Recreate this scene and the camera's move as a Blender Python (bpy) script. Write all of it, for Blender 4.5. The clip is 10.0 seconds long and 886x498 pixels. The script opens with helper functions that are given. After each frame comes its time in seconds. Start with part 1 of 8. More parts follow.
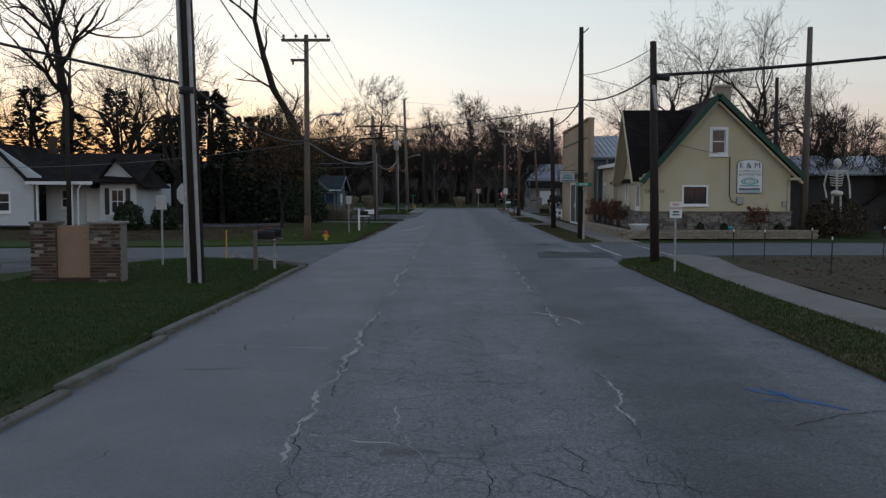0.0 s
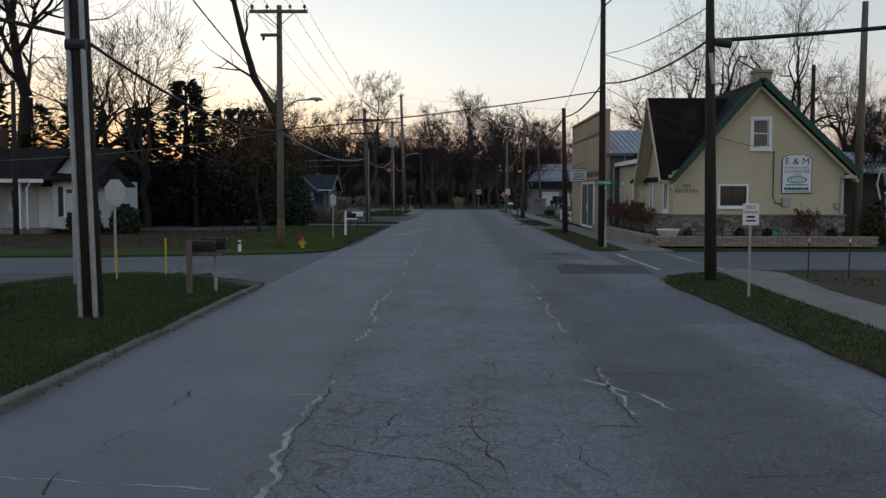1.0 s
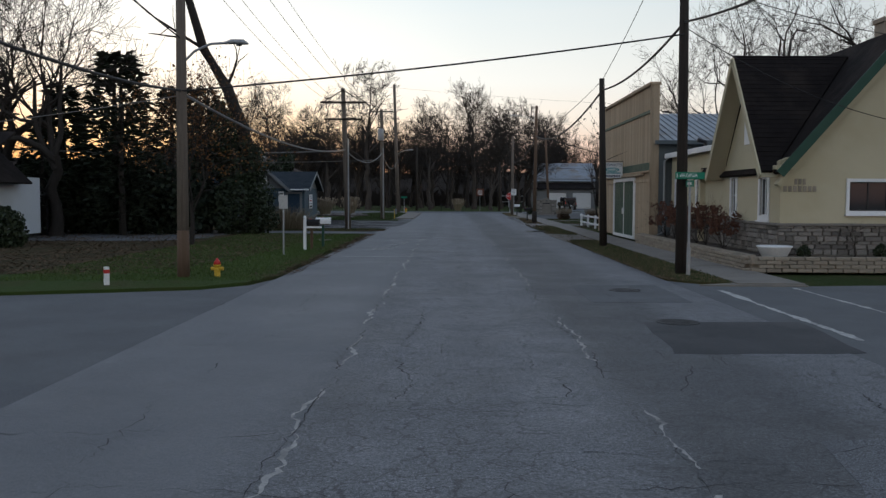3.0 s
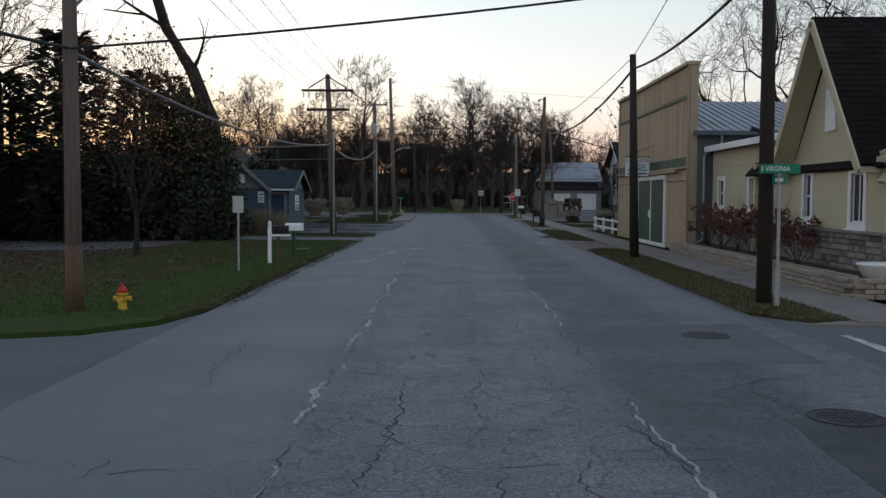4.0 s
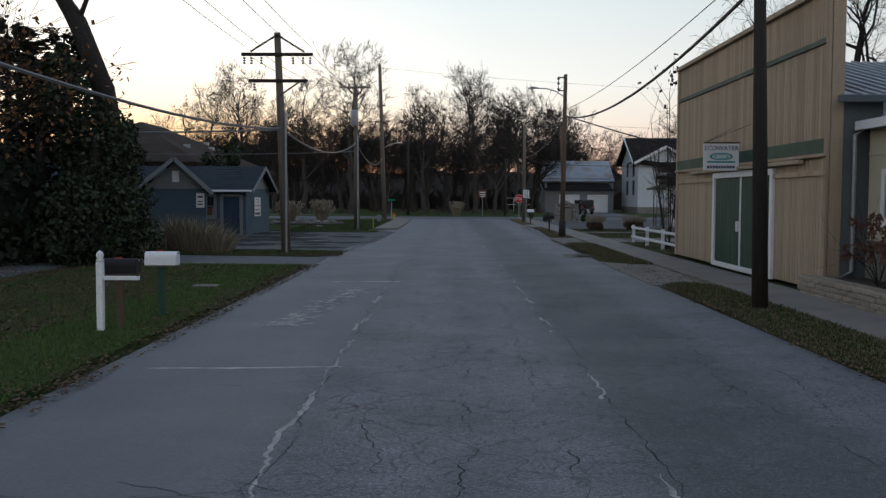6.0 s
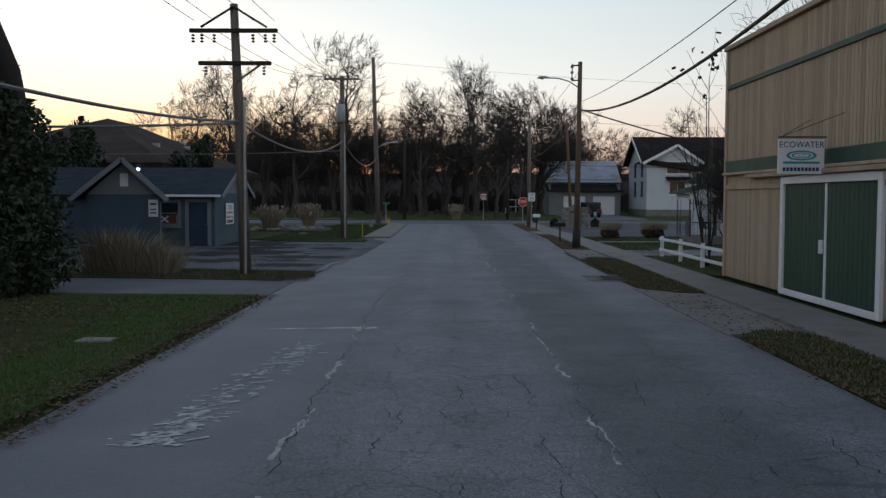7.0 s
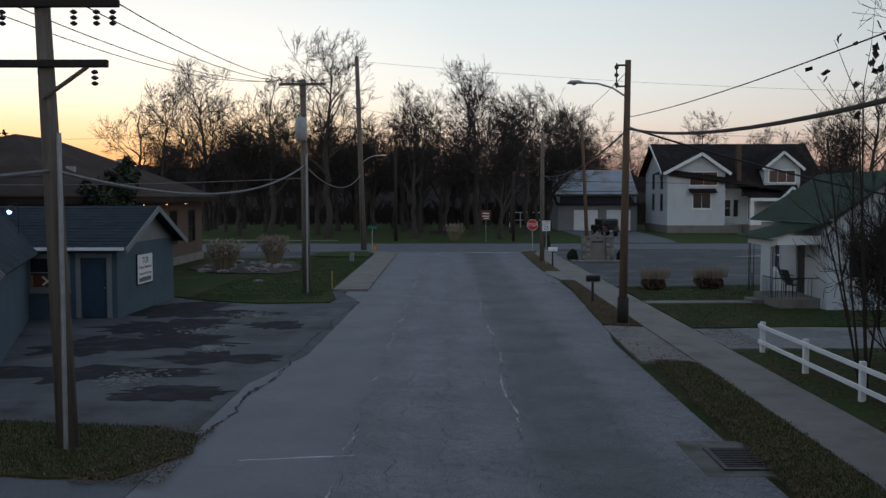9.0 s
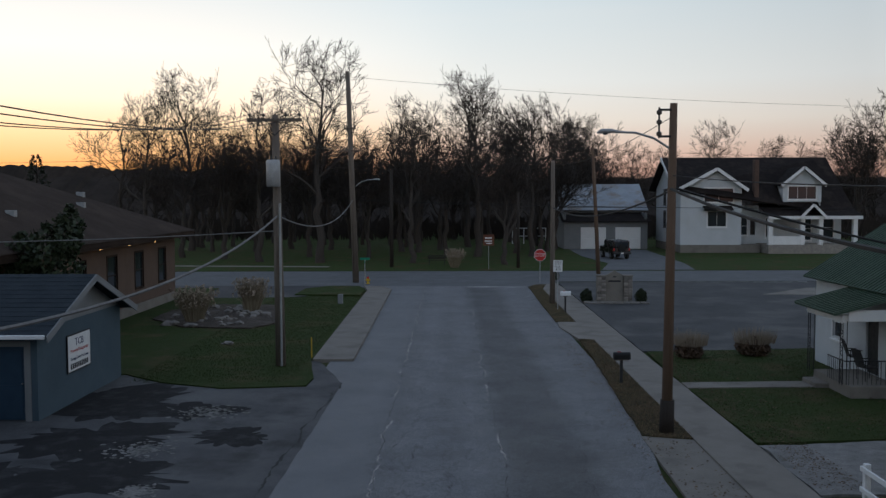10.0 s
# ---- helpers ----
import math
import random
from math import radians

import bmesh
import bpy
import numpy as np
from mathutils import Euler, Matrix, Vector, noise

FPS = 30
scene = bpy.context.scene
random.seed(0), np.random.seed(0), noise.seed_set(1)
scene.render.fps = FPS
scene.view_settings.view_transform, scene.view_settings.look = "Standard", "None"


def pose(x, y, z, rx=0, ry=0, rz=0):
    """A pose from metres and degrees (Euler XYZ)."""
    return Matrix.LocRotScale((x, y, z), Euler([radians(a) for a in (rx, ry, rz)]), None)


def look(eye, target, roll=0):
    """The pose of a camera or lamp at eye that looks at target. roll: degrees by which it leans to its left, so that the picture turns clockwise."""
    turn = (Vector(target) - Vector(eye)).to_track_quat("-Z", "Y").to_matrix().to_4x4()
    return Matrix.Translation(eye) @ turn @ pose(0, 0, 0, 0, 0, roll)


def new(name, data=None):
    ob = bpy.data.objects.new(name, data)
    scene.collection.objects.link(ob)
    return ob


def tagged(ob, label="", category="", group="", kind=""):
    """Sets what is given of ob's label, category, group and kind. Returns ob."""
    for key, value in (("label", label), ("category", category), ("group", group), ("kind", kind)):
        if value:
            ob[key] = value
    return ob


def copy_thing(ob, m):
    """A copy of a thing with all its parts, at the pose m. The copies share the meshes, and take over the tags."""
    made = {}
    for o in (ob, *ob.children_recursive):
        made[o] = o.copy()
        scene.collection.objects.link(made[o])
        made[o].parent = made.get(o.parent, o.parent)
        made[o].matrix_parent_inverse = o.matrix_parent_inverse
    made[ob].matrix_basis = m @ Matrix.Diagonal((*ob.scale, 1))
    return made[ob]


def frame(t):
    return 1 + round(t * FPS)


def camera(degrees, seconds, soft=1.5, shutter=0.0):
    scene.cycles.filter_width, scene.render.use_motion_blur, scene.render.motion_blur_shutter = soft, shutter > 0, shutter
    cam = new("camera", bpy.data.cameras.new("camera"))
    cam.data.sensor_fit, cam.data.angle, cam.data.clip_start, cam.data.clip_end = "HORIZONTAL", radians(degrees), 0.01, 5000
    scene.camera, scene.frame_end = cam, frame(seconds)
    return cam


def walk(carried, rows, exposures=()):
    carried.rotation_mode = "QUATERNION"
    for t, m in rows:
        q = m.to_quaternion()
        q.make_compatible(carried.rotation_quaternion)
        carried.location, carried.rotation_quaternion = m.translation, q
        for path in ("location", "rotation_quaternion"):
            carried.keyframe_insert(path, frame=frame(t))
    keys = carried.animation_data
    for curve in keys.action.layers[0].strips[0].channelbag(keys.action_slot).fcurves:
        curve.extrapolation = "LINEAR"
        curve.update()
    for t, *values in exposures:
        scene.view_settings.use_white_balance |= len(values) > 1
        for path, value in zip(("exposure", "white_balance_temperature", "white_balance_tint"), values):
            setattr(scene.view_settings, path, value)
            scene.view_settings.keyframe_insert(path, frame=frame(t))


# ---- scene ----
cam = camera(51.0, 10.0, 1.4)
# seconds, x, y, z, yaw, pitch, roll
ROWS = [
    (0.0, 1.452, 1.002, 2.087, 0.71, -3.40, -0.03),
    (0.5, 1.448, 4.064, 2.065, 0.68, -3.37, -0.09),
    (1.0, 1.436, 7.141, 2.036, 0.65, -3.34, -0.13),
    (1.5, 1.418, 10.234, 2.008, 0.62, -3.32, -0.17),
    (2.0, 1.400, 13.339, 1.989, 0.59, -3.29, -0.21),
    (2.5, 1.384, 16.457, 1.978, 0.57, -3.27, -0.23),
    (3.0, 1.373, 19.585, 1.974, 0.54, -3.25, -0.25),
    (3.5, 1.369, 22.723, 1.975, 0.52, -3.23, -0.27),
    (4.0, 1.373, 25.869, 1.980, 0.50, -3.21, -0.27),
    (4.5, 1.386, 29.023, 1.990, 0.49, -3.20, -0.27),
    (5.0, 1.409, 32.182, 2.007, 0.47, -3.19, -0.27),
    (5.5, 1.440, 35.346, 2.039, 0.46, -3.18, -0.26),
    (6.0, 1.478, 38.513, 2.097, 0.44, -3.17, -0.24),
    (6.5, 1.523, 41.682, 2.197, 0.43, -3.17, -0.21),
    (7.0, 1.572, 44.851, 2.359, 0.43, -3.16, -0.18),
    (7.5, 1.622, 48.021, 2.606, 0.42, -3.16, -0.14),
    (8.0, 1.670, 51.188, 2.968, 0.41, -3.16, -0.09),
    (8.5, 1.712, 54.353, 3.475, 0.41, -3.17, -0.04),
    (9.0, 1.743, 57.513, 4.161, 0.41, -3.17, 0.02),
    (9.5, 1.758, 60.668, 5.059, 0.41, -3.18, 0.08),
    (10.0, 1.752, 63.816, 6.204, 0.41, -3.19, 0.15),
]
# seconds, stops, white balance in kelvin, tint
STOPS = [(0.0, -0.02, 6660, 10), (2.5, 0.07, 6700, 10), (4.5, 0.22, 6720, 10), (5.5, 0.18, 6720, 10), (7.0, 0.05, 6660, 10), (8.5, -0.02, 6600, 10), (10.0, -0.08, 6520, 10)]
walk(cam, [(t, pose(x, y, z, 90 + pitch, 0, yaw) @ pose(0, 0, 0, 0, 0, -roll)) for t, x, y, z, yaw, pitch, roll in ROWS], STOPS)

# ---- light: clear dusk sky, the sun just gone down ahead on the left ----
SUN_YAW = 29.0
world = bpy.data.worlds.new("dusk_sky")
scene.world = world
world.use_nodes = True


def sky_nodes():
    nt = world.node_tree
    nt.nodes.clear()
    N, L = nt.nodes.new, nt.links.new
    out, bg = N("ShaderNodeOutputWorld"), N("ShaderNodeBackground")
    tc, sep = N("ShaderNodeTexCoord"), N("ShaderNodeSeparateXYZ")
    L(tc.outputs["Generated"], sep.inputs[0])

    def ramp(stops):
        r = N("ShaderNodeValToRGB")
        els = r.color_ramp.elements
        while len(els) < len(stops):
            els.new(0.5)
        for e, (p, c) in zip(els, stops):
            e.position, e.color = p, (*c, 1)
        return r

    far = ramp([(0.0, (0.50, 0.29, 0.25)), (0.025, (0.70, 0.42, 0.33)), (0.05, (0.86, 0.64, 0.53)), (0.08, (0.93, 0.85, 0.76)),
                (0.12, (0.90, 0.92, 0.90)), (0.20, (0.75, 0.84, 0.88)), (0.45, (0.42, 0.52, 0.67)), (1.0, (0.27, 0.36, 0.53))])
    near = ramp([(0.0, (0.75, 0.24, 0.09)), (0.03, (1.08, 0.50, 0.18)), (0.065, (1.18, 0.82, 0.46)), (0.10, (1.20, 1.05, 0.84)),
                 (0.15, (1.12, 1.09, 1.02)), (0.24, (0.80, 0.86, 0.90)), (0.45, (0.45, 0.54, 0.68)), (1.0, (0.27, 0.36, 0.53))])
    for r in (far, near):
        L(sep.outputs["Z"], r.inputs[0])
    dot = N("ShaderNodeVectorMath")
    dot.operation = "DOT_PRODUCT"
    a = radians(SUN_YAW)
    dot.inputs[1].default_value = (-math.sin(a), math.cos(a), 0.02)
    L(tc.outputs["Generated"], dot.inputs[0])
    mr = N("ShaderNodeMapRange")
    mr.inputs["From Min"].default_value, mr.inputs["From Max"].default_value = 0.84, 0.99
    mr.interpolation_type = "SMOOTHSTEP"
    L(dot.outputs["Value"], mr.inputs[0])
    mix = N("ShaderNodeMix")
    mix.data_type = "RGBA"
    L(mr.outputs[0], mix.inputs["Factor"])
    L(far.outputs[0], mix.inputs[6])
    L(near.outputs[0], mix.inputs[7])
    # thin streaks of high cloud
    mp, noi, cr = N("ShaderNodeMapping"), N("ShaderNodeTexNoise"), N("ShaderNodeMapRange")
    mp.inputs["Scale"].default_value = (3, 3, 22)
    noi.inputs["Scale"].default_value, noi.inputs["Detail"].default_value = 1.6, 4
    cr.inputs["From Min"].default_value, cr.inputs["From Max"].default_value = 0.58, 0.8
    cr.inputs["To Max"].default_value = 0.12
    L(tc.outputs["Generated"], mp.inputs[0])
    L(mp.outputs[0], noi.inputs["Vector"])
    L(noi.outputs[0], cr.inputs[0])
    mix2 = N("ShaderNodeMix")
    mix2.data_type = "RGBA"
    mix2.inputs[7].default_value = (0.95, 0.9, 0.86, 1)
    L(cr.outputs[0], mix2.inputs["Factor"])
    L(mix.outputs[2], mix2.inputs[6])
    # the physical sky adds its own glow
    sky = N("ShaderNodeTexSky")
    sky.sky_type, sky.sun_disc = "NISHITA", False
    sky.sun_elevation, sky.sun_rotation = radians(1.0), radians(-SUN_YAW)
    add = N("ShaderNodeMix")
    add.data_type, add.blend_type = "RGBA", "ADD"
    add.inputs["Factor"].default_value = 0.012
    L(mix2.outputs[2], add.inputs[6])
    L(sky.outputs[0], add.inputs[7])
    # the sky is dimmer to the side of the afterglow
    mul = N("ShaderNodeVectorMath")
    dim = ramp([(0.0, (1.12, 1.12, 1.12)), (0.32, (1.0, 1.0, 1.0)), (0.60, (0.74, 0.75, 0.77)), (0.88, (1.0, 1.0, 1.0))])
    L(dot.outputs["Value"], dim.inputs[0])
    mul.operation = "MULTIPLY"
    L(add.outputs[2], mul.inputs[0])
    L(dim.outputs[0], mul.inputs[1])
    L(mul.outputs[0], bg.inputs[0])
    bg.inputs[1].default_value = 1.0
    L(bg.outputs[0], out.inputs[0])


sky_nodes()
sun = new("sun", bpy.data.lights.new("sun", "SUN"))
sun.data.energy, sun.data.angle, sun.data.color = 0.05, radians(12), (1.0, 0.62, 0.35)
sun.matrix_world = look((-40, 90, 6), (0, 0, 0))

# ---- materials ----
def mat(name, c1, c2=None, rough=0.85, scale=4.0, fine=60.0, bump=0.15, metal=0.0, rand=0.0, stain=None, stain_scale=0.6, spec=0.3, stretch=(1, 1, 1), bump_dist=0.01, grain=0.55):
    """Two tones mixed by coarse and fine noise, with stains of a third tone and a fine relief."""
    c2 = c2 or tuple(v * 0.75 for v in c1)
    m = bpy.data.materials.new(name)
    m.use_nodes = True
    nt = m.node_tree
    N, L = nt.nodes.new, nt.links.new
    b = nt.nodes["Principled BSDF"]
    tc, mp = N("ShaderNodeTexCoord"), N("ShaderNodeMapping")
    mp.inputs["Scale"].default_value = stretch
    L(tc.outputs["Object"], mp.inputs[0])

    def noi(s, d=4.0):
        n = N("ShaderNodeTexNoise")
        n.inputs["Scale"].default_value, n.inputs["Detail"].default_value, n.inputs["Roughness"].default_value = s, d, 0.62
        L(mp.outputs[0], n.inputs["Vector"])
        return n

    def rng(src, a, z, lo=0.0, hi=1.0):
        r = N("ShaderNodeMapRange")
        r.inputs[1].default_value, r.inputs[2].default_value, r.inputs[3].default_value, r.inputs[4].default_value = a, z, lo, hi
        L(src, r.inputs[0])
        return r.outputs[0]

    def blend(f, a, z):
        x = N("ShaderNodeMix")
        x.data_type = "RGBA"
        L(f, x.inputs["Factor"])
        for src, i in ((a, 6), (z, 7)):
            if isinstance(src, tuple):
                x.inputs[i].default_value = (*src, 1)
            else:
                L(src, x.inputs[i])
        return x.outputs[2]

    big, small = noi(scale), noi(fine, 3.0)
    col = blend(rng(big.outputs[0], 0.3, 0.7), c1, c2)
    col = blend(rng(small.outputs[0], 0.35 if grain < 0.9 else 0.44, 0.7 if grain < 0.9 else 0.60, 0.0, grain), col, tuple(v * (0.62 if grain < 0.9 else 0.28) for v in c2))
    if grain > 0.9:
        col = blend(rng(noi(95, 2.0).outputs[0], 0.54, 0.62, 0.0, 0.75), col, tuple(v * 2.2 for v in c1))
    if stain:
        col = blend(rng(noi(stain_scale, 6.0).outputs[0], 0.5, 0.66, 0.0, 0.8), col, stain)
    if rand:
        info, hsv = N("ShaderNodeObjectInfo"), N("ShaderNodeHueSaturation")
        L(rng(info.outputs["Random"], 0, 1, 1 - rand, 1 + rand), hsv.inputs["Value"])
        L(col, hsv.inputs["Color"])
        col = hsv.outputs[0]
    L(col, b.inputs["Base Color"])
    L(rng(big.outputs[0], 0.2, 0.8, max(0, rough - 0.1), min(1, rough + 0.1)), b.inputs["Roughness"])
    b.inputs["Metallic"].default_value, b.inputs["Specular IOR Level"].default_value = metal, spec
    if bump:
        bp = N("ShaderNodeBump")
        bp.inputs["Strength"].default_value, bp.inputs["Distance"].default_value = min(1, bump * 2), bump_dist
        L(small.outputs[0], bp.inputs["Height"])
        L(bp.outputs[0], b.inputs["Normal"])
    return m


def leafy(name, c1, c2, rough=0.7):
    """Leaves and grass: the tone changes from leaf to leaf."""
    m = bpy.data.materials.new(name)
    m.use_nodes = True
    nt = m.node_tree
    b = nt.nodes["Principled BSDF"]
    geo, r = nt.nodes.new("ShaderNodeNewGeometry"), nt.nodes.new("ShaderNodeValToRGB")
    r.color_ramp.elements[0].color, r.color_ramp.elements[1].color = (*c1, 1), (*c2, 1)
    nt.links.new(geo.outputs["Random Per Island"], r.inputs[0])
    nt.links.new(r.outputs[0], b.inputs["Base Color"])
    b.inputs["Roughness"].default_value, b.inputs["Specular IOR Level"].default_value = rough, 0.2
    return m


def glow(name, c, strength):
    m = bpy.data.materials.new(name)
    m.use_nodes = True
    b = m.node_tree.nodes["Principled BSDF"]
    b.inputs["Base Color"].default_value = (*c, 1)
    b.inputs["Emission Color"].default_value, b.inputs["Emission Strength"].default_value = (*c, 1), strength
    return m


def glass_mat():
    m = bpy.data.materials.new("window_glass")
    m.use_nodes = True
    b = m.node_tree.nodes["Principled BSDF"]
    b.inputs["Base Color"].default_value = (0.02, 0.025, 0.03, 1)
    b.inputs["Roughness"].default_value, b.inputs["Specular IOR Level"].default_value = 0.06, 0.5
    return m


GLASS = glass_mat()
MATTEBLACK = mat("matte_black_paint", (0.010, 0.010, 0.011), (0.007, 0.007, 0.008), 0.55, 5, 60, 0.0, spec=0.25)
GRASS = mat("lawn", (0.028, 0.050, 0.013), (0.042, 0.060, 0.019), 0.95, 0.9, 70, 0.5, stain=(0.075, 0.062, 0.03), stain_scale=0.5, spec=0.1, bump_dist=0.04)
LUSHLAWN = mat("green_lawn", (0.042, 0.072, 0.017), (0.052, 0.080, 0.022), 0.95, 0.9, 55, 0.5, stain=(0.060, 0.056, 0.026), stain_scale=0.45, spec=0.1, bump_dist=0.04)
LEAFCOVER = mat("matted_leaves", (0.055, 0.040, 0.022), (0.038, 0.036, 0.016), 0.95, 1.4, 26, 0.6, stain=(0.085, 0.055, 0.03), stain_scale=0.9, spec=0.1, bump_dist=0.04)
LEAFLAWN = mat("leaf_strewn_lawn", (0.040, 0.056, 0.017), (0.036, 0.064, 0.016), 0.95, 0.8, 40, 0.5, stain=(0.07, 0.046, 0.024), stain_scale=0.5, spec=0.1, bump_dist=0.04)
DRYGRASS = mat("dry_grass_verge", (0.05, 0.058, 0.02), (0.085, 0.07, 0.035), 0.95, 1.2, 60, 0.5, stain=(0.11, 0.085, 0.05), stain_scale=1.0, spec=0.1, bump_dist=0.04)
EARTH = mat("bare_earth", (0.09, 0.068, 0.048), (0.055, 0.045, 0.032), 0.95, 0.8, 30, 0.5, stain=(0.05, 0.06, 0.02), stain_scale=0.5, spec=0.1, bump_dist=0.03)
CONCRETE = mat("weathered_concrete", (0.20, 0.183, 0.162), (0.16, 0.147, 0.132), 0.9, 0.9, 90, 0.15, stain=(0.11, 0.10, 0.088), stain_scale=0.8)
CURB = mat("old_curb_concrete", (0.16, 0.15, 0.135), (0.10, 0.095, 0.085), 0.95, 1.5, 50, 0.3, stain=(0.05, 0.055, 0.03), stain_scale=1.2)
GRAVEL = mat("pale_gravel", (0.26, 0.255, 0.25), (0.16, 0.157, 0.153), 0.95, 3.0, 45, 0.9, stain=(0.11, 0.11, 0.10), stain_scale=0.45, bump_dist=0.03)
LOT = mat("patched_lot_asphalt", (0.098, 0.100, 0.105), (0.060, 0.061, 0.065), 0.75, 0.6, 60, 0.5, stain=(0.022, 0.022, 0.024), stain_scale=0.5, spec=0.2)
DAMP = mat("damp_black_asphalt", (0.012, 0.012, 0.013), (0.022, 0.022, 0.024), 0.9, 1.6, 40, 0.4, stain=(0.045, 0.046, 0.048), stain_scale=1.4, spec=0.12)
BLACKTOP = mat("dark_lot_asphalt", (0.048, 0.05, 0.054), (0.036, 0.038, 0.042), 0.85, 0.4, 90, 0.2, stain=(0.085, 0.085, 0.085), stain_scale=0.25)
SIDEST = mat("side_street_asphalt", (0.120, 0.126, 0.134), (0.096, 0.101, 0.108), 0.85, 0.6, 45, 0.4, stain=(0.078, 0.080, 0.084), stain_scale=0.5, grain=0.8)
PALELANE = mat("pale_worn_asphalt", (0.118, 0.123, 0.133), (0.094, 0.098, 0.106), 0.8, 0.5, 55, 0.6, stain=(0.10, 0.103, 0.11), stain_scale=0.5, grain=1.0)
PAINT = mat("worn_road_paint", (0.50, 0.50, 0.48), (0.32, 0.32, 0.31), 0.8, 2.0, 25, 0.1, stain=(0.14, 0.14, 0.14), stain_scale=2.5)
SEAL = mat("pale_crack_edges", (0.40, 0.39, 0.37), (0.27, 0.265, 0.255), 0.9, 3.0, 40, 0.2, stain=(0.1, 0.1, 0.1), stain_scale=1.6)
CRACK = mat("dark_crack", (0.024, 0.024, 0.025), (0.036, 0.036, 0.036), 0.95, 3.0, 40, 0.0)
POLEWOOD = mat("weathered_pole_wood", (0.17, 0.142, 0.12), (0.115, 0.096, 0.08), 0.9, 3.0, 30, 0.5, stain=(0.075, 0.06, 0.048), stain_scale=1.0, stretch=(8, 8, 0.5))
POLEBROWN = mat("reddish_pole_wood", (0.10, 0.055, 0.034), (0.13, 0.092, 0.066), 0.9, 2.0, 30, 0.5, stain=(0.08, 0.05, 0.03), stain_scale=0.6, stretch=(8, 8, 0.4))
POLEDARK = mat("creosoted_pole_wood", (0.035, 0.027, 0.022), (0.022, 0.018, 0.015), 0.85, 3.0, 30, 0.5, stretch=(8, 8, 0.5))
GALV = mat("galvanised_steel", (0.36, 0.37, 0.38), (0.27, 0.28, 0.29), 0.55, 5, 70, 0.05, metal=0.6)
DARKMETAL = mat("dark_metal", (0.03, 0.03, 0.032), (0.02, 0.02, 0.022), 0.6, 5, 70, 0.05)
CABLE = mat("black_cable", (0.012, 0.012, 0.013), (0.02, 0.02, 0.02), 0.7, 5, 50, 0)
GREYCABLE = mat("grey_cable", (0.16, 0.16, 0.165), (0.11, 0.11, 0.11), 0.7, 5, 50, 0)
CERAMIC = mat("insulator_porcelain", (0.05, 0.04, 0.04), (0.03, 0.03, 0.03), 0.3, 5, 50, 0)
STUCCO = mat("cream_stucco", (0.49, 0.44, 0.315), (0.445, 0.40, 0.285), 0.92, 0.8, 110, 0.25, stain=(0.40, 0.35, 0.235), stain_scale=0.4)
WHITEPAINT = mat("white_paint", (0.72, 0.73, 0.74), (0.64, 0.65, 0.66), 0.6, 1.5, 50, 0.05)
WHITESIDING = mat("white_siding", (0.50, 0.53, 0.56), (0.45, 0.48, 0.51), 0.65, 0.8, 60, 0.08, stain=(0.40, 0.42, 0.43), stain_scale=0.4)
GREENTRIM = mat("dark_green_trim", (0.016, 0.062, 0.042), (0.013, 0.05, 0.034), 0.6, 2, 40, 0.08)
SHINGLE = mat("black_shingles", (0.020, 0.016, 0.015), (0.013, 0.011, 0.011), 0.92, 2.5, 50, 0.5, stain=(0.03, 0.024, 0.021), stain_scale=0.7, rand=0.2, spec=0.08)
BROWNROOF = mat("brown_shingles", (0.042, 0.029, 0.023), (0.03, 0.022, 0.018), 0.92, 1.0, 40, 0.5, stain=(0.052, 0.037, 0.03), stain_scale=0.4, spec=0.08)
GREENROOF = mat("green_metal_roof", (0.038, 0.072, 0.046), (0.03, 0.058, 0.038), 0.5, 1.5, 40, 0.05, spec=0.4)
STONE = mat("mixed_fieldstone", (0.25, 0.225, 0.20), (0.15, 0.14, 0.13), 0.9, 3.0, 40, 0.5, rand=0.45)
MORTAR = mat("mortar", (0.20, 0.185, 0.165), (0.155, 0.143, 0.13), 0.95, 3.0, 60, 0.3)
BLOCK = mat("tan_landscape_block", (0.30, 0.255, 0.20), (0.22, 0.19, 0.155), 0.92, 3.0, 45, 0.5, rand=0.15)
BRICK = mat("brown_brick", (0.085, 0.053, 0.04), (0.06, 0.04, 0.033), 0.9, 4.0, 60, 0.4, rand=0.4)
TANPANEL = mat("tan_board", (0.26, 0.175, 0.12), (0.23, 0.155, 0.108), 0.8, 1.0, 40, 0.08)
TANBOARD = mat("tan_painted_boards", (0.42, 0.325, 0.225), (0.34, 0.26, 0.18), 0.85, 1.2, 40, 0.2, stain=(0.24, 0.18, 0.125), stain_scale=0.8, rand=0.16, stretch=(3, 3, 0.35))
GREYBLUE = mat("grey_blue_render", (0.11, 0.128, 0.135), (0.092, 0.108, 0.115), 0.9, 0.7, 70, 0.15, stain=(0.10, 0.12, 0.125), stain_scale=0.5)
BLUEWALL = mat("blue_painted_block", (0.060, 0.093, 0.120), (0.050, 0.080, 0.104), 0.85, 0.7, 60, 0.15, stain=(0.044, 0.068, 0.088), stain_scale=0.5)
NAVY = mat("navy_door", (0.022, 0.05, 0.085), (0.018, 0.04, 0.07), 0.6, 2, 50, 0.05)
GREYGABLE = mat("grey_gable_boards", (0.20, 0.21, 0.22), (0.165, 0.175, 0.182), 0.85, 0.9, 50, 0.1)
BLUEROOF = mat("blue_black_shingles", (0.035, 0.045, 0.055), (0.026, 0.034, 0.042), 0.92, 1.5, 50, 0.5, spec=0.08)
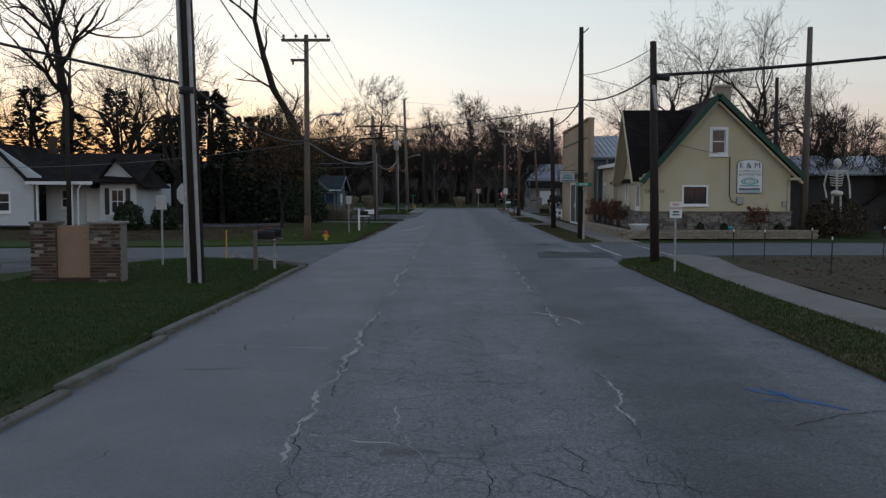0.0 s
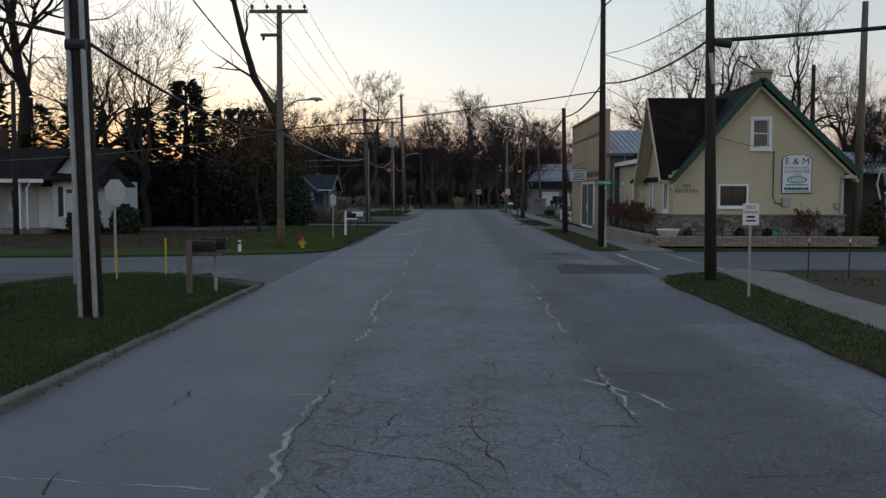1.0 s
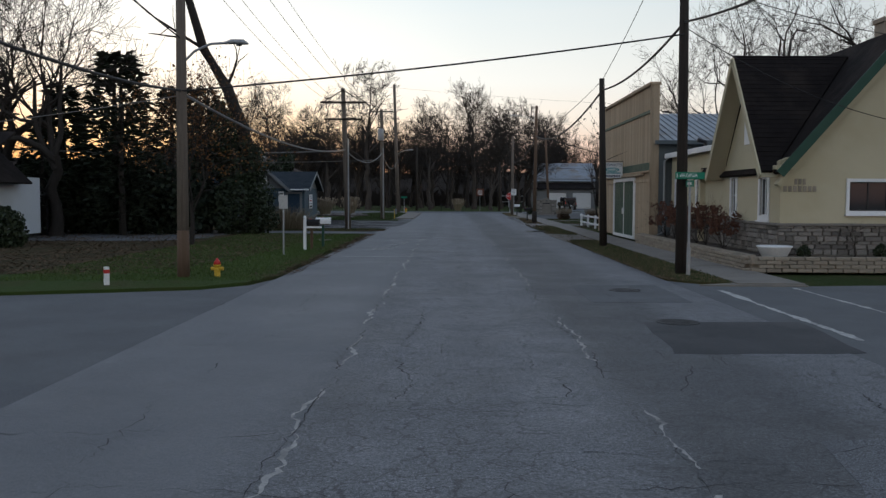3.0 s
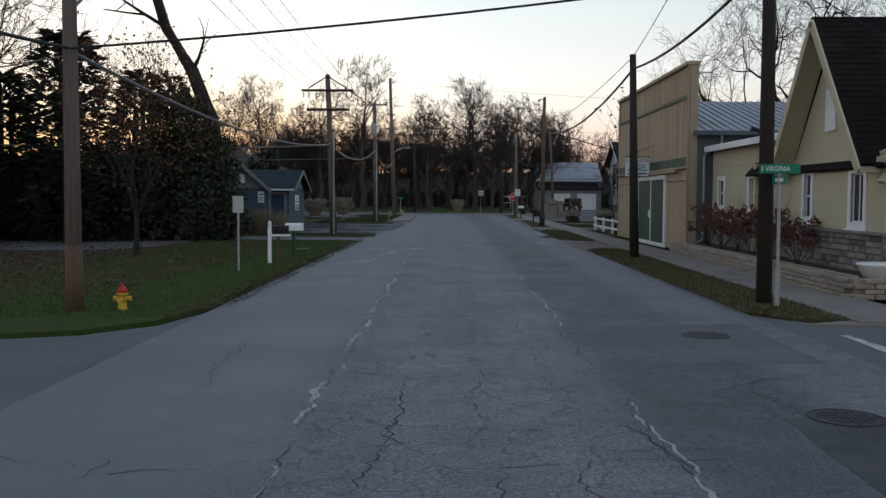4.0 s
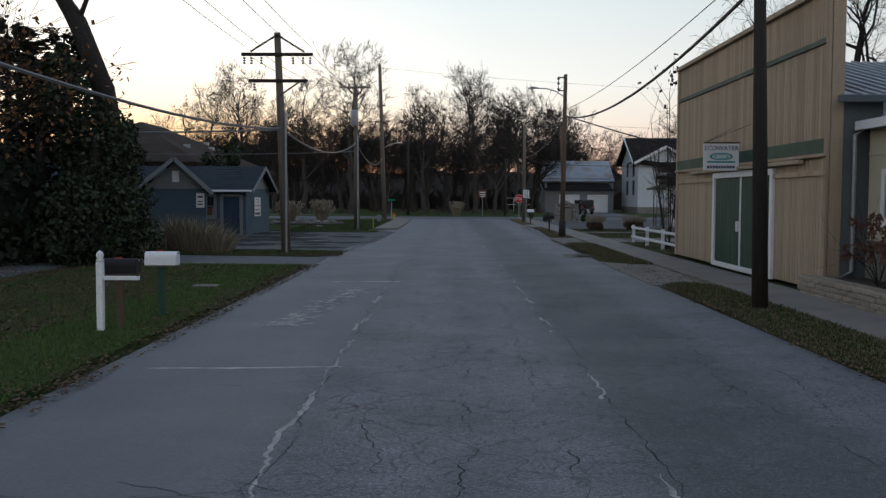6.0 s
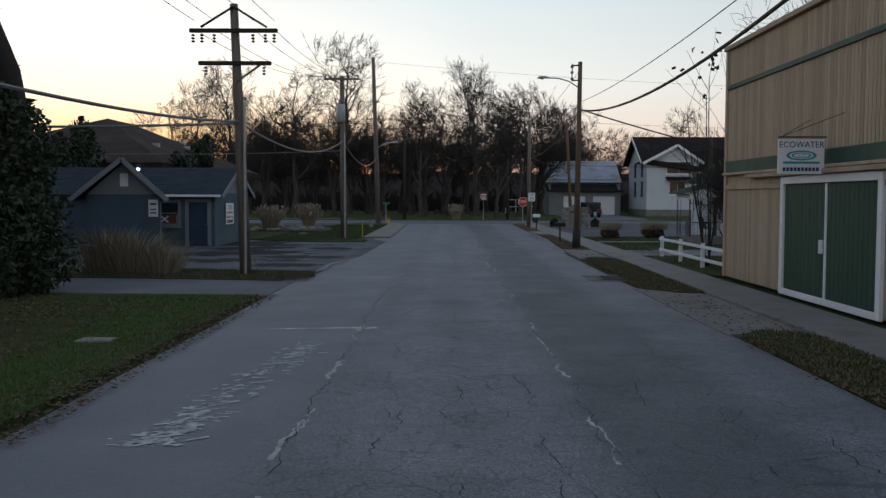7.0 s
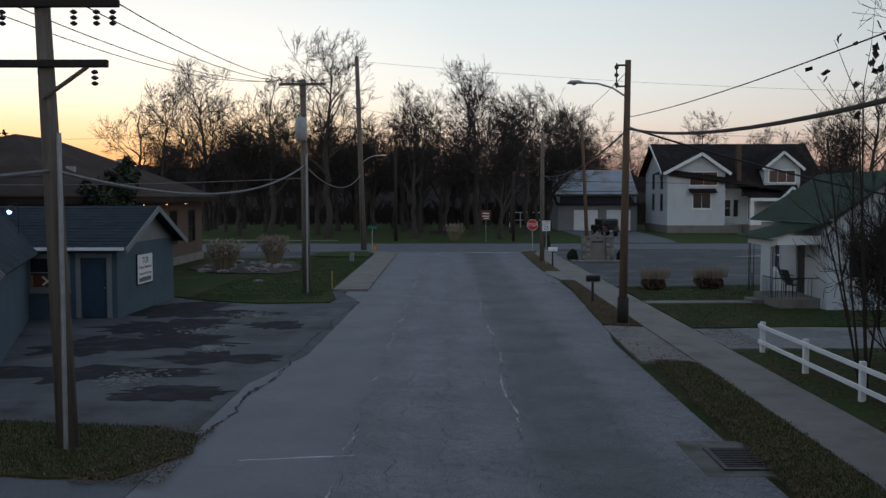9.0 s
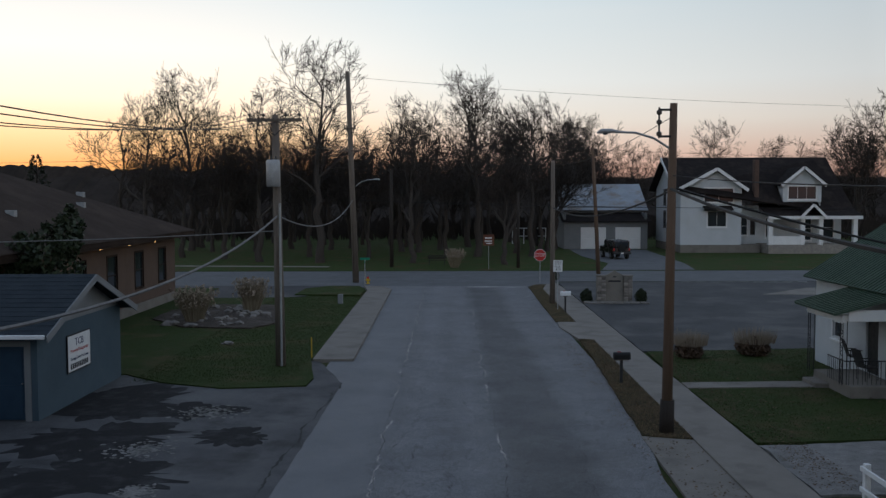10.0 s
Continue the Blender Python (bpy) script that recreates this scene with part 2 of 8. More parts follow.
GALVROOF = mat("galvanised_roof", (0.34, 0.37, 0.40), (0.26, 0.285, 0.31), 0.5, 0.6, 40, 0.1, metal=0.35, stain=(0.22, 0.17, 0.13), stain_scale=0.5)
GREENDOOR = mat("dark_green_boards", (0.012, 0.06, 0.038), (0.009, 0.045, 0.029), 0.6, 1.0, 40, 0.1, stretch=(3, 3, 0.4))
BARK = mat("bark", (0.032, 0.026, 0.022), (0.02, 0.017, 0.015), 0.95, 4.0, 40, 0.6, stretch=(5, 5, 0.7))
TWIG = mat("twigs", (0.035, 0.027, 0.022), (0.025, 0.02, 0.017), 0.95, 2.0, 30, 0.0)
PALEBARK = mat("pale_bark", (0.12, 0.105, 0.09), (0.075, 0.065, 0.056), 0.95, 3.0, 40, 0.6, stretch=(5, 5, 0.7))
WOODBARK = mat("grey_woodland_bark", (0.062, 0.051, 0.044), (0.040, 0.034, 0.030), 0.95, 3.0, 40, 0.5, stretch=(5, 5, 0.7))
WOODTWIG = mat("woodland_twigs", (0.044, 0.035, 0.029), (0.033, 0.026, 0.022), 0.95, 2.0, 30, 0.0)
CEDAR = leafy("cedar_foliage", (0.008, 0.013, 0.008), (0.020, 0.027, 0.014))
EVERGREEN = leafy("dark_evergreen_leaves", (0.014, 0.021, 0.011), (0.032, 0.044, 0.021), 0.5)
AUTUMN = leafy("brown_autumn_leaves", (0.10, 0.045, 0.018), (0.17, 0.085, 0.03))
HYDRANGEA = leafy("faded_flower_heads", (0.085, 0.036, 0.027), (0.15, 0.072, 0.047))
LUSH = leafy("lush_grass_blades", (0.030, 0.060, 0.012), (0.080, 0.115, 0.034), 0.85)
BLADE = leafy("grass_blades", (0.019, 0.038, 0.009), (0.050, 0.068, 0.023), 0.85)
DRYBLADE = leafy("dry_blades", (0.10, 0.08, 0.048), (0.20, 0.16, 0.10), 0.9)
PLUME = leafy("pale_plumes", (0.17, 0.135, 0.10), (0.30, 0.25, 0.195), 0.9)
STALK = leafy("straw_stalks", (0.13, 0.105, 0.07), (0.28, 0.235, 0.165), 0.9)
FALLEN = leafy("fallen_leaves", (0.04, 0.027, 0.017), (0.13, 0.085, 0.05), 0.9)
MULCH = mat("mulch", (0.06, 0.045, 0.035), (0.035, 0.027, 0.022), 0.95, 3.0, 30, 0.9, stain=(0.10, 0.085, 0.07), stain_scale=1.5, bump_dist=0.04)
ROCK = mat("grey_rock", (0.22, 0.205, 0.19), (0.15, 0.14, 0.13), 0.95, 2.0, 30, 0.6)
RED = mat("red_paint", (0.45, 0.025, 0.02), (0.38, 0.02, 0.018), 0.5, 3, 40, 0.05)
YELLOW = mat("yellow_paint", (0.55, 0.36, 0.03), (0.45, 0.29, 0.025), 0.6, 3, 40, 0.08, stain=(0.35, 0.22, 0.03), stain_scale=4)
SIGNGREEN = mat("sign_green", (0.0, 0.17, 0.10), (0.0, 0.15, 0.09), 0.5, 3, 40, 0.0)
SIGNWHITE = mat("sign_white", (0.70, 0.71, 0.72), (0.62, 0.63, 0.64), 0.5, 3, 40, 0.0)
SIGNBACK = mat("sign_aluminium_back", (0.42, 0.43, 0.43), (0.34, 0.35, 0.35), 0.5, 3, 40, 0.0, metal=0.3)
SIGNBROWN = mat("sign_brown", (0.12, 0.04, 0.02), (0.10, 0.035, 0.018), 0.6, 3, 40, 0)
INK = mat("black_ink", (0.015, 0.016, 0.02), (0.015, 0.016, 0.02), 0.6, 3, 40, 0.0)
NAVYINK = mat("navy_ink", (0.012, 0.03, 0.09), (0.012, 0.03, 0.08), 0.6, 3, 40, 0.0)
TEAL = mat("teal_ink", (0.02, 0.27, 0.30), (0.02, 0.24, 0.27), 0.6, 3, 40, 0.0)
BLUESPRAY = mat("blue_spray_paint", (0.02, 0.10, 0.27), (0.05, 0.105, 0.19), 0.85, 3, 30, 0.0, stain=(0.09, 0.095, 0.11), stain_scale=2.2)
BLACKCAR = mat("black_car_paint", (0.010, 0.010, 0.011), (0.012, 0.012, 0.013), 0.25, 2, 40, 0.0, spec=0.6)
RUBBER = mat("rubber", (0.018, 0.018, 0.018), (0.014, 0.014, 0.014), 0.9, 5, 40, 0.1)
BROWNBRICK = mat("tan_brown_brickwork", (0.12, 0.08, 0.06), (0.095, 0.065, 0.05), 0.92, 1.0, 30, 0.3)
BONE = mat("bone_white_plastic", (0.60, 0.58, 0.52), (0.5, 0.48, 0.43), 0.7, 4, 40, 0.05)
HILL = mat("wooded_hill", (0.045, 0.037, 0.032), (0.031, 0.027, 0.025), 1.0, 0.02, 0.25, 0, spec=0.0)
LAMPWARM = glow("warm_lamp", (1.0, 0.55, 0.2), 3.0)
LAMPCOOL = glow("cool_lamp", (0.35, 0.5, 1.0), 6.0)


def road_mat():
    """Old asphalt: a coarse grey middle lane band, smoother pale edges, wheel wear along the way."""
    m = mat("old_road_asphalt", (0.152, 0.158, 0.172), (0.120, 0.125, 0.137), 0.66, 0.5, 60, 0.75, stain=(0.086, 0.088, 0.093), stain_scale=0.33, spec=0.42, grain=1.0)
    nt = m.node_tree
    N, L = nt.nodes.new, nt.links.new
    b = nt.nodes["Principled BSDF"]
    col = b.inputs["Base Color"].links[0].from_socket
    tc, sep, noi = N("ShaderNodeTexCoord"), N("ShaderNodeSeparateXYZ"), N("ShaderNodeTexNoise")
    noi.inputs["Scale"].default_value, noi.inputs["Detail"].default_value = 0.8, 6
    L(tc.outputs["Object"], sep.inputs[0])
    L(tc.outputs["Object"], noi.inputs["Vector"])
    add = N("ShaderNodeMath")
    add.operation = "MULTIPLY_ADD"
    add.inputs[1].default_value = 0.5
    L(noi.outputs[0], add.inputs[0])
    L(sep.outputs["X"], add.inputs[2])
    r = N("ShaderNodeValToRGB")
    mr = N("ShaderNodeMapRange")
    mr.inputs[1].default_value, mr.inputs[2].default_value = -3.0, 7.0
    L(add.outputs[0], mr.inputs[0])
    L(mr.outputs[0], r.inputs[0])
    els = r.color_ramp.elements
    stops = [(0.0, 0.90), (0.29, 0.92), (0.345, 0.80), (0.42, 0.98), (0.50, 0.84), (0.56, 0.96), (0.61, 0.80), (0.655, 0.48), (0.80, 0.52), (0.86, 0.86)]
    while len(els) < len(stops):
        els.new(0.5)
    for e, (p, v) in zip(els, stops):
        e.position, e.color = p, (v * 0.5, v * 0.5, v * 0.5, 1)
    mul, two = N("ShaderNodeMix"), N("ShaderNodeMix")
    mul.data_type = two.data_type = "RGBA"
    mul.blend_type = two.blend_type = "MULTIPLY"
    mul.inputs["Factor"].default_value = two.inputs["Factor"].default_value = 1.0
    two.clamp_result = mul.clamp_result = False
    L(col, mul.inputs[6])
    L(r.outputs[0], mul.inputs[7])
    L(mul.outputs[2], two.inputs[6])
    two.inputs[7].default_value = (2, 2, 2, 1)
    # crazing: the edges of warped cells, where the lane is worn
    warp, vec, vo = N("ShaderNodeTexNoise"), N("ShaderNodeVectorMath"), N("ShaderNodeTexVoronoi")
    warp.inputs["Scale"].default_value, warp.inputs["Detail"].default_value = 2.2, 5
    L(tc.outputs["Object"], warp.inputs["Vector"])
    vec.operation = "MULTIPLY_ADD"
    vec.inputs[1].default_value = (0.55, 0.55, 0)
    L(warp.outputs["Color"], vec.inputs[0])
    L(tc.outputs["Object"], vec.inputs[2])
    vo.feature = "DISTANCE_TO_EDGE"
    vo.inputs["Scale"].default_value = 2.5
    L(vec.outputs[0], vo.inputs["Vector"])
    line, worn, keep, dark = N("ShaderNodeMapRange"), N("ShaderNodeTexNoise"), N("ShaderNodeMapRange"), N("ShaderNodeMath")
    line.inputs[1].default_value, line.inputs[2].default_value, line.inputs[3].default_value, line.inputs[4].default_value = 0.006, 0.026, 0.62, 0.0
    L(vo.outputs["Distance"], line.inputs[0])
    worn.inputs["Scale"].default_value, worn.inputs["Detail"].default_value = 0.55, 3
    L(tc.outputs["Object"], worn.inputs["Vector"])
    keep.inputs[1].default_value, keep.inputs[2].default_value = 0.32, 0.46
    L(worn.outputs[0], keep.inputs[0])
    band = N("ShaderNodeValToRGB")
    for e, (p, v) in zip([band.color_ramp.elements[0], band.color_ramp.elements[1], band.color_ramp.elements.new(0.36), band.color_ramp.elements.new(0.7)], [(0.28, 0.12), (0.95, 0.25), (0.36, 1.0), (0.72, 1.0)]):
        e.position, e.color = p, (v, v, v, 1)
    L(mr.outputs[0], band.inputs[0])
    dark.operation = "MULTIPLY"
    L(line.outputs[0], dark.inputs[0])
    L(keep.outputs[0], dark.inputs[1])
    dark2 = N("ShaderNodeMath")
    dark2.operation = "MULTIPLY"
    L(dark.outputs[0], dark2.inputs[0])
    L(band.outputs[0], dark2.inputs[1])
    fin = N("ShaderNodeMix")
    fin.data_type = "RGBA"
    fin.inputs[7].default_value = (0.02, 0.02, 0.021, 1)
    L(dark2.outputs[0], fin.inputs["Factor"])
    # coarse chippings and blotches, stronger in the worn middle of the road
    rough_ = two.outputs[2]
    for scale, amount, detail in ((26.0, 1.3, 2.0), (5.0, 0.4, 4.0), (1.1, 0.35, 5.0)):
        n, k, x = N("ShaderNodeTexNoise"), N("ShaderNodeMapRange"), N("ShaderNodeVectorMath")
        n.inputs["Scale"].default_value, n.inputs["Detail"].default_value = scale, detail
        L(tc.outputs["Object"], n.inputs["Vector"])
        k.inputs[1].default_value, k.inputs[2].default_value, k.inputs[3].default_value, k.inputs[4].default_value = 0.25, 0.75, 1 - amount / 2, 1 + amount / 2
        L(n.outputs[0], k.inputs[0])
        x.operation = "SCALE"
        L(rough_, x.inputs[0])
        L(k.outputs[0], x.inputs["Scale"])
        rough_ = x.outputs[0]
    # the outer lanes are smooth and fine, the middle coarse
    even, lane = N("ShaderNodeMix"), N("ShaderNodeMix")
    even.data_type = lane.data_type = "RGBA"
    even.inputs[6].default_value, even.inputs[7].default_value = (0.100, 0.106, 0.114, 1), (0.144, 0.151, 0.161, 1)
    L(noi.outputs[0], even.inputs["Factor"])
    toned = N("ShaderNodeMix")
    toned.data_type, toned.blend_type = "RGBA", "MULTIPLY"
    toned.inputs["Factor"].default_value, toned.clamp_result = 1.0, False
    L(even.outputs[2], toned.inputs[6])
    L(r.outputs[0], toned.inputs[7])
    twice = N("ShaderNodeVectorMath")
    twice.operation = "SCALE"
    twice.inputs["Scale"].default_value = 2.0
    L(toned.outputs[2], twice.inputs[0])
    share = N("ShaderNodeMapRange")
    share.inputs[3].default_value = 0.18
    share.inputs[4].default_value = 0.85
    L(band.outputs[0], share.inputs[0])
    L(share.outputs[0], lane.inputs["Factor"])
    L(twice.outputs[0], lane.inputs[6])
    L(rough_, lane.inputs[7])
    L(lane.outputs[2], fin.inputs[6])
    L(fin.outputs[2], b.inputs["Base Color"])
    return m


ROAD = road_mat()

# ---- building tools ----
class M:
    """Gathers the corners and faces of one mesh."""

    def __init__(self):
        self.v, self.f = [], []

    def add(self, vs, fs):
        n = len(self.v)
        self.v += [tuple(p) for p in vs]
        self.f += [tuple(i + n for i in f) for f in fs]
        return self

    def box(self, x0, x1, y0, y1, z0, z1):
        return self.add([(x0, y0, z0), (x1, y0, z0), (x1, y1, z0), (x0, y1, z0), (x0, y0, z1), (x1, y0, z1), (x1, y1, z1), (x0, y1, z1)],
                        [(0, 3, 2, 1), (4, 5, 6, 7), (0, 1, 5, 4), (1, 2, 6, 5), (2, 3, 7, 6), (3, 0, 4, 7)])

    def bbox(self, x0, x1, y0, y1, z0, z1, b=0.01):
        """A box whose edges are chamfered."""
        bm = bmesh.new()
        bmesh.ops.create_cube(bm, size=1)
        for v in bm.verts:
            v.co = ((x0 + x1) / 2 + v.co.x * (x1 - x0), (y0 + y1) / 2 + v.co.y * (y1 - y0), (z0 + z1) / 2 + v.co.z * (z1 - z0))
        bmesh.ops.bevel(bm, geom=bm.edges[:], offset=b, segments=1, affect="EDGES")
        bm.verts.index_update()
        self.add([v.co[:] for v in bm.verts], [[v.index for v in f.verts] for f in bm.faces])
        bm.free()
        return self

    def prism(self, poly, axis, lo, hi):
        """A polygon pushed along an axis. axis x: the polygon is (y, z); y: (x, z); z: (x, y)."""
        def at(p, c):
            return {"x": (c, p[0], p[1]), "y": (p[0], c, p[1]), "z": (p[0], p[1], c)}[axis]
        n = len(poly)
        return self.add([at(p, lo) for p in poly] + [at(p, hi) for p in poly],
                        [tuple(range(n))[::-1], tuple(range(n, 2 * n))] + [(i, (i + 1) % n, n + (i + 1) % n, n + i) for i in range(n)])

    def tube(self, pts, rads, n=8, caps=True):
        pts = [Vector(p) for p in pts]
        if not isinstance(rads, (list, tuple)):
            rads = [rads] * len(pts)
        vs, fs = [], []
        for i, p in enumerate(pts):
            d = (pts[min(i + 1, len(pts) - 1)] - pts[max(i - 1, 0)]).normalized()
            a = d.cross(Vector((0.3, 0.9, 0.1)) if abs(d.z) > 0.9 else Vector((0, 0, 1))).normalized()
            c = d.cross(a)
            for k in range(n):
                w = math.tau * k / n
                vs.append(p + (a * math.cos(w) + c * math.sin(w)) * rads[i])
        for i in range(len(pts) - 1):
            for k in range(n):
                fs.append((i * n + k, i * n + (k + 1) % n, (i + 1) * n + (k + 1) % n, (i + 1) * n + k))
        if caps:
            fs += [tuple(range(n))[::-1], tuple(range(len(vs) - n, len(vs)))]
        return self.add(vs, fs)

    def lathe(self, prof, x=0, y=0, n=16):
        """Radius and height pairs turned about an upright axis."""
        vs = [(x + r * math.cos(math.tau * k / n), y + r * math.sin(math.tau * k / n), z) for r, z in prof for k in range(n)]
        fs = [(i * n + k, i * n + (k + 1) % n, (i + 1) * n + (k + 1) % n, (i + 1) * n + k) for i in range(len(prof) - 1) for k in range(n)]
        return self.add(vs, fs + [tuple(range(n))[::-1], tuple(range(len(vs) - n, len(vs)))])

    def blob(self, c, r, rough=0.2, n=2, flat=1.0):
        bm = bmesh.new()
        bmesh.ops.create_icosphere(bm, subdivisions=n, radius=1)
        off = Vector((random.random() * 50, random.random() * 50, 0))
        for v in bm.verts:
            k = 1 + rough * 2 * noise.noise(v.co * 1.4 + off)
            v.co = Vector((v.co.x * r * k + c[0], v.co.y * r * k + c[1], v.co.z * r * k * flat + c[2]))
        bm.verts.index_update()
        self.add([v.co[:] for v in bm.verts], [[v.index for v in f.verts] for f in bm.faces])
        bm.free()
        return self

    def weld(self):
        """Joins corners that meet and drops the faces between."""
        ids, vs, remap = {}, [], []
        for p in self.v:
            k = tuple(round(c, 4) for c in p)
            if k not in ids:
                ids[k] = len(vs)
                vs.append(p)
            remap.append(ids[k])
        seen = {}
        for f in self.f:
            g = tuple(remap[i] for i in f)
            seen.setdefault(frozenset(g), []).append(g)
        self.v, self.f = vs, [g[0] for g in seen.values() if len(g) == 1]
        return self

    def mesh(self, name, material, smooth=False):
        me = bpy.data.meshes.new(name)
        me.from_pydata(self.v, [], self.f)
        me.materials.append(material)
        if smooth:
            me.polygons.foreach_set("use_smooth", [True] * len(me.polygons))
        me.update()
        return me


def part(name, m, material, parent, label="", smooth=False):
    """Links the mesh m as one part under a thing or under a part."""
    ob = new(name, m.mesh(name, material, smooth))
    ob.parent = parent
    return tagged(ob, label)


def thing(name, x, y, z, label, category, group="", kind="", turn=0.0):
    ob = new(name)
    ob.empty_display_size = 0.2
    ob.matrix_basis = pose(x, y, z, 0, 0, turn)
    return tagged(ob, label, category, group, kind)


def solid(name, m, material, label, category="", kind="", x=0, y=0, z=0, group="", smooth=False):
    """A thing that is one mesh."""
    ob = new(name, m.mesh(name, material, smooth))
    ob.matrix_basis = pose(x, y, z)
    return tagged(ob, label, category, group, kind)


def text(words, size, material, parent, m, name="lettering", stretch=1.0, depth=0.002):
    """Raised letters in the built-in font, as a mesh part; they stand in the xz plane, facing -y, before the pose m."""
    cu = bpy.data.curves.new(name, "FONT")
    cu.body, cu.size, cu.align_x, cu.align_y, cu.extrude = words, size, "CENTER", "CENTER", depth
    cu.resolution_u = 2
    tmp = new(name, cu)
    me = bpy.data.meshes.new_from_object(tmp.evaluated_get(bpy.context.evaluated_depsgraph_get()))
    bpy.data.objects.remove(tmp)
    bpy.data.curves.remove(cu)
    me.materials.clear()
    me.materials.append(material)
    ob = new(name, me)
    ob.parent = parent
    ob.matrix_basis = m @ pose(0, 0, 0, 90) @ Matrix.Diagonal((stretch, 1, 1, 1))
    return ob


def jag(poly, step=0.5, amp=0.05, seed=0.0):
    """Cuts the sides of a polygon into short runs and unsettles them."""
    out = []
    for i, a in enumerate(poly):
        c = poly[(i + 1) % len(poly)]
        d = math.hypot(c[0] - a[0], c[1] - a[1])
        n = max(1, min(300, int(d / step)))
        for k in range(n):
            px, py = a[0] + (c[0] - a[0]) * k / n, a[1] + (c[1] - a[1]) * k / n
            e = noise.noise_vector(Vector((px * 1.3, py * 1.3, seed))) + 0.5 * noise.noise_vector(Vector((px * 4, py * 4, seed + 7)))
            out.append((px + e.x * amp, py + e.y * amp))
    return out


def slab(name, poly, z0, z1, material, label, amp=0.05, step=0.5, kind="structure", category="ground"):
    """A flat piece of ground with thickness and an unsettled outline."""
    pts = jag(poly, step, amp) if amp else poly
    bm = bmesh.new()
    f = bm.faces.new([bm.verts.new((x, y, z1)) for x, y in pts])
    if f.normal.z < 0 or f.calc_area() and sum(a[0] * c[1] - c[0] * a[1] for a, c in zip(pts, pts[1:] + pts[:1])) < 0:
        f.normal_flip()
    low = bmesh.ops.extrude_edge_only(bm, edges=bm.edges[:])
    for v in low["geom"]:
        if isinstance(v, bmesh.types.BMVert):
            v.co.z = z0
    bmesh.ops.triangulate(bm, faces=[f for f in bm.faces if len(f.verts) > 4])
    bmesh.ops.recalc_face_normals(bm, faces=bm.faces[:])
    me = bpy.data.meshes.new(name)
    bm.to_mesh(me)
    bm.free()
    me.materials.append(material)
    return tagged(new(name, me), label, category, "", kind)


def inside(poly, x, y):
    hit = False
    for (x0, y0), (x1, y1) in zip(poly, poly[1:] + poly[:1]):
        if (y0 > y) != (y1 > y) and x < (x1 - x0) * (y - y0) / (y1 - y0) + x0:
            hit = not hit
    return hit


def blades(name, poly, count, material, label, h=(0.05, 0.12), z=0.05, seed=1, lean=0.6, w=0.012, category="grass"):
    """Many single blades of grass on a piece of ground."""
    rng = random.Random(seed)
    xs, ys = [p[0] for p in poly], [p[1] for p in poly]
    m, n = M(), 0
    while n < count:
        x, y = rng.uniform(min(xs), max(xs)), rng.uniform(min(ys), max(ys))
        n += 1
        if not inside(poly, x, y):
            continue
        for _ in range(2):
            bx, by, a, hh = x + rng.gauss(0, 0.05), y + rng.gauss(0, 0.05), rng.uniform(0, math.tau), rng.uniform(*h)
            dx, dy = math.cos(a), math.sin(a)
            l = rng.uniform(0.1, lean) * hh
            m.add([(bx - dy * w, by + dx * w, z - 0.01), (bx + dy * w, by - dx * w, z - 0.01), (bx + dx * l, by + dy * l, z + hh)], [(0, 1, 2)])
    return solid(name, m, material, label, category, "stuff")


def litter(name, poly, count, material, label, size=(0.03, 0.07), z=0.06, seed=3):
    """Fallen leaves, each a bent scrap of its own."""
    rng = random.Random(seed)
    xs, ys = [p[0] for p in poly], [p[1] for p in poly]
    m = M()
    for _ in range(count):
        x, y = rng.uniform(min(xs), max(xs)), rng.uniform(min(ys), max(ys))
        if not inside(poly, x, y) or noise.noise(Vector((x * 0.5, y * 0.5, seed))) < rng.uniform(-0.6, 0.25):
            continue
        s, a = rng.uniform(*size), rng.uniform(0, math.tau)
        c, d = math.cos(a) * s, math.sin(a) * s
        m.add([(x - c, y - d, z), (x + d * 0.6, y - c * 0.6, z + rng.uniform(0, 0.5) * s), (x + c, y + d, z + rng.uniform(0, 0.6) * s), (x - d * 0.6, y + c * 0.6, z + rng.uniform(0, 0.5) * s)], [(0, 1, 2, 3)])
    return solid(name, m, material, label, "fallen leaves", "stuff")


def wire(p0, p1, sag, r, material=CABLE, label="black overhead cable strung between poles", n=20):
    p0, p1 = Vector(p0), Vector(p1)
    pts = [p0.lerp(p1, k / n) - Vector((0, 0, sag * 4 * (k / n) * (1 - k / n))) for k in range(n + 1)]
    return solid("overhead_cable", M().tube([p - p0 for p in pts], r, 5), material, label, "cable", x=p0.x, y=p0.y, z=p0.z, group="overhead cables")


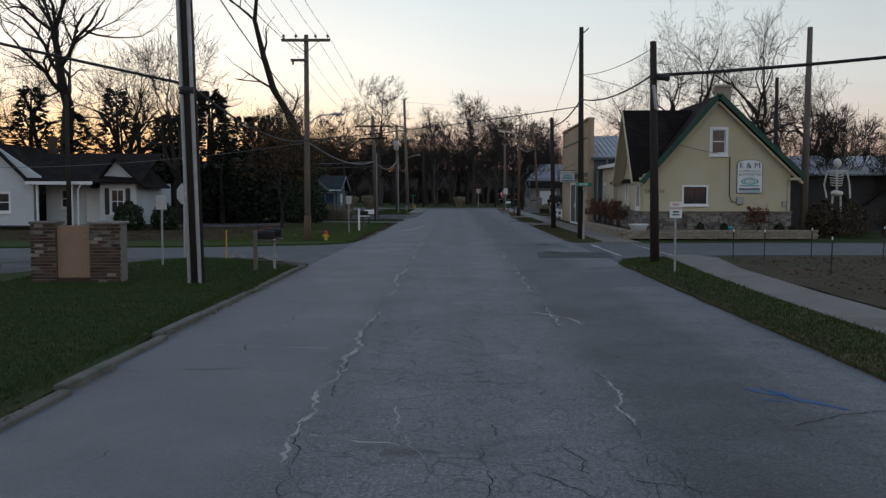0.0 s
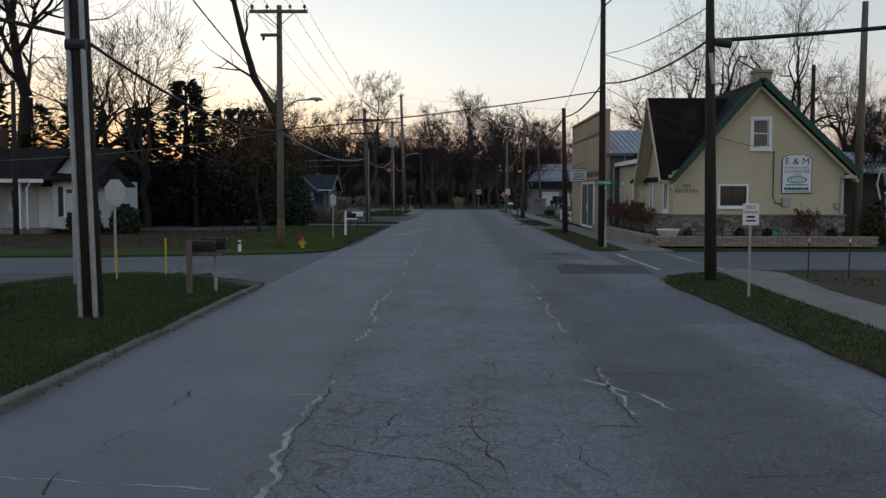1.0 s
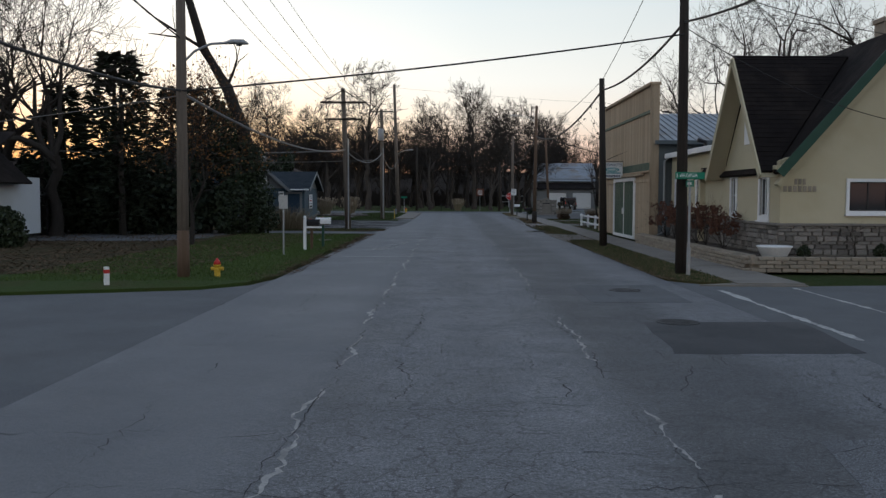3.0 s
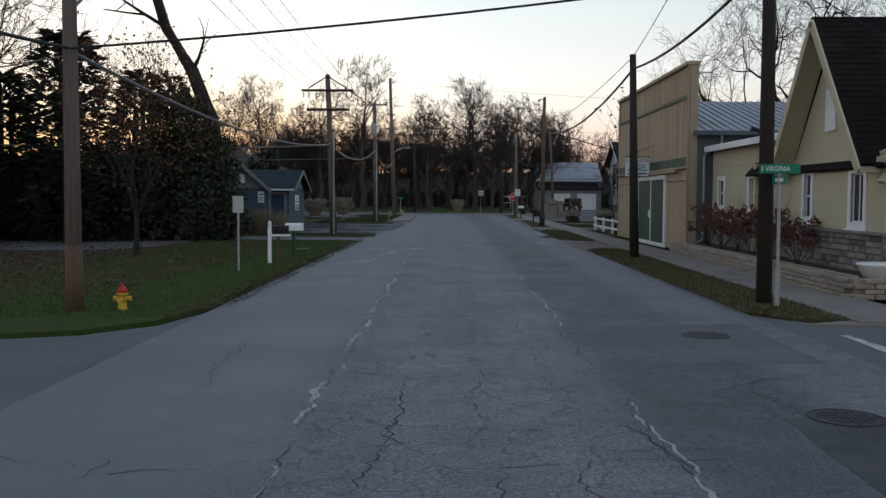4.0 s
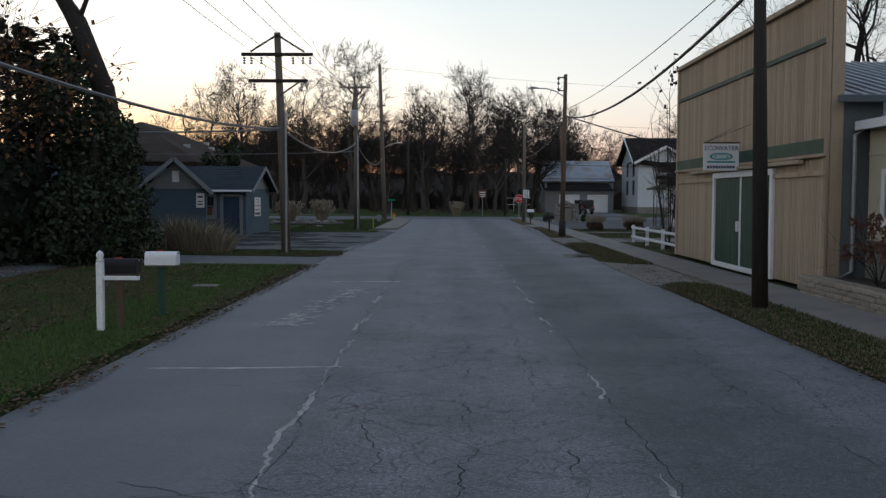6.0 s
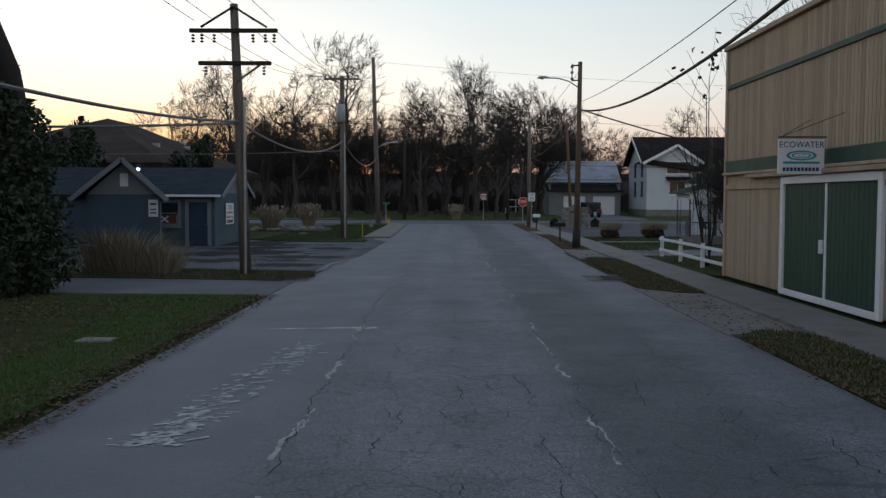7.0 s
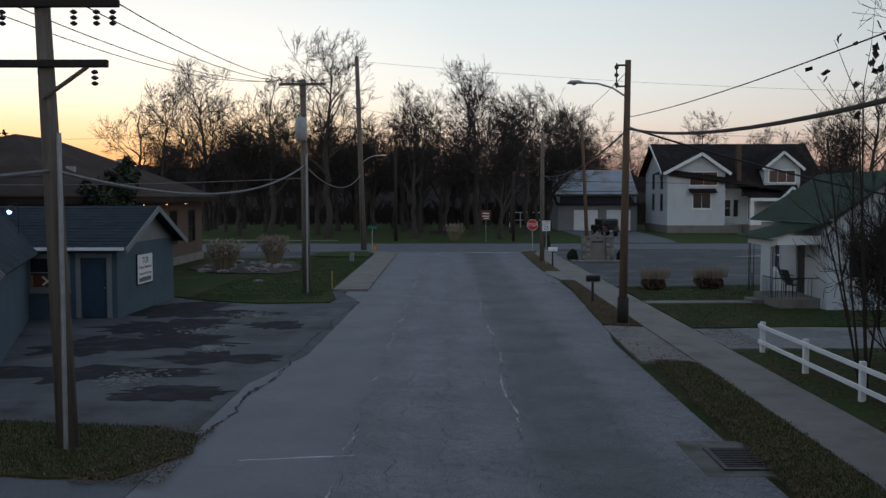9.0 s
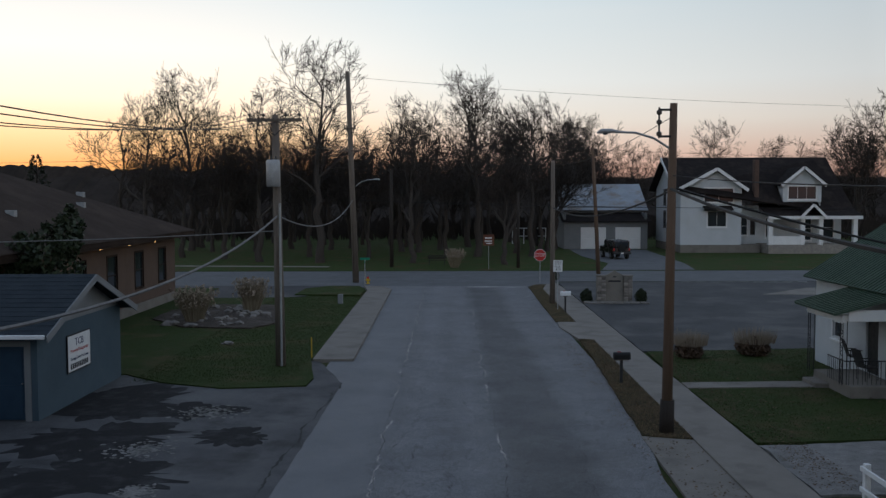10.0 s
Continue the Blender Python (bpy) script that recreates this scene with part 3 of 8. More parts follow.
def limb(wood, twig, p, d, length, r, depth, rng, up=0.12, kids=(3, 5), wig=0.22, thin=0.012, spread=(22, 58), ratio=(0.55, 0.8)):
    """One branch and, past it, its own branches."""
    n = 4 if depth > 1 else 2
    pts, rads, q = [p.copy()], [r], d.copy()
    for i in range(n):
        q = (q + Vector((rng.gauss(0, wig), rng.gauss(0, wig), rng.gauss(0, wig) + up))).normalized()
        pts.append(pts[-1] + q * length / n)
        rads.append(max(thin * 0.5, r * (1 - 0.55 * (i + 1) / n)))
    (wood if r > thin * 3 else twig).tube(pts, rads, 7 if r > 0.12 else 5 if r > 0.05 else 3, caps=False)
    if depth <= 0:
        return
    for k in range(rng.randint(*kids)):
        f = rng.uniform(0.3, 1.0) if k else 1.0
        i = min(n - 1, int(f * n))
        base = pts[i].lerp(pts[i + 1], f * n - i)
        axis = (pts[i + 1] - pts[i]).normalized()
        side = axis.orthogonal().normalized()
        side.rotate(Matrix.Rotation(rng.uniform(0, math.tau), 3, axis))
        a = radians(rng.uniform(*spread)) * (0.5 if k == 0 else 1)
        limb(wood, twig, base, (axis * math.cos(a) + side * math.sin(a)).normalized(), length * rng.uniform(*ratio), rads[i + 1] * rng.uniform(0.55, 0.85), depth - 1, rng, up, kids, wig, thin, spread, ratio)


def bare_tree(height, seed, r=None, depth=5, label="bare winter tree with a dark trunk and fine twigs", thin=0.014, fork=0.28, kids=(3, 4), mat_=None, group="bare trees", leader=0, twig_=None, **kw):
    """A leafless tree at the origin."""
    rng = random.Random(seed)
    r = r or height * 0.017
    wood, twig = M(), M()
    top = height * fork
    trunk = [Vector((0, 0, -0.2))]
    for i in range(5):
        trunk.append(Vector((rng.gauss(0, r * 0.5), rng.gauss(0, r * 0.5), top * (i + 1) / 5)))
    wood.tube(trunk, [r * 1.45, r * 1.12, r, r * 0.95, r * 0.9, r * 0.85], 9, caps=False)
    if leader:
        # a straight stem with limbs all the way up
        tip = height * 0.86
        stem = [trunk[-1]] + [Vector((rng.gauss(0, 0.25), rng.gauss(0, 0.25), top + (tip - top) * i / 5)) for i in range(1, 6)]
        wood.tube(stem, [r * 0.85 * (1 - 0.165 * i) for i in range(6)], 6, caps=False)
        for k in range(leader):
            f = (k + rng.random()) / leader
            i = min(4, int(f * 5))
            base = stem[i].lerp(stem[i + 1], f * 5 - i)
            a, t = rng.uniform(0, math.tau), radians(rng.uniform(32, 62) * (1 - 0.5 * f))
            d = Vector((math.cos(a) * math.sin(t), math.sin(a) * math.sin(t), math.cos(t)))
            limb(wood, twig, base, d, height * rng.uniform(0.20, 0.32) * (1 - 0.5 * f), r * 0.42 * (1 - 0.5 * f), depth - 2, rng, kids=kids, thin=thin, **kw)
    for k in range(0 if leader else rng.randint(3, 5)):
        a, t = rng.uniform(0, math.tau), radians(rng.uniform(8, 40)) if k else 0.08
        d = Vector((math.cos(a) * math.sin(t), math.sin(a) * math.sin(t), math.cos(t)))
        limb(wood, twig, trunk[-1] - Vector((0, 0, rng.uniform(0, 0.25) * top * (k > 0))), d, height * rng.uniform(0.24, 0.36), r * rng.uniform(0.5, 0.75), depth - 1, rng, kids=kids, thin=thin, **kw)
    t = thing("bare_tree", 0, 0, 0, label, "tree", group)
    part("trunk", wood, mat_ or BARK, t, smooth=True)
    part("crown", twig, twig_ or TWIG, t, "fine leafless twigs")
    return t


def cedar(height, width, seed, sprays=2600, label="dark ragged evergreen cedar", material=None):
    """An evergreen of many drooping sprays round a trunk, with gaps and an uneven outline."""
    rng = random.Random(seed)
    t = thing("evergreen_tree", 0, 0, 0, label, "tree", "evergreen trees")
    part("trunk", M().tube([(0, 0, -0.2), (0.05, 0, height * 0.5), (0, 0.05, height * 0.97)], [height * 0.022, height * 0.014, 0.02], 7), BARK, t)
    m = M()
    for _ in range(sprays):
        h = rng.random() ** 0.8
        whorl = int(rng.random() * 19) / 19
        if h > 0.12:
            h = min(0.985, 0.12 + 0.87 * (whorl + rng.uniform(-0.012, 0.012)))
        z = height * (0.04 + 0.96 * h)
        arms = 5 + int(whorl * 57) % 3
        a = (int(rng.random() * arms) + whorl * 31.0) * math.tau / arms + rng.gauss(0, 0.17)
        lobes = 0.72 + 0.28 * noise.noise(Vector((math.cos(a) * 1.6, math.sin(a) * 1.6, z * 0.9 + seed * 3)))* 2
        rad = width * (1 - h) ** 0.75 * lobes * math.sqrt(rng.uniform(0.15, 1.0)) + 0.05
        c = Vector((math.cos(a) * rad, math.sin(a) * rad, z + rad * 0.22 + rng.uniform(-0.16, 0.16)))
        s = rng.uniform(0.12, 0.34) * (0.6 + 0.05 * height)
        out = Vector((math.cos(a), math.sin(a), rng.uniform(-0.5, 0.6))).normalized()
        side = Vector((-math.sin(a), math.cos(a), rng.uniform(-0.4, 0.4))).normalized()
        up = Vector((rng.gauss(0, .4), rng.gauss(0, .4), 1)).normalized()
        m.add([c, c + out * s + side * s * 0.35, c + out * s * 1.7, c + out * s * 0.9 - side * s * 0.35], [(0, 1, 2, 3)])
        m.add([c, c + up * s * 0.5 + out * s * 0.5, c + out * s * 1.3 + up * s * 0.2], [(0, 1, 2)])
    part("crown", m, material or CEDAR, t)
    return t


def shrub(m, x, y, z, r, h, n, rng, leaf=0.06):
    """Leaves in a low rounded mass."""
    for _ in range(n):
        a, u = rng.uniform(0, math.tau), rng.random()
        k = math.sqrt(rng.uniform(0.3, 1)) * (0.85 + 0.25 * noise.noise(Vector((math.cos(a) * 2 + x, math.sin(a) * 2 + y, u * 3))))
        c = Vector((x + math.cos(a) * r * k * math.sqrt(max(0.05, 1 - (2 * u - 0.8) ** 2)), y + math.sin(a) * r * k * math.sqrt(max(0.05, 1 - (2 * u - 0.8) ** 2)), z + u * h * (0.8 + 0.2 * k)))
        p, q = Vector((rng.gauss(0, 1), rng.gauss(0, 1), rng.gauss(0, 1))).normalized() * leaf, Vector((rng.gauss(0, 1), rng.gauss(0, 1), rng.gauss(0, 1))).normalized() * leaf
        m.add([c - p, c + q, c + p, c - q], [(0, 1, 2, 3)])
    return m


def root_at(ob):
    while ob.parent:
        ob = ob.parent
    return ob.matrix_basis.translation


def wpart(name, m, material, parent, label="", smooth=False):
    """A part whose corners are given in the world."""
    o = root_at(parent)
    m.v = [(p[0] - o.x, p[1] - o.y, p[2] - o.z) for p in m.v]
    return part(name, m, material, parent, label, smooth)


# ---- ground, roads, lawns ----
slab("ground", [(-1500, -400), (1500, -400), (1500, 2600), (-1500, 2600)], -0.4, -0.05, GRASS, "wide dark grassy ground reaching to the horizon", amp=0)
XL, XR = -2.78, 6.45
slab("road", [(XL, -40), (XR, -40), (XR, 84), (6.9, 88), (7.2, 96), (7.15, 128.5), (XL, 128.5)], -0.3, 0.0, ROAD, "old cracked grey asphalt road through the village", amp=0)
slab("side_street_west", [(-90, 30.2), (-60, 30.2), (-9.5, 30.6), (-6.6, 31.2), (-4.4, 30.0), (-3.2, 28.6), (XL, 27.2), (XL, 41.5), (-3.1, 39.9), (-3.9, 38.9), (-5.6, 38.2), (-9.4, 36.9), (-16, 36.3), (-90, 36.2)], -0.3, -0.004, SIDEST, "grey asphalt side street", amp=0.05)
slab("side_street_east", [(XR, 28.0), (7.0, 30.6), (8.4, 32.2), (11, 32.9), (90, 33.5), (90, 41.5), (12, 40.8), (9.0, 40.3), (7.4, 40.2), (XR, 41.6)], -0.3, -0.004, SIDEST, "grey asphalt side street", amp=0.05)
slab("cross_road", [(-200, 133), (-30, 129.5), (XL - 2.5, 128.9), (XL, 126.5), (XL, 128.5), (XR, 128.5), (XR, 127.2), (9.5, 130.0), (9.5, 132.0), (200, 133.5), (200, 142.4), (-200, 141.2)], -0.3, -0.004, SIDEST, "grey asphalt cross road at the end of the street", amp=0.03)
slab("lot_by_brick_sign", [(-40, 23.2), (-10.6, 24.0), (-9.6, 26.0), (-8.4, 28.6), (-7.9, 30.5), (-9.5, 30.55), (-40, 30.2)], -0.3, -0.008, LOT, "dark asphalt parking lot", amp=0.05)

LAWN_SW = [(-40, -30), (XL + 0.13, -30), (XL + 0.13, 9.0), (XL - 0.12, 14.5), (XL - 0.14, 26.8), (-3.25, 28.3), (-4.4, 29.7), (-6.6, 30.9), (-7.75, 30.2), (-8.3, 28.4), (-9.5, 25.8), (-10.4, 23.9), (-40, 23.1)]
LAWN_NW = [(-90, 36.4), (-16, 36.5), (-9.4, 37.1), (-5.6, 38.4), (-3.95, 39.1), (-3.2, 40.1), (-2.95, 41.6), (-3.0, 66.8), (-7.0, 67.0), (-90, 67.5)]
STRIP_W = [(-9.6, 71.6), (-6, 71.2), (-3.2, 70.9), (-2.5, 72.4), (-2.6, 73.4), (-3.6, 74.0), (-6.4, 74.4), (-9.6, 74.8), (-16, 80), (-30, 80), (-30, 72)]
LAWN_BED = [(-40, 96.5), (-9.6, 96.0), (-8, 94.6), (-5.7, 93.6), (-3.0, 94.0), (-2.9, 95.2), (-3.5, 98.6), (-3.6, 121.0), (-8.4, 121.0), (-14, 120.6), (-14, 127), (-40, 127)]
slab("lawn_southwest", LAWN_SW, -0.3, 0.05, GRASS, "short green lawn beside the road", amp=0.06)
slab("lawn_northwest", LAWN_NW, -0.3, 0.05, LUSHLAWN, "green lawn strewn with brown leaves", amp=0.08)
slab("leaf_covered_lawn", [(-60, 40.5), (-12, 41.0), (-7.2, 42.5), (-5.4, 46), (-5.0, 52), (-4.9, 60), (-5.6, 66.2), (-9.4, 66.4), (-9.6, 60.2), (-11.2, 58.0), (-60, 56.2)], -0.1, 0.056, LEAFCOVER, "lawn hidden under matted brown leaves", amp=0.5)
slab("driveway_west", [(-40, 67.3), (XL, 66.9), (XL, 71.6), (-9.6, 71.7), (-40, 72.5)], -0.3, 0.012, SIDEST, "short asphalt driveway off the road", amp=0.05)
slab("back_drive", [(-40, 56.5), (-11.2, 58.2), (-9.8, 60.5), (-9.6, 66.5), (-40, 66.8)], -0.2, 0.065, SIDEST, "narrow asphalt drive beside dark trees", amp=0.12)
slab("verge_by_pole", STRIP_W, -0.3, 0.05, DRYGRASS, "patch of half dry grass", amp=0.12)
slab("lot_west", [(-30, 74), (XL, 72.3), (XL, 78), (-2.0, 82), (-1.85, 94.5), (-3.2, 98.8), (-9, 97), (-30, 97)], -0.3, 0.006, LOT, "patched dark asphalt lot with pale worn spots", amp=0.05)
slab("lawn_with_bed", LAWN_BED, -0.3, 0.05, GRASS, "dark green lawn with a planted bed", amp=0.06)
slab("walk_west", [(-3.45, 98.7), (-2.06, 98.7), (-2.3, 125.5), (-3.2, 127.6), (-4.2, 128.2), (-3.7, 125.0)], -0.3, 0.09, CONCRETE, "pale concrete walk along the kerb", amp=0.0)
slab("kerb_west_far", [(-2.06, 98.7), (-1.9, 98.7), (-2.14, 125.6), (-3.1, 127.9), (-3.2, 127.6), (-2.3, 125.5)], -0.3, 0.11, CONCRETE, "concrete kerb", amp=0.0)
slab("lot_by_brown_building", [(-60, 127), (-14, 127), (-14, 120.8), (-8.4, 121.2), (-6.5, 123.5), (-8.0, 127), (-6, 128.9), (-60, 131)], -0.3, 0.0, BLACKTOP, "asphalt lot beside the brown building", amp=0.03)
slab("corner_lawn", [(-8.1, 122.6), (-3.9, 122.2), (-3.9, 125), (-4.5, 128.2), (-6.6, 128.3), (-8.0, 126.4)], -0.3, 0.07, GRASS, "small corner of lawn", amp=0.04)

VERGE_SE = [(6.2, -30), (7.55, -30), (7.75, 20), (8.0, 26), (8.35, 31.2), (7.6, 31.0), (6.7, 30.0), (6.35, 28.6), (6.3, 20)]
slab("verge_southeast", VERGE_SE, -0.3, 0.045, DRYGRASS, "grass strip between road and walk", amp=0.07)
slab("walk_southeast", [(7.5, -30), (8.9, -30), (9.0, 20), (9.3, 26.5), (9.9, 31.0), (9.2, 32.2), (8.3, 31.4), (8.0, 26), (7.75, 20)], -0.3, 0.06, CONCRETE, "pale concrete walk", amp=0.0)
slab("bare_yard_southeast", [(8.95, -30), (60, -30), (60, 33.0), (14, 32.4), (9.95, 31.2), (9.3, 26)], -0.3, 0.03, EARTH, "bare earth yard with leaves and puddles", amp=0.08)
VERGE_NE = [(6.5, 41.8), (6.9, 40.9), (7.75, 40.7), (7.8, 60.6), (7.2, 61.2), (6.6, 60.6), (6.45, 52)]
slab("verge_northeast", VERGE_NE, -0.3, 0.045, DRYGRASS, "half dry grass strip between road and walk", amp=0.08)
slab("apron", [(6.35, 60.8), (7.8, 61.4), (7.9, 67.6), (6.35, 69.2)], -0.3, 0.014, CONCRETE, "concrete driveway apron", amp=0.03)
VERGE_NE2 = [(6.55, 69.0), (7.3, 67.9), (7.85, 67.8), (7.95, 80.6), (6.95, 80.9), (6.75, 74)]
slab("verge_by_fence", VERGE_NE2, -0.3, 0.045, DRYGRASS, "leaf strewn grass strip beside the walk", amp=0.08)
slab("walk_northeast", [(7.8, 40.4), (9.3, 40.4), (9.3, 61), (9.45, 128), (9.3, 129.8), (8.6, 129.3), (8.0, 126), (7.95, 80), (7.85, 61)], -0.3, 0.055, CONCRETE, "long concrete walk beside the road", amp=0.0)
slab("walk_corner", [(6.9, 40.3), (9.3, 40.2), (9.3, 40.45), (7.75, 40.75)], -0.3, 0.03, CONCRETE, "concrete corner of the walk", amp=0.0)
slab("apron_by_lamp", [(6.6, 80.9), (8.0, 80.5), (8.05, 87.2), (6.7, 87.6)], -0.3, 0.016, CONCRETE, "concrete driveway apron", amp=0.02)
VERGE_NE3 = [(6.75, 87.6), (7.95, 87.2), (7.95, 103.8), (7.4, 103.9), (7.1, 96)]
VERGE_NE4 = [(7.0, 109.6), (7.95, 109.6), (8.0, 126.2), (8.6, 129.2), (7.9, 129.2), (7.2, 127.6), (7.05, 118)]
slab("verge_by_lamp", VERGE_NE3, -0.3, 0.045, LEAFCOVER, "leaf strewn grass strip", amp=0.07)
slab("mailbox_slab", [(6.95, 107.6), (7.35, 104.0), (7.98, 103.7), (7.98, 109.4), (7.1, 109.5)], -0.3, 0.05, CONCRETE, "square concrete slab beside the road", amp=0.0)
slab("verge_by_stop_sign", VERGE_NE4, -0.3, 0.045, LEAFCOVER, "dry grass strip beside the walk", amp=0.07)
slab("yard_by_fence", [(9.35, 73), (10.6, 72.9), (30, 73), (30, 82.9), (14, 82.9), (9.4, 82.6)], -0.3, 0.03, LEAFLAWN, "shaded yard strewn with leaves", amp=0.08)
slab("gravel_drive", [(9.4, 82.8), (30, 83.1), (30, 87.3), (13, 87.0), (9.45, 86.6)], -0.3, 0.035, GRAVEL, "pale gravel driveway", amp=0.15)
LAWN_PORCH = [(9.45, 86.8), (13, 87.2), (30, 87.5), (30, 100.9), (17, 101.4), (9.6, 100.6), (9.45, 94.6)]
slab("lawn_by_porch", LAWN_PORCH, -0.3, 0.045, GRASS, "patchy dark lawn in front of the porch", amp=0.07)
slab("garden_walk", [(9.4, 93.4), (14.0, 93.6), (14.0, 94.5), (9.4, 94.3)], -0.2, 0.075, CONCRETE, "narrow concrete garden walk", amp=0.0)
slab("lot_east", [(9.5, 100.9), (17, 101.6), (60, 102.0), (60, 132), (9.6, 131.2)], -0.3, 0.004, BLACKTOP, "dark asphalt parking lot", amp=0.03)
slab("lot_concrete_pad", [(21.5, 122.5), (40, 121.5), (40, 126.5), (26, 126.8)], -0.2, 0.012, CONCRETE, "pale concrete pad in the lot", amp=0.0)
slab("park_lawn", [(-200, 141.3), (200, 142.5), (200, 240), (-200, 240)], -0.3, 0.03, LEAFLAWN, "wide park lawn beyond the cross road", amp=0.0)
slab("house_driveway", [(14.6, 142.0), (22.5, 142.2), (23.5, 150), (24.5, 172), (15.8, 174), (15.5, 160), (16.5, 150)], -0.2, 0.05, SIDEST, "pale driveway to the barn", amp=0.05)
slab("park_path", [(-60, 150.5), (-9, 145.8), (-9, 147.0), (-60, 152.0)], -0.2, 0.045, CONCRETE, "pale path across the park", amp=0.0)

# broken kerb along the southwest lawn
kerb = thing("kerb_southwest", XL - 0.07, 0, 0, "low broken concrete kerb half sunk in grass", "kerb", kind="structure")
rk = random.Random(4)
yk = -6.0
while yk < 27.0:
    ln = rk.uniform(0.7, 2.4)
    x = rk.uniform(-0.03, 0.03) + 0.26 * min(1.0, max(0.0, (14.5 - yk) / 5))
    h = rk.uniform(0.05, 0.10)
    part("kerb_stone", M().bbox(x - 0.07, x + 0.07, yk, yk + ln - 0.03, -0.1, h, 0.015), CURB, kerb)
    yk += ln

# ---- marks and cracks on the road ----
def crack(x0, y0, x1, y1, w, material, seed, wander=0.12, z=0.004, gaps=0.0, freq=0.7):
    """A crooked flat strip that follows a crack; it breaks off where gaps ask for it."""
    rng = random.Random(seed)
    m, n = M(), max(4, int(math.hypot(x1 - x0, y1 - y0) / 0.085))
    ux, uy = (x1 - x0) / n, (y1 - y0) / n
    l = math.hypot(ux, uy)
    px, py = -uy / l, ux / l
    prev = None
    for i in range(n + 1):
        q = Vector((x0 + ux * i, y0 + uy * i, seed * 1.7))
        o = wander * (noise.noise(q * freq) * 1.6 + 0.5 * noise.noise(q * 2.9) + 0.42 * noise.noise(q * 7.3) + 0.2 * rng.uniform(-1, 1))
        ww = w * max(0.15, 0.6 + 1.3 * noise.noise(q * 1.9 + Vector((9, 0, 0))) + rng.uniform(-0.25, 0.25))
        c = (x0 + ux * i + px * o, y0 + uy * i + py * o)
        cur = ((c[0] + px * ww, c[1] + py * ww, z), (c[0] - px * ww, c[1] - py * ww, z))
        if prev and noise.noise(q * 0.55 + Vector((0, 4, 0))) > gaps - 0.5:
            m.add([*prev, cur[1], cur[0]], [(0, 1, 2, 3)])
        prev = cur
    return m


cr = M()
for i, (x0, y0, x1, y1) in enumerate([(0.15, 2, 0.0, 62), (0.0, 60, 0.1, 126), (3.15, 2, 3.1, 70), (3.05, 66, 2.9, 126), (1.7, 2, 1.6, 126), (2.4, 4, 2.5, 90), (5.4, 12, 5.3, 60),
                                      (4.6, 30, 4.9, 100), (-1.4, 4, -1.3, 40), (0.8, 20, 0.9, 100)]):
    c = crack(x0, y0, x1, y1, 0.0065, CRACK, i + 1, 0.10 if i < 4 else 0.16, gaps=0.15 if i < 4 else 0.42)
    cr.add(c.v, c.f)
rc = random.Random(11)
for k in range(62):
    y = rc.uniform(3, 122)
    a = rc.choice([(-2.7, 0.0), (0.1, 3.1), (3.1, 6.3), (0.1, 2.0), (1.2, 3.1), (-2.7, 6.3)])
    c = crack(a[0], y, a[1] - rc.uniform(0, 0.8), y + rc.uniform(-0.5, 0.5), 0.0055, CRACK, 40 + k, 0.24, gaps=0.25)
    cr.add(c.v, c.f)
for k in range(240):
    x, y, a, l = rc.uniform(0.2, 5.0), rc.uniform(3, 110), rc.uniform(0, math.tau), rc.uniform(0.5, 1.8)
    c = crack(x, y, x + math.cos(a) * l, y + math.sin(a) * l, 0.006, CRACK, 200 + k, 0.10, gaps=0.1)
    cr.add(c.v, c.f)
solid("road_cracks", cr, CRACK, "dark crooked cracks in the road", "cracks", "stuff")
pl = M()
for i, (x0, y0, x1, y1, w, g) in enumerate([(0.12, 4, 0.0, 62, 0.028, 0.2), (0.0, 60, 0.1, 126, 0.026, 0.46), (3.13, 6, 3.1, 70, 0.024, 0.52), (3.05, 66, 2.9, 120, 0.024, 0.56), (0.9, 10, 1.2, 8.2, 0.02, 0.1),
                                            (0.2, 8.9, 1.0, 8.6, 0.02, 0.1), (-1.6, 16.6, 0.2, 16.5, 0.022, 0.05), (-2.2, 13.6, 0.1, 13.4, 0.02, 0.35), (2.9, 17.4, 3.6, 15.9, 0.035, 0.1)]):
    c = crack(x0, y0, x1, y1, w, SEAL, 20 + i, 0.10, z=0.003, gaps=g)
    pl.add(c.v, c.f)
solid("pale_crack_filling", pl, SEAL, "pale crumbled filling along the long cracks", "cracks", "stuff")
pm = M()
for x0, y0, x1, y1, w in [(-2.2, 49.7, 0.15, 49.9, 0.045), (-1.75, 61.35, 0.25, 61.6, 0.15), (-1.6, 72, 0.2, 72.3, 0.03)]:
    c = crack(x0, y0, x1, y1, w, PAINT, 60 + int(y0), 0.03, z=0.003, gaps=-0.4)
    pm.add(c.v, c.f)
for k in range(260):
    y = rc.uniform(0, 1) ** 1.7 * 6.4 + 53.5
    x = -1.36 + (y - 53.5) * 0.11 + rc.gauss(0, 0.15)
    c = crack(x, y, x + rc.uniform(0.04, 0.20), y + rc.uniform(-0.06, 0.16), rc.uniform(0.012, 0.05), PAINT, 300 + k, 0.04, z=0.003 + 0.00003 * k, gaps=-0.3)
    pm.add(c.v, c.f)
solid("worn_road_marking", pm, PAINT, "worn white paint scraps on the asphalt", "road marking", "stuff")
for x0, y0, x1, y1 in [(7.08, 32.4, 7.08, 39.3), (8.86, 32.7, 8.86, 39.9)]:
    solid("crossing_line", crack(x0, y0, x1, y1, 0.07, PAINT, 70 + int(x0), 0.02, z=0.003, gaps=-0.5), PAINT, "worn white crossing line on the side street", "road marking", group="crossing lines")
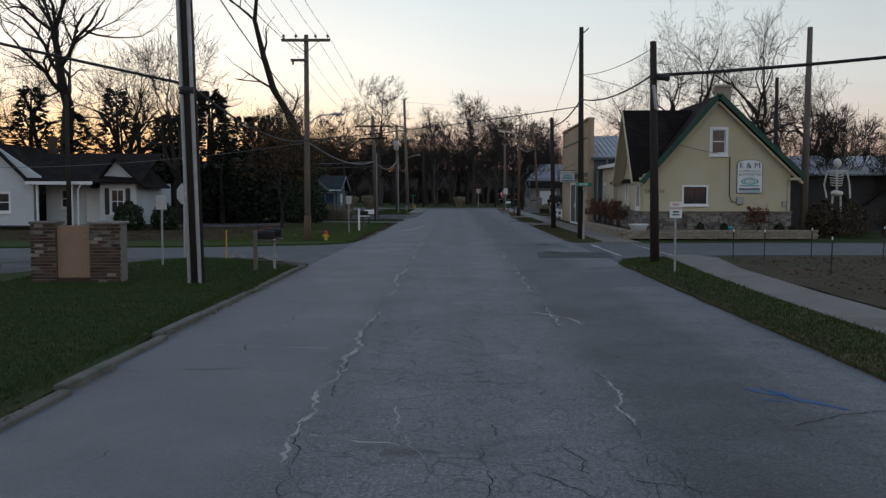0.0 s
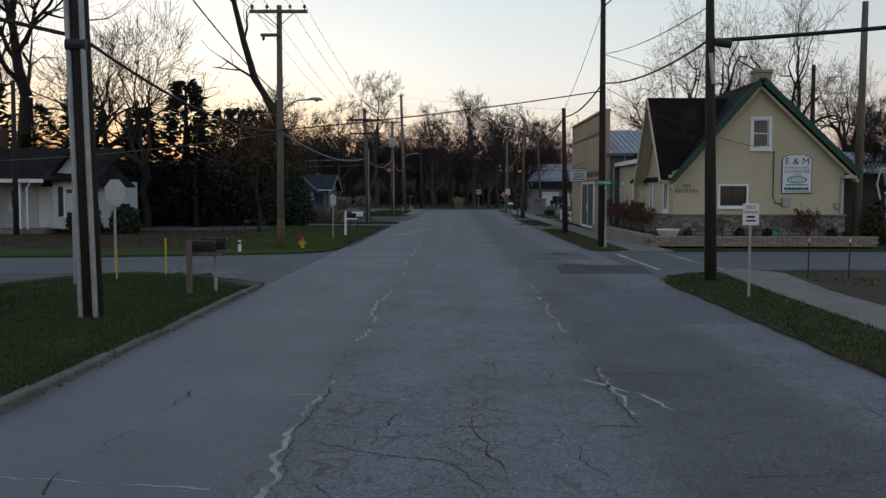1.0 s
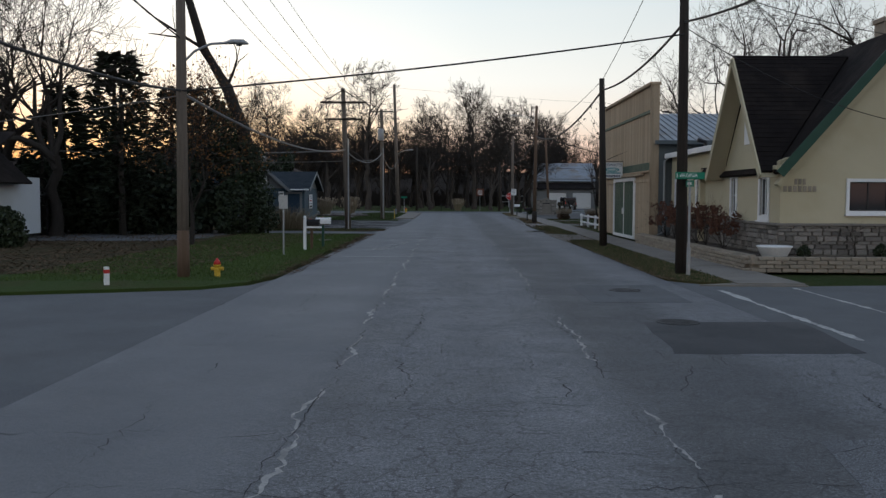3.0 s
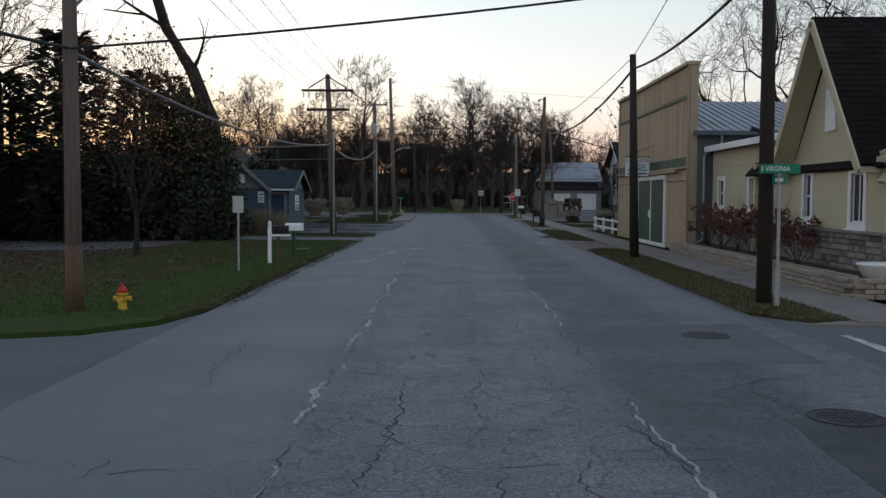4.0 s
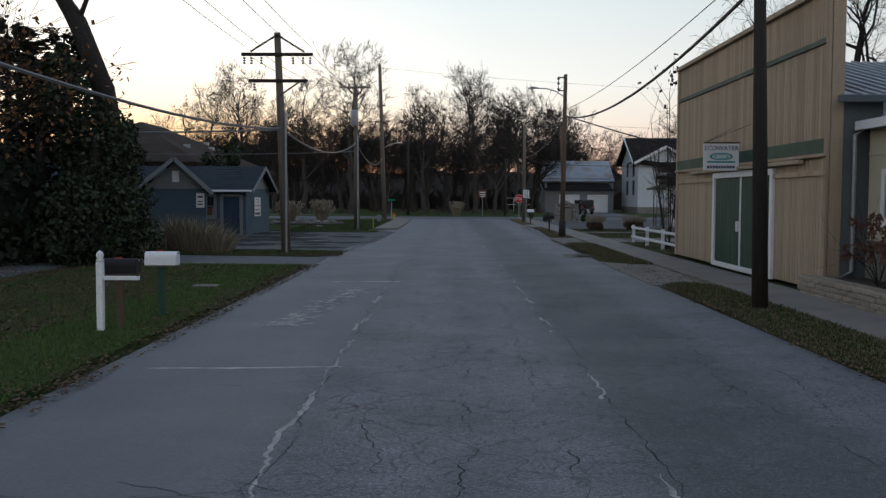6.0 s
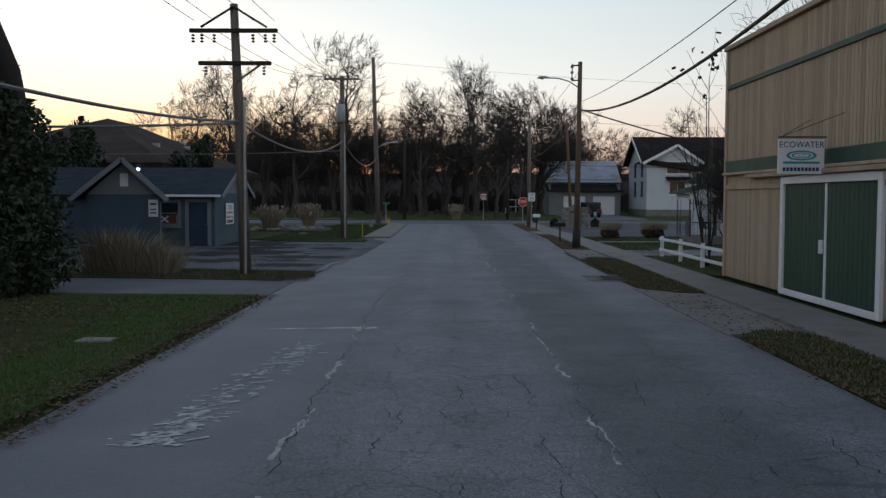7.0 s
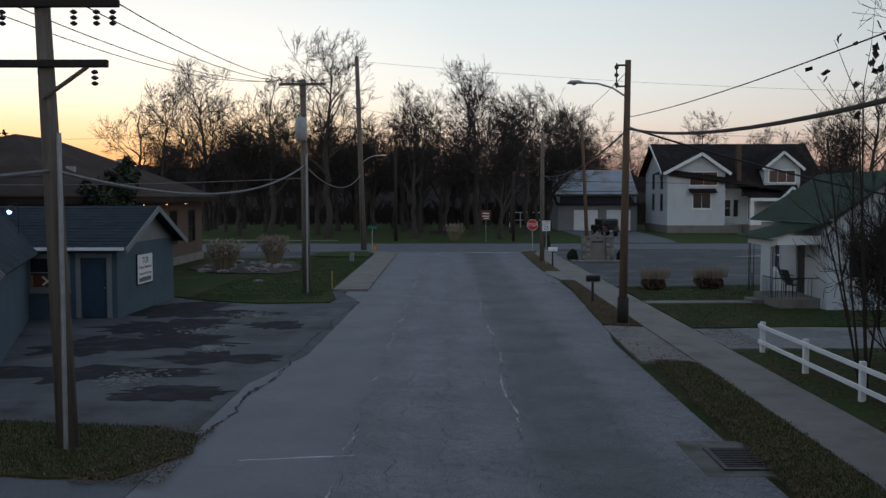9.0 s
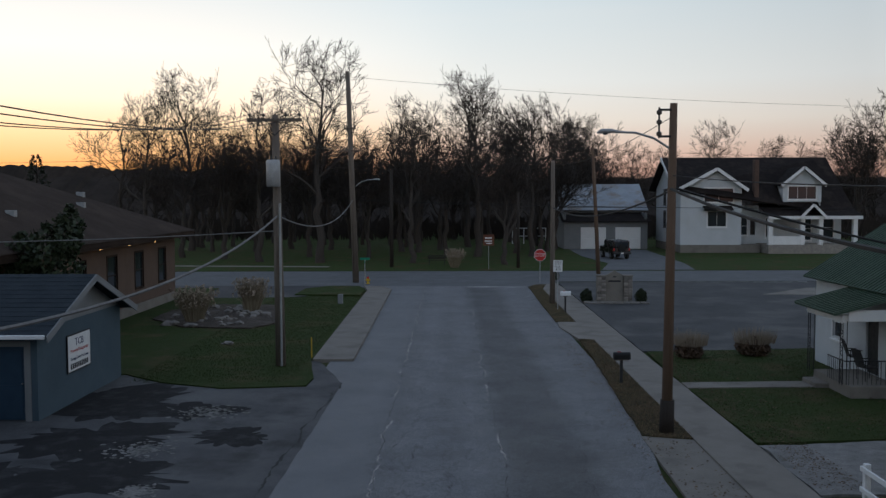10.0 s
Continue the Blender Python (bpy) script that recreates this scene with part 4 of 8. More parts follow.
solid("stop_line", crack(2.9, 127.9, 7.1, 127.7, 0.22, PAINT, 90, 0.01, z=0.006, gaps=-0.6), PAINT, "white stop line across the lane", "road marking")
solid("blue_spray_mark", M().add(crack(4.55, 10.9, 5.25, 9.9, 0.05, BLUESPRAY, 5, 0.05).v, crack(4.55, 10.9, 5.25, 9.9, 0.05, BLUESPRAY, 5, 0.05).f).add(crack(4.75, 11.0, 4.9, 10.5, 0.05, BLUESPRAY, 6, 0.05).v, crack(4.75, 11.0, 4.9, 10.5, 0.05, BLUESPRAY, 6, 0.05).f).add(crack(4.6, 10.4, 5.2, 10.1, 0.03, BLUESPRAY, 8, 0.05).v, crack(4.6, 10.4, 5.2, 10.1, 0.03, BLUESPRAY, 8, 0.05).f), BLUESPRAY, "blue sprayed utility mark on asphalt", "road marking")
slab("road_patch", [(4.0, 36.9), (5.9, 37.0), (5.95, 40.4), (4.05, 40.3)], -0.1, 0.0035, SIDEST, "newer asphalt patch round the manhole", amp=0.03)
slab("dark_patch", [(4.2, 31.2), (6.7, 31.4), (6.9, 34.3), (4.4, 34.2)], -0.1, 0.0030, BLACKTOP, "dark asphalt patch at the side street", amp=0.12)
slab("pale_patch", [(3.2, 21.8), (6.35, 22.0), (6.4, 27.8), (4.4, 27.0)], -0.1, 0.0030, PALELANE, "pale worn asphalt patch", amp=0.12)

for mx, my in [(5.05, 39.2), (4.95, 34.2)]:
    mh = thing("manhole", mx, my, 0.004, "round iron manhole cover set in the asphalt", "manhole", "manholes")
    part("frame_ring", M().lathe([(0.34, 0.0), (0.34, 0.008), (0.315, 0.008), (0.315, 0.003)], n=28), DARKMETAL, mh)
    lid = M().lathe([(0.31, 0.0), (0.31, 0.005), (0.0, 0.006)], n=28)
    for i in range(-4, 5):
        for j in range(-4, 5):
            if i * i + j * j < 17:
                lid.box(i * 0.065 - 0.02, i * 0.065 + 0.02, j * 0.065 - 0.02, j * 0.065 + 0.02, 0.004, 0.010)
    part("lid", lid, DARKMETAL, mh)
grate = thing("drain_grate", 6.35, 72.1, 0.01, "rusty iron drain grate at the kerb", "drain")
part("frame", M().box(-0.42, 0.42, -0.62, -0.54, 0, 0.02).box(-0.42, 0.42, 0.54, 0.62, 0, 0.02).box(-0.42, -0.34, -0.54, 0.54, 0, 0.02).box(0.34, 0.42, -0.54, 0.54, 0, 0.02), DARKMETAL, grate)
# flat near-black plate for the shade in the hollow under the bars
part("pit", M().box(-0.34, 0.34, -0.54, 0.54, -0.008, -0.004), CRACK, grate)
for k in range(11):
    part("bar", M().box(-0.34, 0.34, -0.5 + k * 0.1 - 0.02, -0.5 + k * 0.1 + 0.02, 0.0, 0.016), DARKMETAL, grate)
slab("drain_pad", [(5.6, 71.2), (6.9, 71.2), (6.9, 73.2), (5.6, 73.2)], -0.1, 0.005, CURB, "concrete pad round the drain", amp=0.02)

# ---- utility poles and cables ----
def pole(x, y, h, r, material, label, lean=(0, 0), group="utility poles"):
    t = thing("utility_pole", x, y, 0, label, "pole", group)
    part("post", M().tube([(0, 0, -0.3), (lean[0] * 0.5, lean[1] * 0.5, h * 0.5), (lean[0], lean[1], h)], [r * 1.18, r, r * 0.78], 14), material, t, smooth=True)
    return t


def crossarm(t, z, w, x=0.0, pins=(-0.45, -0.2, 0.2, 0.45), down=False, material=None, brace=True):
    part("crossarm", M().bbox(x - w / 2, x + w / 2, -0.20, -0.10, z - 0.06, z + 0.06, 0.012), material or POLEWOOD, t)
    if brace:
        for s in (-1, 1):
            part("brace", M().tube([(x + s * w * 0.27, -0.16, z - 0.04), (x, -0.13, z - 0.55)], 0.016, 5), DARKMETAL, t)
    for p in pins:
        m = M()
        if down:
            for k in range(3):
                m.lathe([(0.02, z - 0.10 - k * 0.09), (0.06, z - 0.13 - k * 0.09), (0.05, z - 0.15 - k * 0.09), (0.02, z - 0.17 - k * 0.09)], x + p * w, -0.15, 10)
        else:
            m.lathe([(0.02, z + 0.06), (0.02, z + 0.12), (0.05, z + 0.13), (0.06, z + 0.19), (0.03, z + 0.24)], x + p * w, -0.15, 10)
        part("insulator", m, CERAMIC, t)


def lamp_arm(t, z, dx, rise, r=0.03, y=0.0):
    s = 1 if dx > 0 else -1
    pts = [(0, y, z), (dx * 0.3, y, z + rise * 0.62), (dx * 0.65, y, z + rise * 0.95), (dx, y, z + rise)]
    part("lamp_arm", M().tube(pts, r, 8), GALV, t)
    head = part("lamp_head", M().tube([(dx - 0.02 * s, y, z + rise), (dx + 0.14 * s, y, z + rise + 0.03), (dx + 0.40 * s, y, z + rise + 0.02), (dx + 0.52 * s, y, z + rise - 0.02)], [0.035, 0.06, 0.065, 0.02], 10), GALV, t, "grey cobra head street lamp")
    part("lens", M().blob((dx + 0.30 * s, y, z + rise - 0.045), 0.075, 0, 1, 0.5), GLASS, head)


def can(t, x, y, z, r=0.22, h=0.75):
    b = part("transformer", M().lathe([(r * 0.9, z), (r, z + 0.04), (r, z + h), (r * 0.85, z + h + 0.06)], x, y, 16), GALV, t, "grey cylindrical transformer", True)
    for s in (-1, 1):
        part("bushing", M().lathe([(0.03, z + h), (0.05, z + h + 0.08), (0.03, z + h + 0.2)], x + s * 0.09, y, 8), CERAMIC, b)


def conduit(t, x, y, z1, r=0.035, material=None):
    part("conduit", M().tube([(x, y, 0), (x, y, z1)], r, 8), material or GALV, t)


# southwest pole with riser pipes
p = pole(-4.42, 22.1, 10.5, 0.15, POLEDARK, "tall dark pole with two pale riser pipes", (-0.28, 0))
part("conduit", M().tube([(-0.15, -0.12, 0.0), (-0.30, -0.12, 5.5), (-0.40, -0.12, 9.4)], 0.045, 8), GALV, p)
part("conduit", M().tube([(0.09, -0.14, 0.0), (-0.06, -0.14, 5.5), (-0.16, -0.14, 9.4)], 0.045, 8), GALV, p)
part("splice_box", M().tube([(-0.30, -0.1, 4.4), (0.02, -0.1, 4.4)], 0.11, 10), DARKMETAL, p)
part("bracket", M().bbox(-0.5, 0.3, -0.2, -0.1, 6.9, 7.0), DARKMETAL, p)
part("meter_box", M().bbox(-0.02, 0.25, -0.35, -0.15, 7.6, 8.0), GALV, p)
# west pole with the street lamp
pa = pole(-4.93, 41.3, 8.9, 0.12, POLEWOOD, "weathered wooden pole with crossarm and street lamp", (0.0, 0))
part("lower_post", M().tube([(0, 0, -0.1), (0, 0, 1.15)], [0.15, 0.14], 14), POLEBROWN, pa, "reddish worn foot of the pole", True)
crossarm(pa, 8.65, 2.1)
part("crossarm", M().bbox(-0.65, 0.1, -0.2, -0.1, 7.75, 7.86), POLEWOOD, pa)
part("insulator", M().lathe([(0.02, 7.6), (0.05, 7.65), (0.05, 7.72), (0.02, 7.76)], -0.55, -0.15), CERAMIC, pa)
lamp_arm(pa, 5.0, 1.05, 0.5)
# west pole with two crossarms
ph = pole(-4.54, 72.6, 8.05, 0.15, POLEWOOD, "weathered pole with two heavy crossarms", (-0.3, 0))
crossarm(ph, 7.25, 2.6, -0.28, (-0.46, -0.36, -0.22, 0.22, 0.36, 0.46), True, POLEDARK, False)
part("brace", M().tube([(-0.28, -0.15, 7.95), (-1.25, -0.15, 7.35)], 0.035, 6), POLEDARK, ph)
part("brace", M().tube([(-0.28, -0.15, 7.95), (0.7, -0.15, 7.35)], 0.035, 6), POLEDARK, ph)
crossarm(ph, 6.3, 2.15, -0.25, (-0.4, 0.4), True, POLEDARK, False)
part("brace", M().tube([(0.5, -0.15, 6.25), (-0.22, -0.15, 5.75)], 0.035, 6), POLEWOOD, ph)
conduit(ph, 0.02, -0.17, 5.2, 0.04)
# west poles further on
p2 = pole(-4.45, 97.6, 9.2, 0.16, POLEWOOD, "weathered pole with a grey transformer can", (-0.1, 0))
crossarm(p2, 9.0, 2.0, -0.1)
can(p2, -0.12, -0.42, 6.6, 0.25, 0.9)
conduit(p2, 0.06, -0.19, 6.0, 0.045)
p3 = pole(-5.1, 131.5, 15.3, 0.2, POLEWOOD, "very tall slim wooden pole", (-0.5, 0))
crossarm(p3, 9.6, 1.6, -0.3)
crossarm(p3, 11.2, 0.9, -0.35, (-0.4, 0.4))
lamp_arm(p3, 7.0, 1.3, 0.5)
pole(7.75, 145.0, 6.6, 0.13, POLEDARK, "thin dark pole at the park edge")
pole(-3.4, 146, 8.6, 0.16, POLEDARK, "dark pole at the park's edge")
# east poles
pr1 = pole(7.48, 28.95, 6.6, 0.122, POLEDARK, "short black creosoted pole with a splice case", (-0.14, 0))
part("splice_case", M().tube([(-0.05, -0.2, 5.55), (0.3, -0.2, 5.5)], 0.10, 10), DARKMETAL, pr1)
part("guard", M().tube([(-0.06, -0.14, 4.6), (-0.14, -0.14, 5.3)], 0.05, 8), GALV, pr1)
pr2 = pole(7.14, 42.95, 9.5, 0.122, POLEDARK, "black creosoted pole beside a street name sign", (-0.05, 0))
part("bracket", M().tube([(0, -0.1, 9.2), (0.28, -0.1, 9.45)], 0.03, 6), DARKMETAL, pr2)
pr3 = pole(7.3, 55.9, 6.55, 0.13, POLEDARK, "thin black creosoted pole", (-0.15, 0))
pl_ = pole(7.42, 87.9, 8.6, 0.122, POLEBROWN, "reddish brown wooden pole with a street lamp", (0.1, 0))
lamp_arm(pl_, 7.45, -1.35, 0.42)
for zz in (7.75, 8.05, 8.3):
    part("insulator", M().lathe([(0.03, zz), (0.07, zz + 0.03), (0.07, zz + 0.10), (0.03, zz + 0.13)], -0.28, -0.05), CERAMIC, pl_)
part("bracket", M().bbox(-0.30, -0.26, -0.08, -0.02, 7.7, 8.5).bbox(-0.3, 0.1, -0.07, -0.03, 7.72, 7.78).bbox(-0.3, 0.1, -0.07, -0.03, 8.40, 8.46), DARKMETAL, pl_)
part("lower_post", M().tube([(0, 0, -0.1), (0.02, 0, 0.9)], [0.195, 0.182], 14), POLEDARK, pl_, "dark damp foot of the pole", True)
pole(7.72, 117.6, 8.3, 0.14, POLEWOOD, "grey weathered pole beside the walk")
p5 = pole(13.75, 138.5, 10.2, 0.15, POLEBROWN, "leaning brown pole across the lot", (-0.55, 0))
part("insulator", M().lathe([(0.03, 9.0), (0.08, 9.05), (0.03, 9.2)], -0.6, 0), CERAMIC, p5)
pole(18.64, 47.0, 10.2, 0.16, POLEWOOD, "pale weathered pole beside the cream house", (0.12, 0))
pole(-19.8, 52, 7.5, 0.12, POLEDARK, "dark pole behind the white house")
pole(22.0, 61, 9.5, 0.14, POLEDARK, "dark pole behind the cream house")

# cables: thick bundles on the east side, thin conductors above
for a, c, s, r in [
    ((7.36, 28.85, 5.65), (7.1, 42.85, 6.3), 0.3, 0.03), ((7.1, 42.85, 6.3), (7.17, 55.8, 6.1), 0.3, 0.035), ((7.17, 55.8, 6.1), (7.45, 87.8, 6.4), 0.85, 0.04),
    ((7.5, 87.9, 6.45), (22, 92.2, 3.6), 0.3, 0.035), ((7.32, 28.95, 5.6), (24, 24.0, 7.1), 0.3, 0.05), ((-4.6, 22.1, 4.55), (-22, 17.0, 8.4), 0.1, 0.035),
    ((7.1, 42.85, 6.0), (-4.93, 41.2, 4.38), 0.10, 0.022), ((7.1, 42.95, 9.2), (7.17, 55.9, 6.5), 0.2, 0.012), ((7.17, 55.9, 6.5), (7.5, 87.8, 6.75), 0.35, 0.012),
    ((7.32, 28.95, 6.4), (7.1, 42.95, 7.4), 0.2, 0.012), ((7.12, 42.95, 7.4), (18.7, 47, 6.4), 0.5, 0.012), ((7.12, 42.95, 6.2), (14.0, 45.4, 4.0), 0.35, 0.012),
    ((7.55, 87.9, 6.4), (7.72, 117.6, 5.6), 0.6, 0.03), ((7.72, 117.6, 5.6), (13.4, 138.5, 6.2), 0.5, 0.02), ((7.55, 87.9, 8.3), (7.72, 117.6, 8.1), 0.4, 0.009),
    ((-4.6, 22.1, 8.0), (-4.91, 41.3, 8.0), 0.3, 0.012), ((-4.55, 22.1, 4.55), (-4.93, 41.3, 4.4), 0.45, 0.03), ((-4.55, 22.1, 7.6), (-4.93, 41.3, 5.6), 0.3, 0.018)]:
    wire(a, c, s, r)
for a, c, s, r in [((-4.93, 41.3, 4.35), (-4.72, 72.6, 4.6), 0.55, 0.035), ((-4.72, 72.6, 4.6), (-4.5, 97.6, 5.55), 0.75, 0.035), ((-4.5, 97.6, 5.55), (-5.3, 131.5, 6.0), 1.0, 0.03), ((-4.72, 72.6, 4.55), (-26, 64.0, 4.5), 0.35, 0.035), ((-4.91, 41.3, 4.3), (-24, 46, 3.4), 0.4, 0.012), ((-4.5, 97.6, 5.0), (-34, 92, 5.4), 0.5, 0.02)]:
    wire(a, c, s, r, GREYCABLE, "grey overhead cable strung between poles")
for k, (xa, xb) in enumerate([(-1.0, -1.45), (-0.4, -0.85), (0.4, 0.30), (0.95, 0.92)]):
    wire((-4.93 + xa, 41.15, 8.9), (-4.54 + xb, 72.5, 7.55), 0.45, 0.008, label="thin bare conductor between crossarms")
    wire((-4.54 + xb, 72.5, 7.3), (-4.55 + xa * 0.95, 97.5, 9.2), 0.5, 0.010, label="thin bare conductor between crossarms")
    wire((-4.55 + xa * 0.95, 97.5, 9.2), (-5.4 + xa * 0.7, 131.4, 9.8), 0.5, 0.010, label="thin bare conductor between crossarms")
    wire((-4.4 + xa * 0.5, 22.1, 9.6 + 0.2 * k), (-4.93 + xa, 41.15, 8.9), 0.3, 0.008, label="thin bare conductor between crossarms")
wire((-5.4, 131.5, 14.9), (70, 138, 13.5), 1.2, 0.010, label="thin bare conductor over the cross road")
wire((-5.4, 131.5, 11.2), (13.2, 138.5, 10.0), 0.5, 0.010, label="thin bare conductor over the cross road")
wire((13.2, 138.5, 10.0), (75, 140, 10.5), 0.9, 0.012, label="thin bare conductor over the cross road")
wire((-5.4, 131.5, 9.7), (-70, 132, 9.8), 1.0, 0.012, label="thin bare conductor over the cross road")
wire((-4.8, 131.5, 6.0), (75, 141, 6.4), 0.9, 0.02)

# ---- buildings ----
def wall(axis, a0, a1, c0, c1, z0, z1, holes=()):
    """A wall along x or y, between c0 and c1 in thickness, with openings (a0, a1, z0, z1) through it."""
    m = M()
    aa = sorted({a0, a1, *[h[i] for h in holes for i in (0, 1)]})
    zz = sorted({z0, z1, *[h[i] for h in holes for i in (2, 3)]})
    for p, q in zip(aa, aa[1:]):
        for s, t in zip(zz, zz[1:]):
            if any(h[0] <= p and q <= h[1] and h[2] <= s and t <= h[3] for h in holes):
                continue
            m.box(p, q, c0, c1, s, t) if axis == "x" else m.box(c0, c1, p, q, s, t)
    return m.weld()


def window(parent, axis, a0, a1, z0, z1, face, out, frame_mat=None, trim=0.10, bars=(0, 1), deep=0.1, sill=True, back=True, sash=None):
    """A framed window in a wall: face is where the wall's outer side lies, out the way it looks (+1 or -1)."""
    fm = frame_mat or WHITEPAINT

    def bx(m, p0, p1, c0, c1, q0, q1):
        c0, c1 = sorted((face + out * c0, face + out * c1))
        return m.box(p0, p1, c0, c1, q0, q1) if axis == "x" else m.box(c0, c1, p0, p1, q0, q1)
    w = new("window")
    w.parent = parent
    fr = M()
    for q in ((a0 - trim, a0, z0 - trim, z1 + trim), (a1, a1 + trim, z0 - trim, z1 + trim), (a0, a1, z1, z1 + trim), (a0, a1, z0 - trim, z0)):
        bx(fr, q[0], q[1], -0.02, 0.035, q[2], q[3])
    wpart("window_frame", fr, fm, w)
    fr, ss = M(), 0.035
    for q in ((a0, a0 + ss, z0, z1), (a1 - ss, a1, z0, z1), (a0 + ss, a1 - ss, z1 - ss, z1), (a0 + ss, a1 - ss, z0, z0 + ss)):
        bx(fr, q[0], q[1], -0.08, -0.03, q[2], q[3])
    nx, nz = bars
    for k in range(nx):
        a = a0 + (a1 - a0) * (k + 1) / (nx + 1)
        bx(fr, a - 0.02, a + 0.02, -0.075, -0.035, z0 + ss, z1 - ss)
    for k in range(nz):
        z = z0 + (z1 - z0) * (k + 1) / (nz + 1)
        bx(fr, a0 + ss, a1 - ss, -0.078, -0.028, z - 0.022, z + 0.022)
    wpart("sash", fr, sash or fm, w)
    wpart("pane", bx(M(), a0 + 0.01, a1 - 0.01, -0.062, -0.055, z0 + 0.01, z1 - 0.01), GLASS, w)
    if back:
        # dark sheet stands in for the shade of the unlit room behind the pane
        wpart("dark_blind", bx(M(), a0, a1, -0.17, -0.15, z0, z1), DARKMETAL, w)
    if sill:
        wpart("window_sill", bx(M(), a0 - trim - 0.03, a1 + trim + 0.03, 0.0, 0.09, z0 - trim - 0.05, z0 - trim), fm, w)
    return w


def slope(a, b, c, d, thick=0.08):
    """A roof plane through four corners (a, b along the eave; c, d along the ridge), with thickness below."""
    pts = [Vector(p) for p in (a, b, c, d)]
    n = (pts[1] - pts[0]).cross(pts[3] - pts[0]).normalized()
    if n.z < 0:
        n = -n
    low = [p - n * thick for p in pts]
    return M().add([*pts, *low], [(0, 1, 2, 3), (7, 6, 5, 4), (0, 4, 5, 1), (1, 5, 6, 2), (2, 6, 7, 3), (3, 7, 4, 0)])


def courses(a, b, c, d, rows, width, lift=0.012, seed=1):
    """Overlapping shingles on a roof plane, joined: each tab a thin raised scale."""
    a, b, c, d = (Vector(p) for p in (a, b, c, d))
    n = (b - a).cross(d - a).normalized()
    if n.z < 0:
        n = -n
    rng = random.Random(seed)
    m = M()
    for r in range(rows):
        f0, f1 = r / rows, min(1, (r + 1.08) / rows)
        l0, l1, h0, h1 = a.lerp(d, f0), b.lerp(c, f0), a.lerp(d, f1), b.lerp(c, f1)
        k = max(1, int((l1 - l0).length / width))
        off = 0.5 * (r % 2)
        for i in range(k + 1):
            u0, u1 = max(0, (i - off) / k), min(1, (i + 0.95 - off) / k)
            if u1 <= u0:
                continue
            e = lift * rng.uniform(0.7, 1.6)
            m.add([l0.lerp(l1, u0) + n * e, l0.lerp(l1, u1) + n * e, h0.lerp(h1, u1) + n * 0.002, h0.lerp(h1, u0) + n * 0.002, l0.lerp(l1, u0), l0.lerp(l1, u1)], [(0, 1, 2, 3), (4, 5, 1, 0)])
    return m


def beam(p, q, w, h):
    """A straight board from p to q."""
    p, q = Vector(p), Vector(q)
    d = (q - p).normalized()
    s = d.cross(Vector((0, 0, 1))).normalized() * w / 2
    u = s.cross(d).normalized() * h / 2
    vs = [p - s - u, p + s - u, p + s + u, p - s + u, q - s - u, q + s - u, q + s + u, q - s + u]
    return M().add(vs, [(0, 3, 2, 1), (4, 5, 6, 7), (0, 1, 5, 4), (1, 2, 6, 5), (2, 3, 7, 6), (3, 0, 4, 7)])


# --- the cream house with the green trimmed gable ---
HX0, HX1, HY0, HY1, HE, HP = 10.45, 17.4, 45.4, 54.0, 3.0, 6.72
HXM, HR, HGL = 13.85, 6.3, 10.3
house = thing("cream_house", HXM, 49.5, 0, "cream stucco house with dark roof, green gable trim and stone base", "house")
south = [(12.35, 13.42, 1.62, 2.42), (13.66, 14.28, 4.02, 5.12)]
wpart("south_wall", wall("x", HX0, HX1, HY0, HY0 + 0.25, 1.22, HE, south[:1]), STUCCO, house)
gab = M()
gz = lambda x: max(HE + 0.005, 2.75 + (HP - 2.75) * (1 - abs(x - HXM) / (HX1 + 0.4 - HXM if x > HXM else HXM - HGL)) - 0.12)
# the gable is cut round its window
xs = [HX0, 10.75, 11.5, 12.6, 13.66, 14.28, 15.3, 16.3, HX1]
for p, q in zip(xs, xs[1:]):
    if abs(p - 13.66) < 1e-6:
        gab.prism([(p, HE), (q, HE), (q, 4.02), (p, 4.02)], "y", HY0, HY0 + 0.25)
        gab.prism([(p, 5.12), (q, 5.12), (q, gz(q)), (p, gz(p))], "y", HY0, HY0 + 0.25)
    elif p < HXM < q:
        gab.prism([(p, HE), (q, HE), (q, gz(q)), (HXM, gz(HXM)), (p, gz(p))], "y", HY0, HY0 + 0.25)
    else:
        gab.prism([(p, HE), (q, HE), (q, gz(q)), (p, gz(p))], "y", HY0, HY0 + 0.25)
wpart("south_gable", gab.weld(), STUCCO, house)
window(house, "x", *south[0], HY0, -1, WHITEPAINT, 0.09, (1, 0), sash=DARKMETAL)
window(house, "x", *south[1], HY0, -1, WHITEPAINT, 0.13, (0, 1))
wpart("west_wall", wall("y", HY0 + 0.25, 50.7, HX0, HX0 + 0.25, 1.22, HE, [(46.4, 47.05, 1.45, 2.55), (49.4, 49.85, 1.5, 2.6)]), STUCCO, house)
window(house, "y", 46.4, 47.05, 1.45, 2.55, HX0, -1, WHITEPAINT, 0.14, (1, 0))
window(house, "y", 49.4, 49.85, 1.5, 2.6, HX0, -1, WHITEPAINT, 0.14, (0, 1))
wpart("west_gable", M().prism([(45.98, HE), (50.62, HE), (48.3, 5.93)], "x", HX0 + 0.02, HX0 + 0.25), STUCCO, house)
wpart("gable_vent", M().box(HX0 - 0.03, HX0 + 0.02, 48.0, 48.6, 3.6, 4.6), WHITEPAINT, house)
wpart("east_wall", wall("y", HY0 + 0.25, HY1, HX1 - 0.25, HX1, 0.2, HE), STUCCO, house)
wpart("north_wall", wall("x", HX0, HX1, HY1 - 0.25, HY1, 0.2, HE), STUCCO, house)
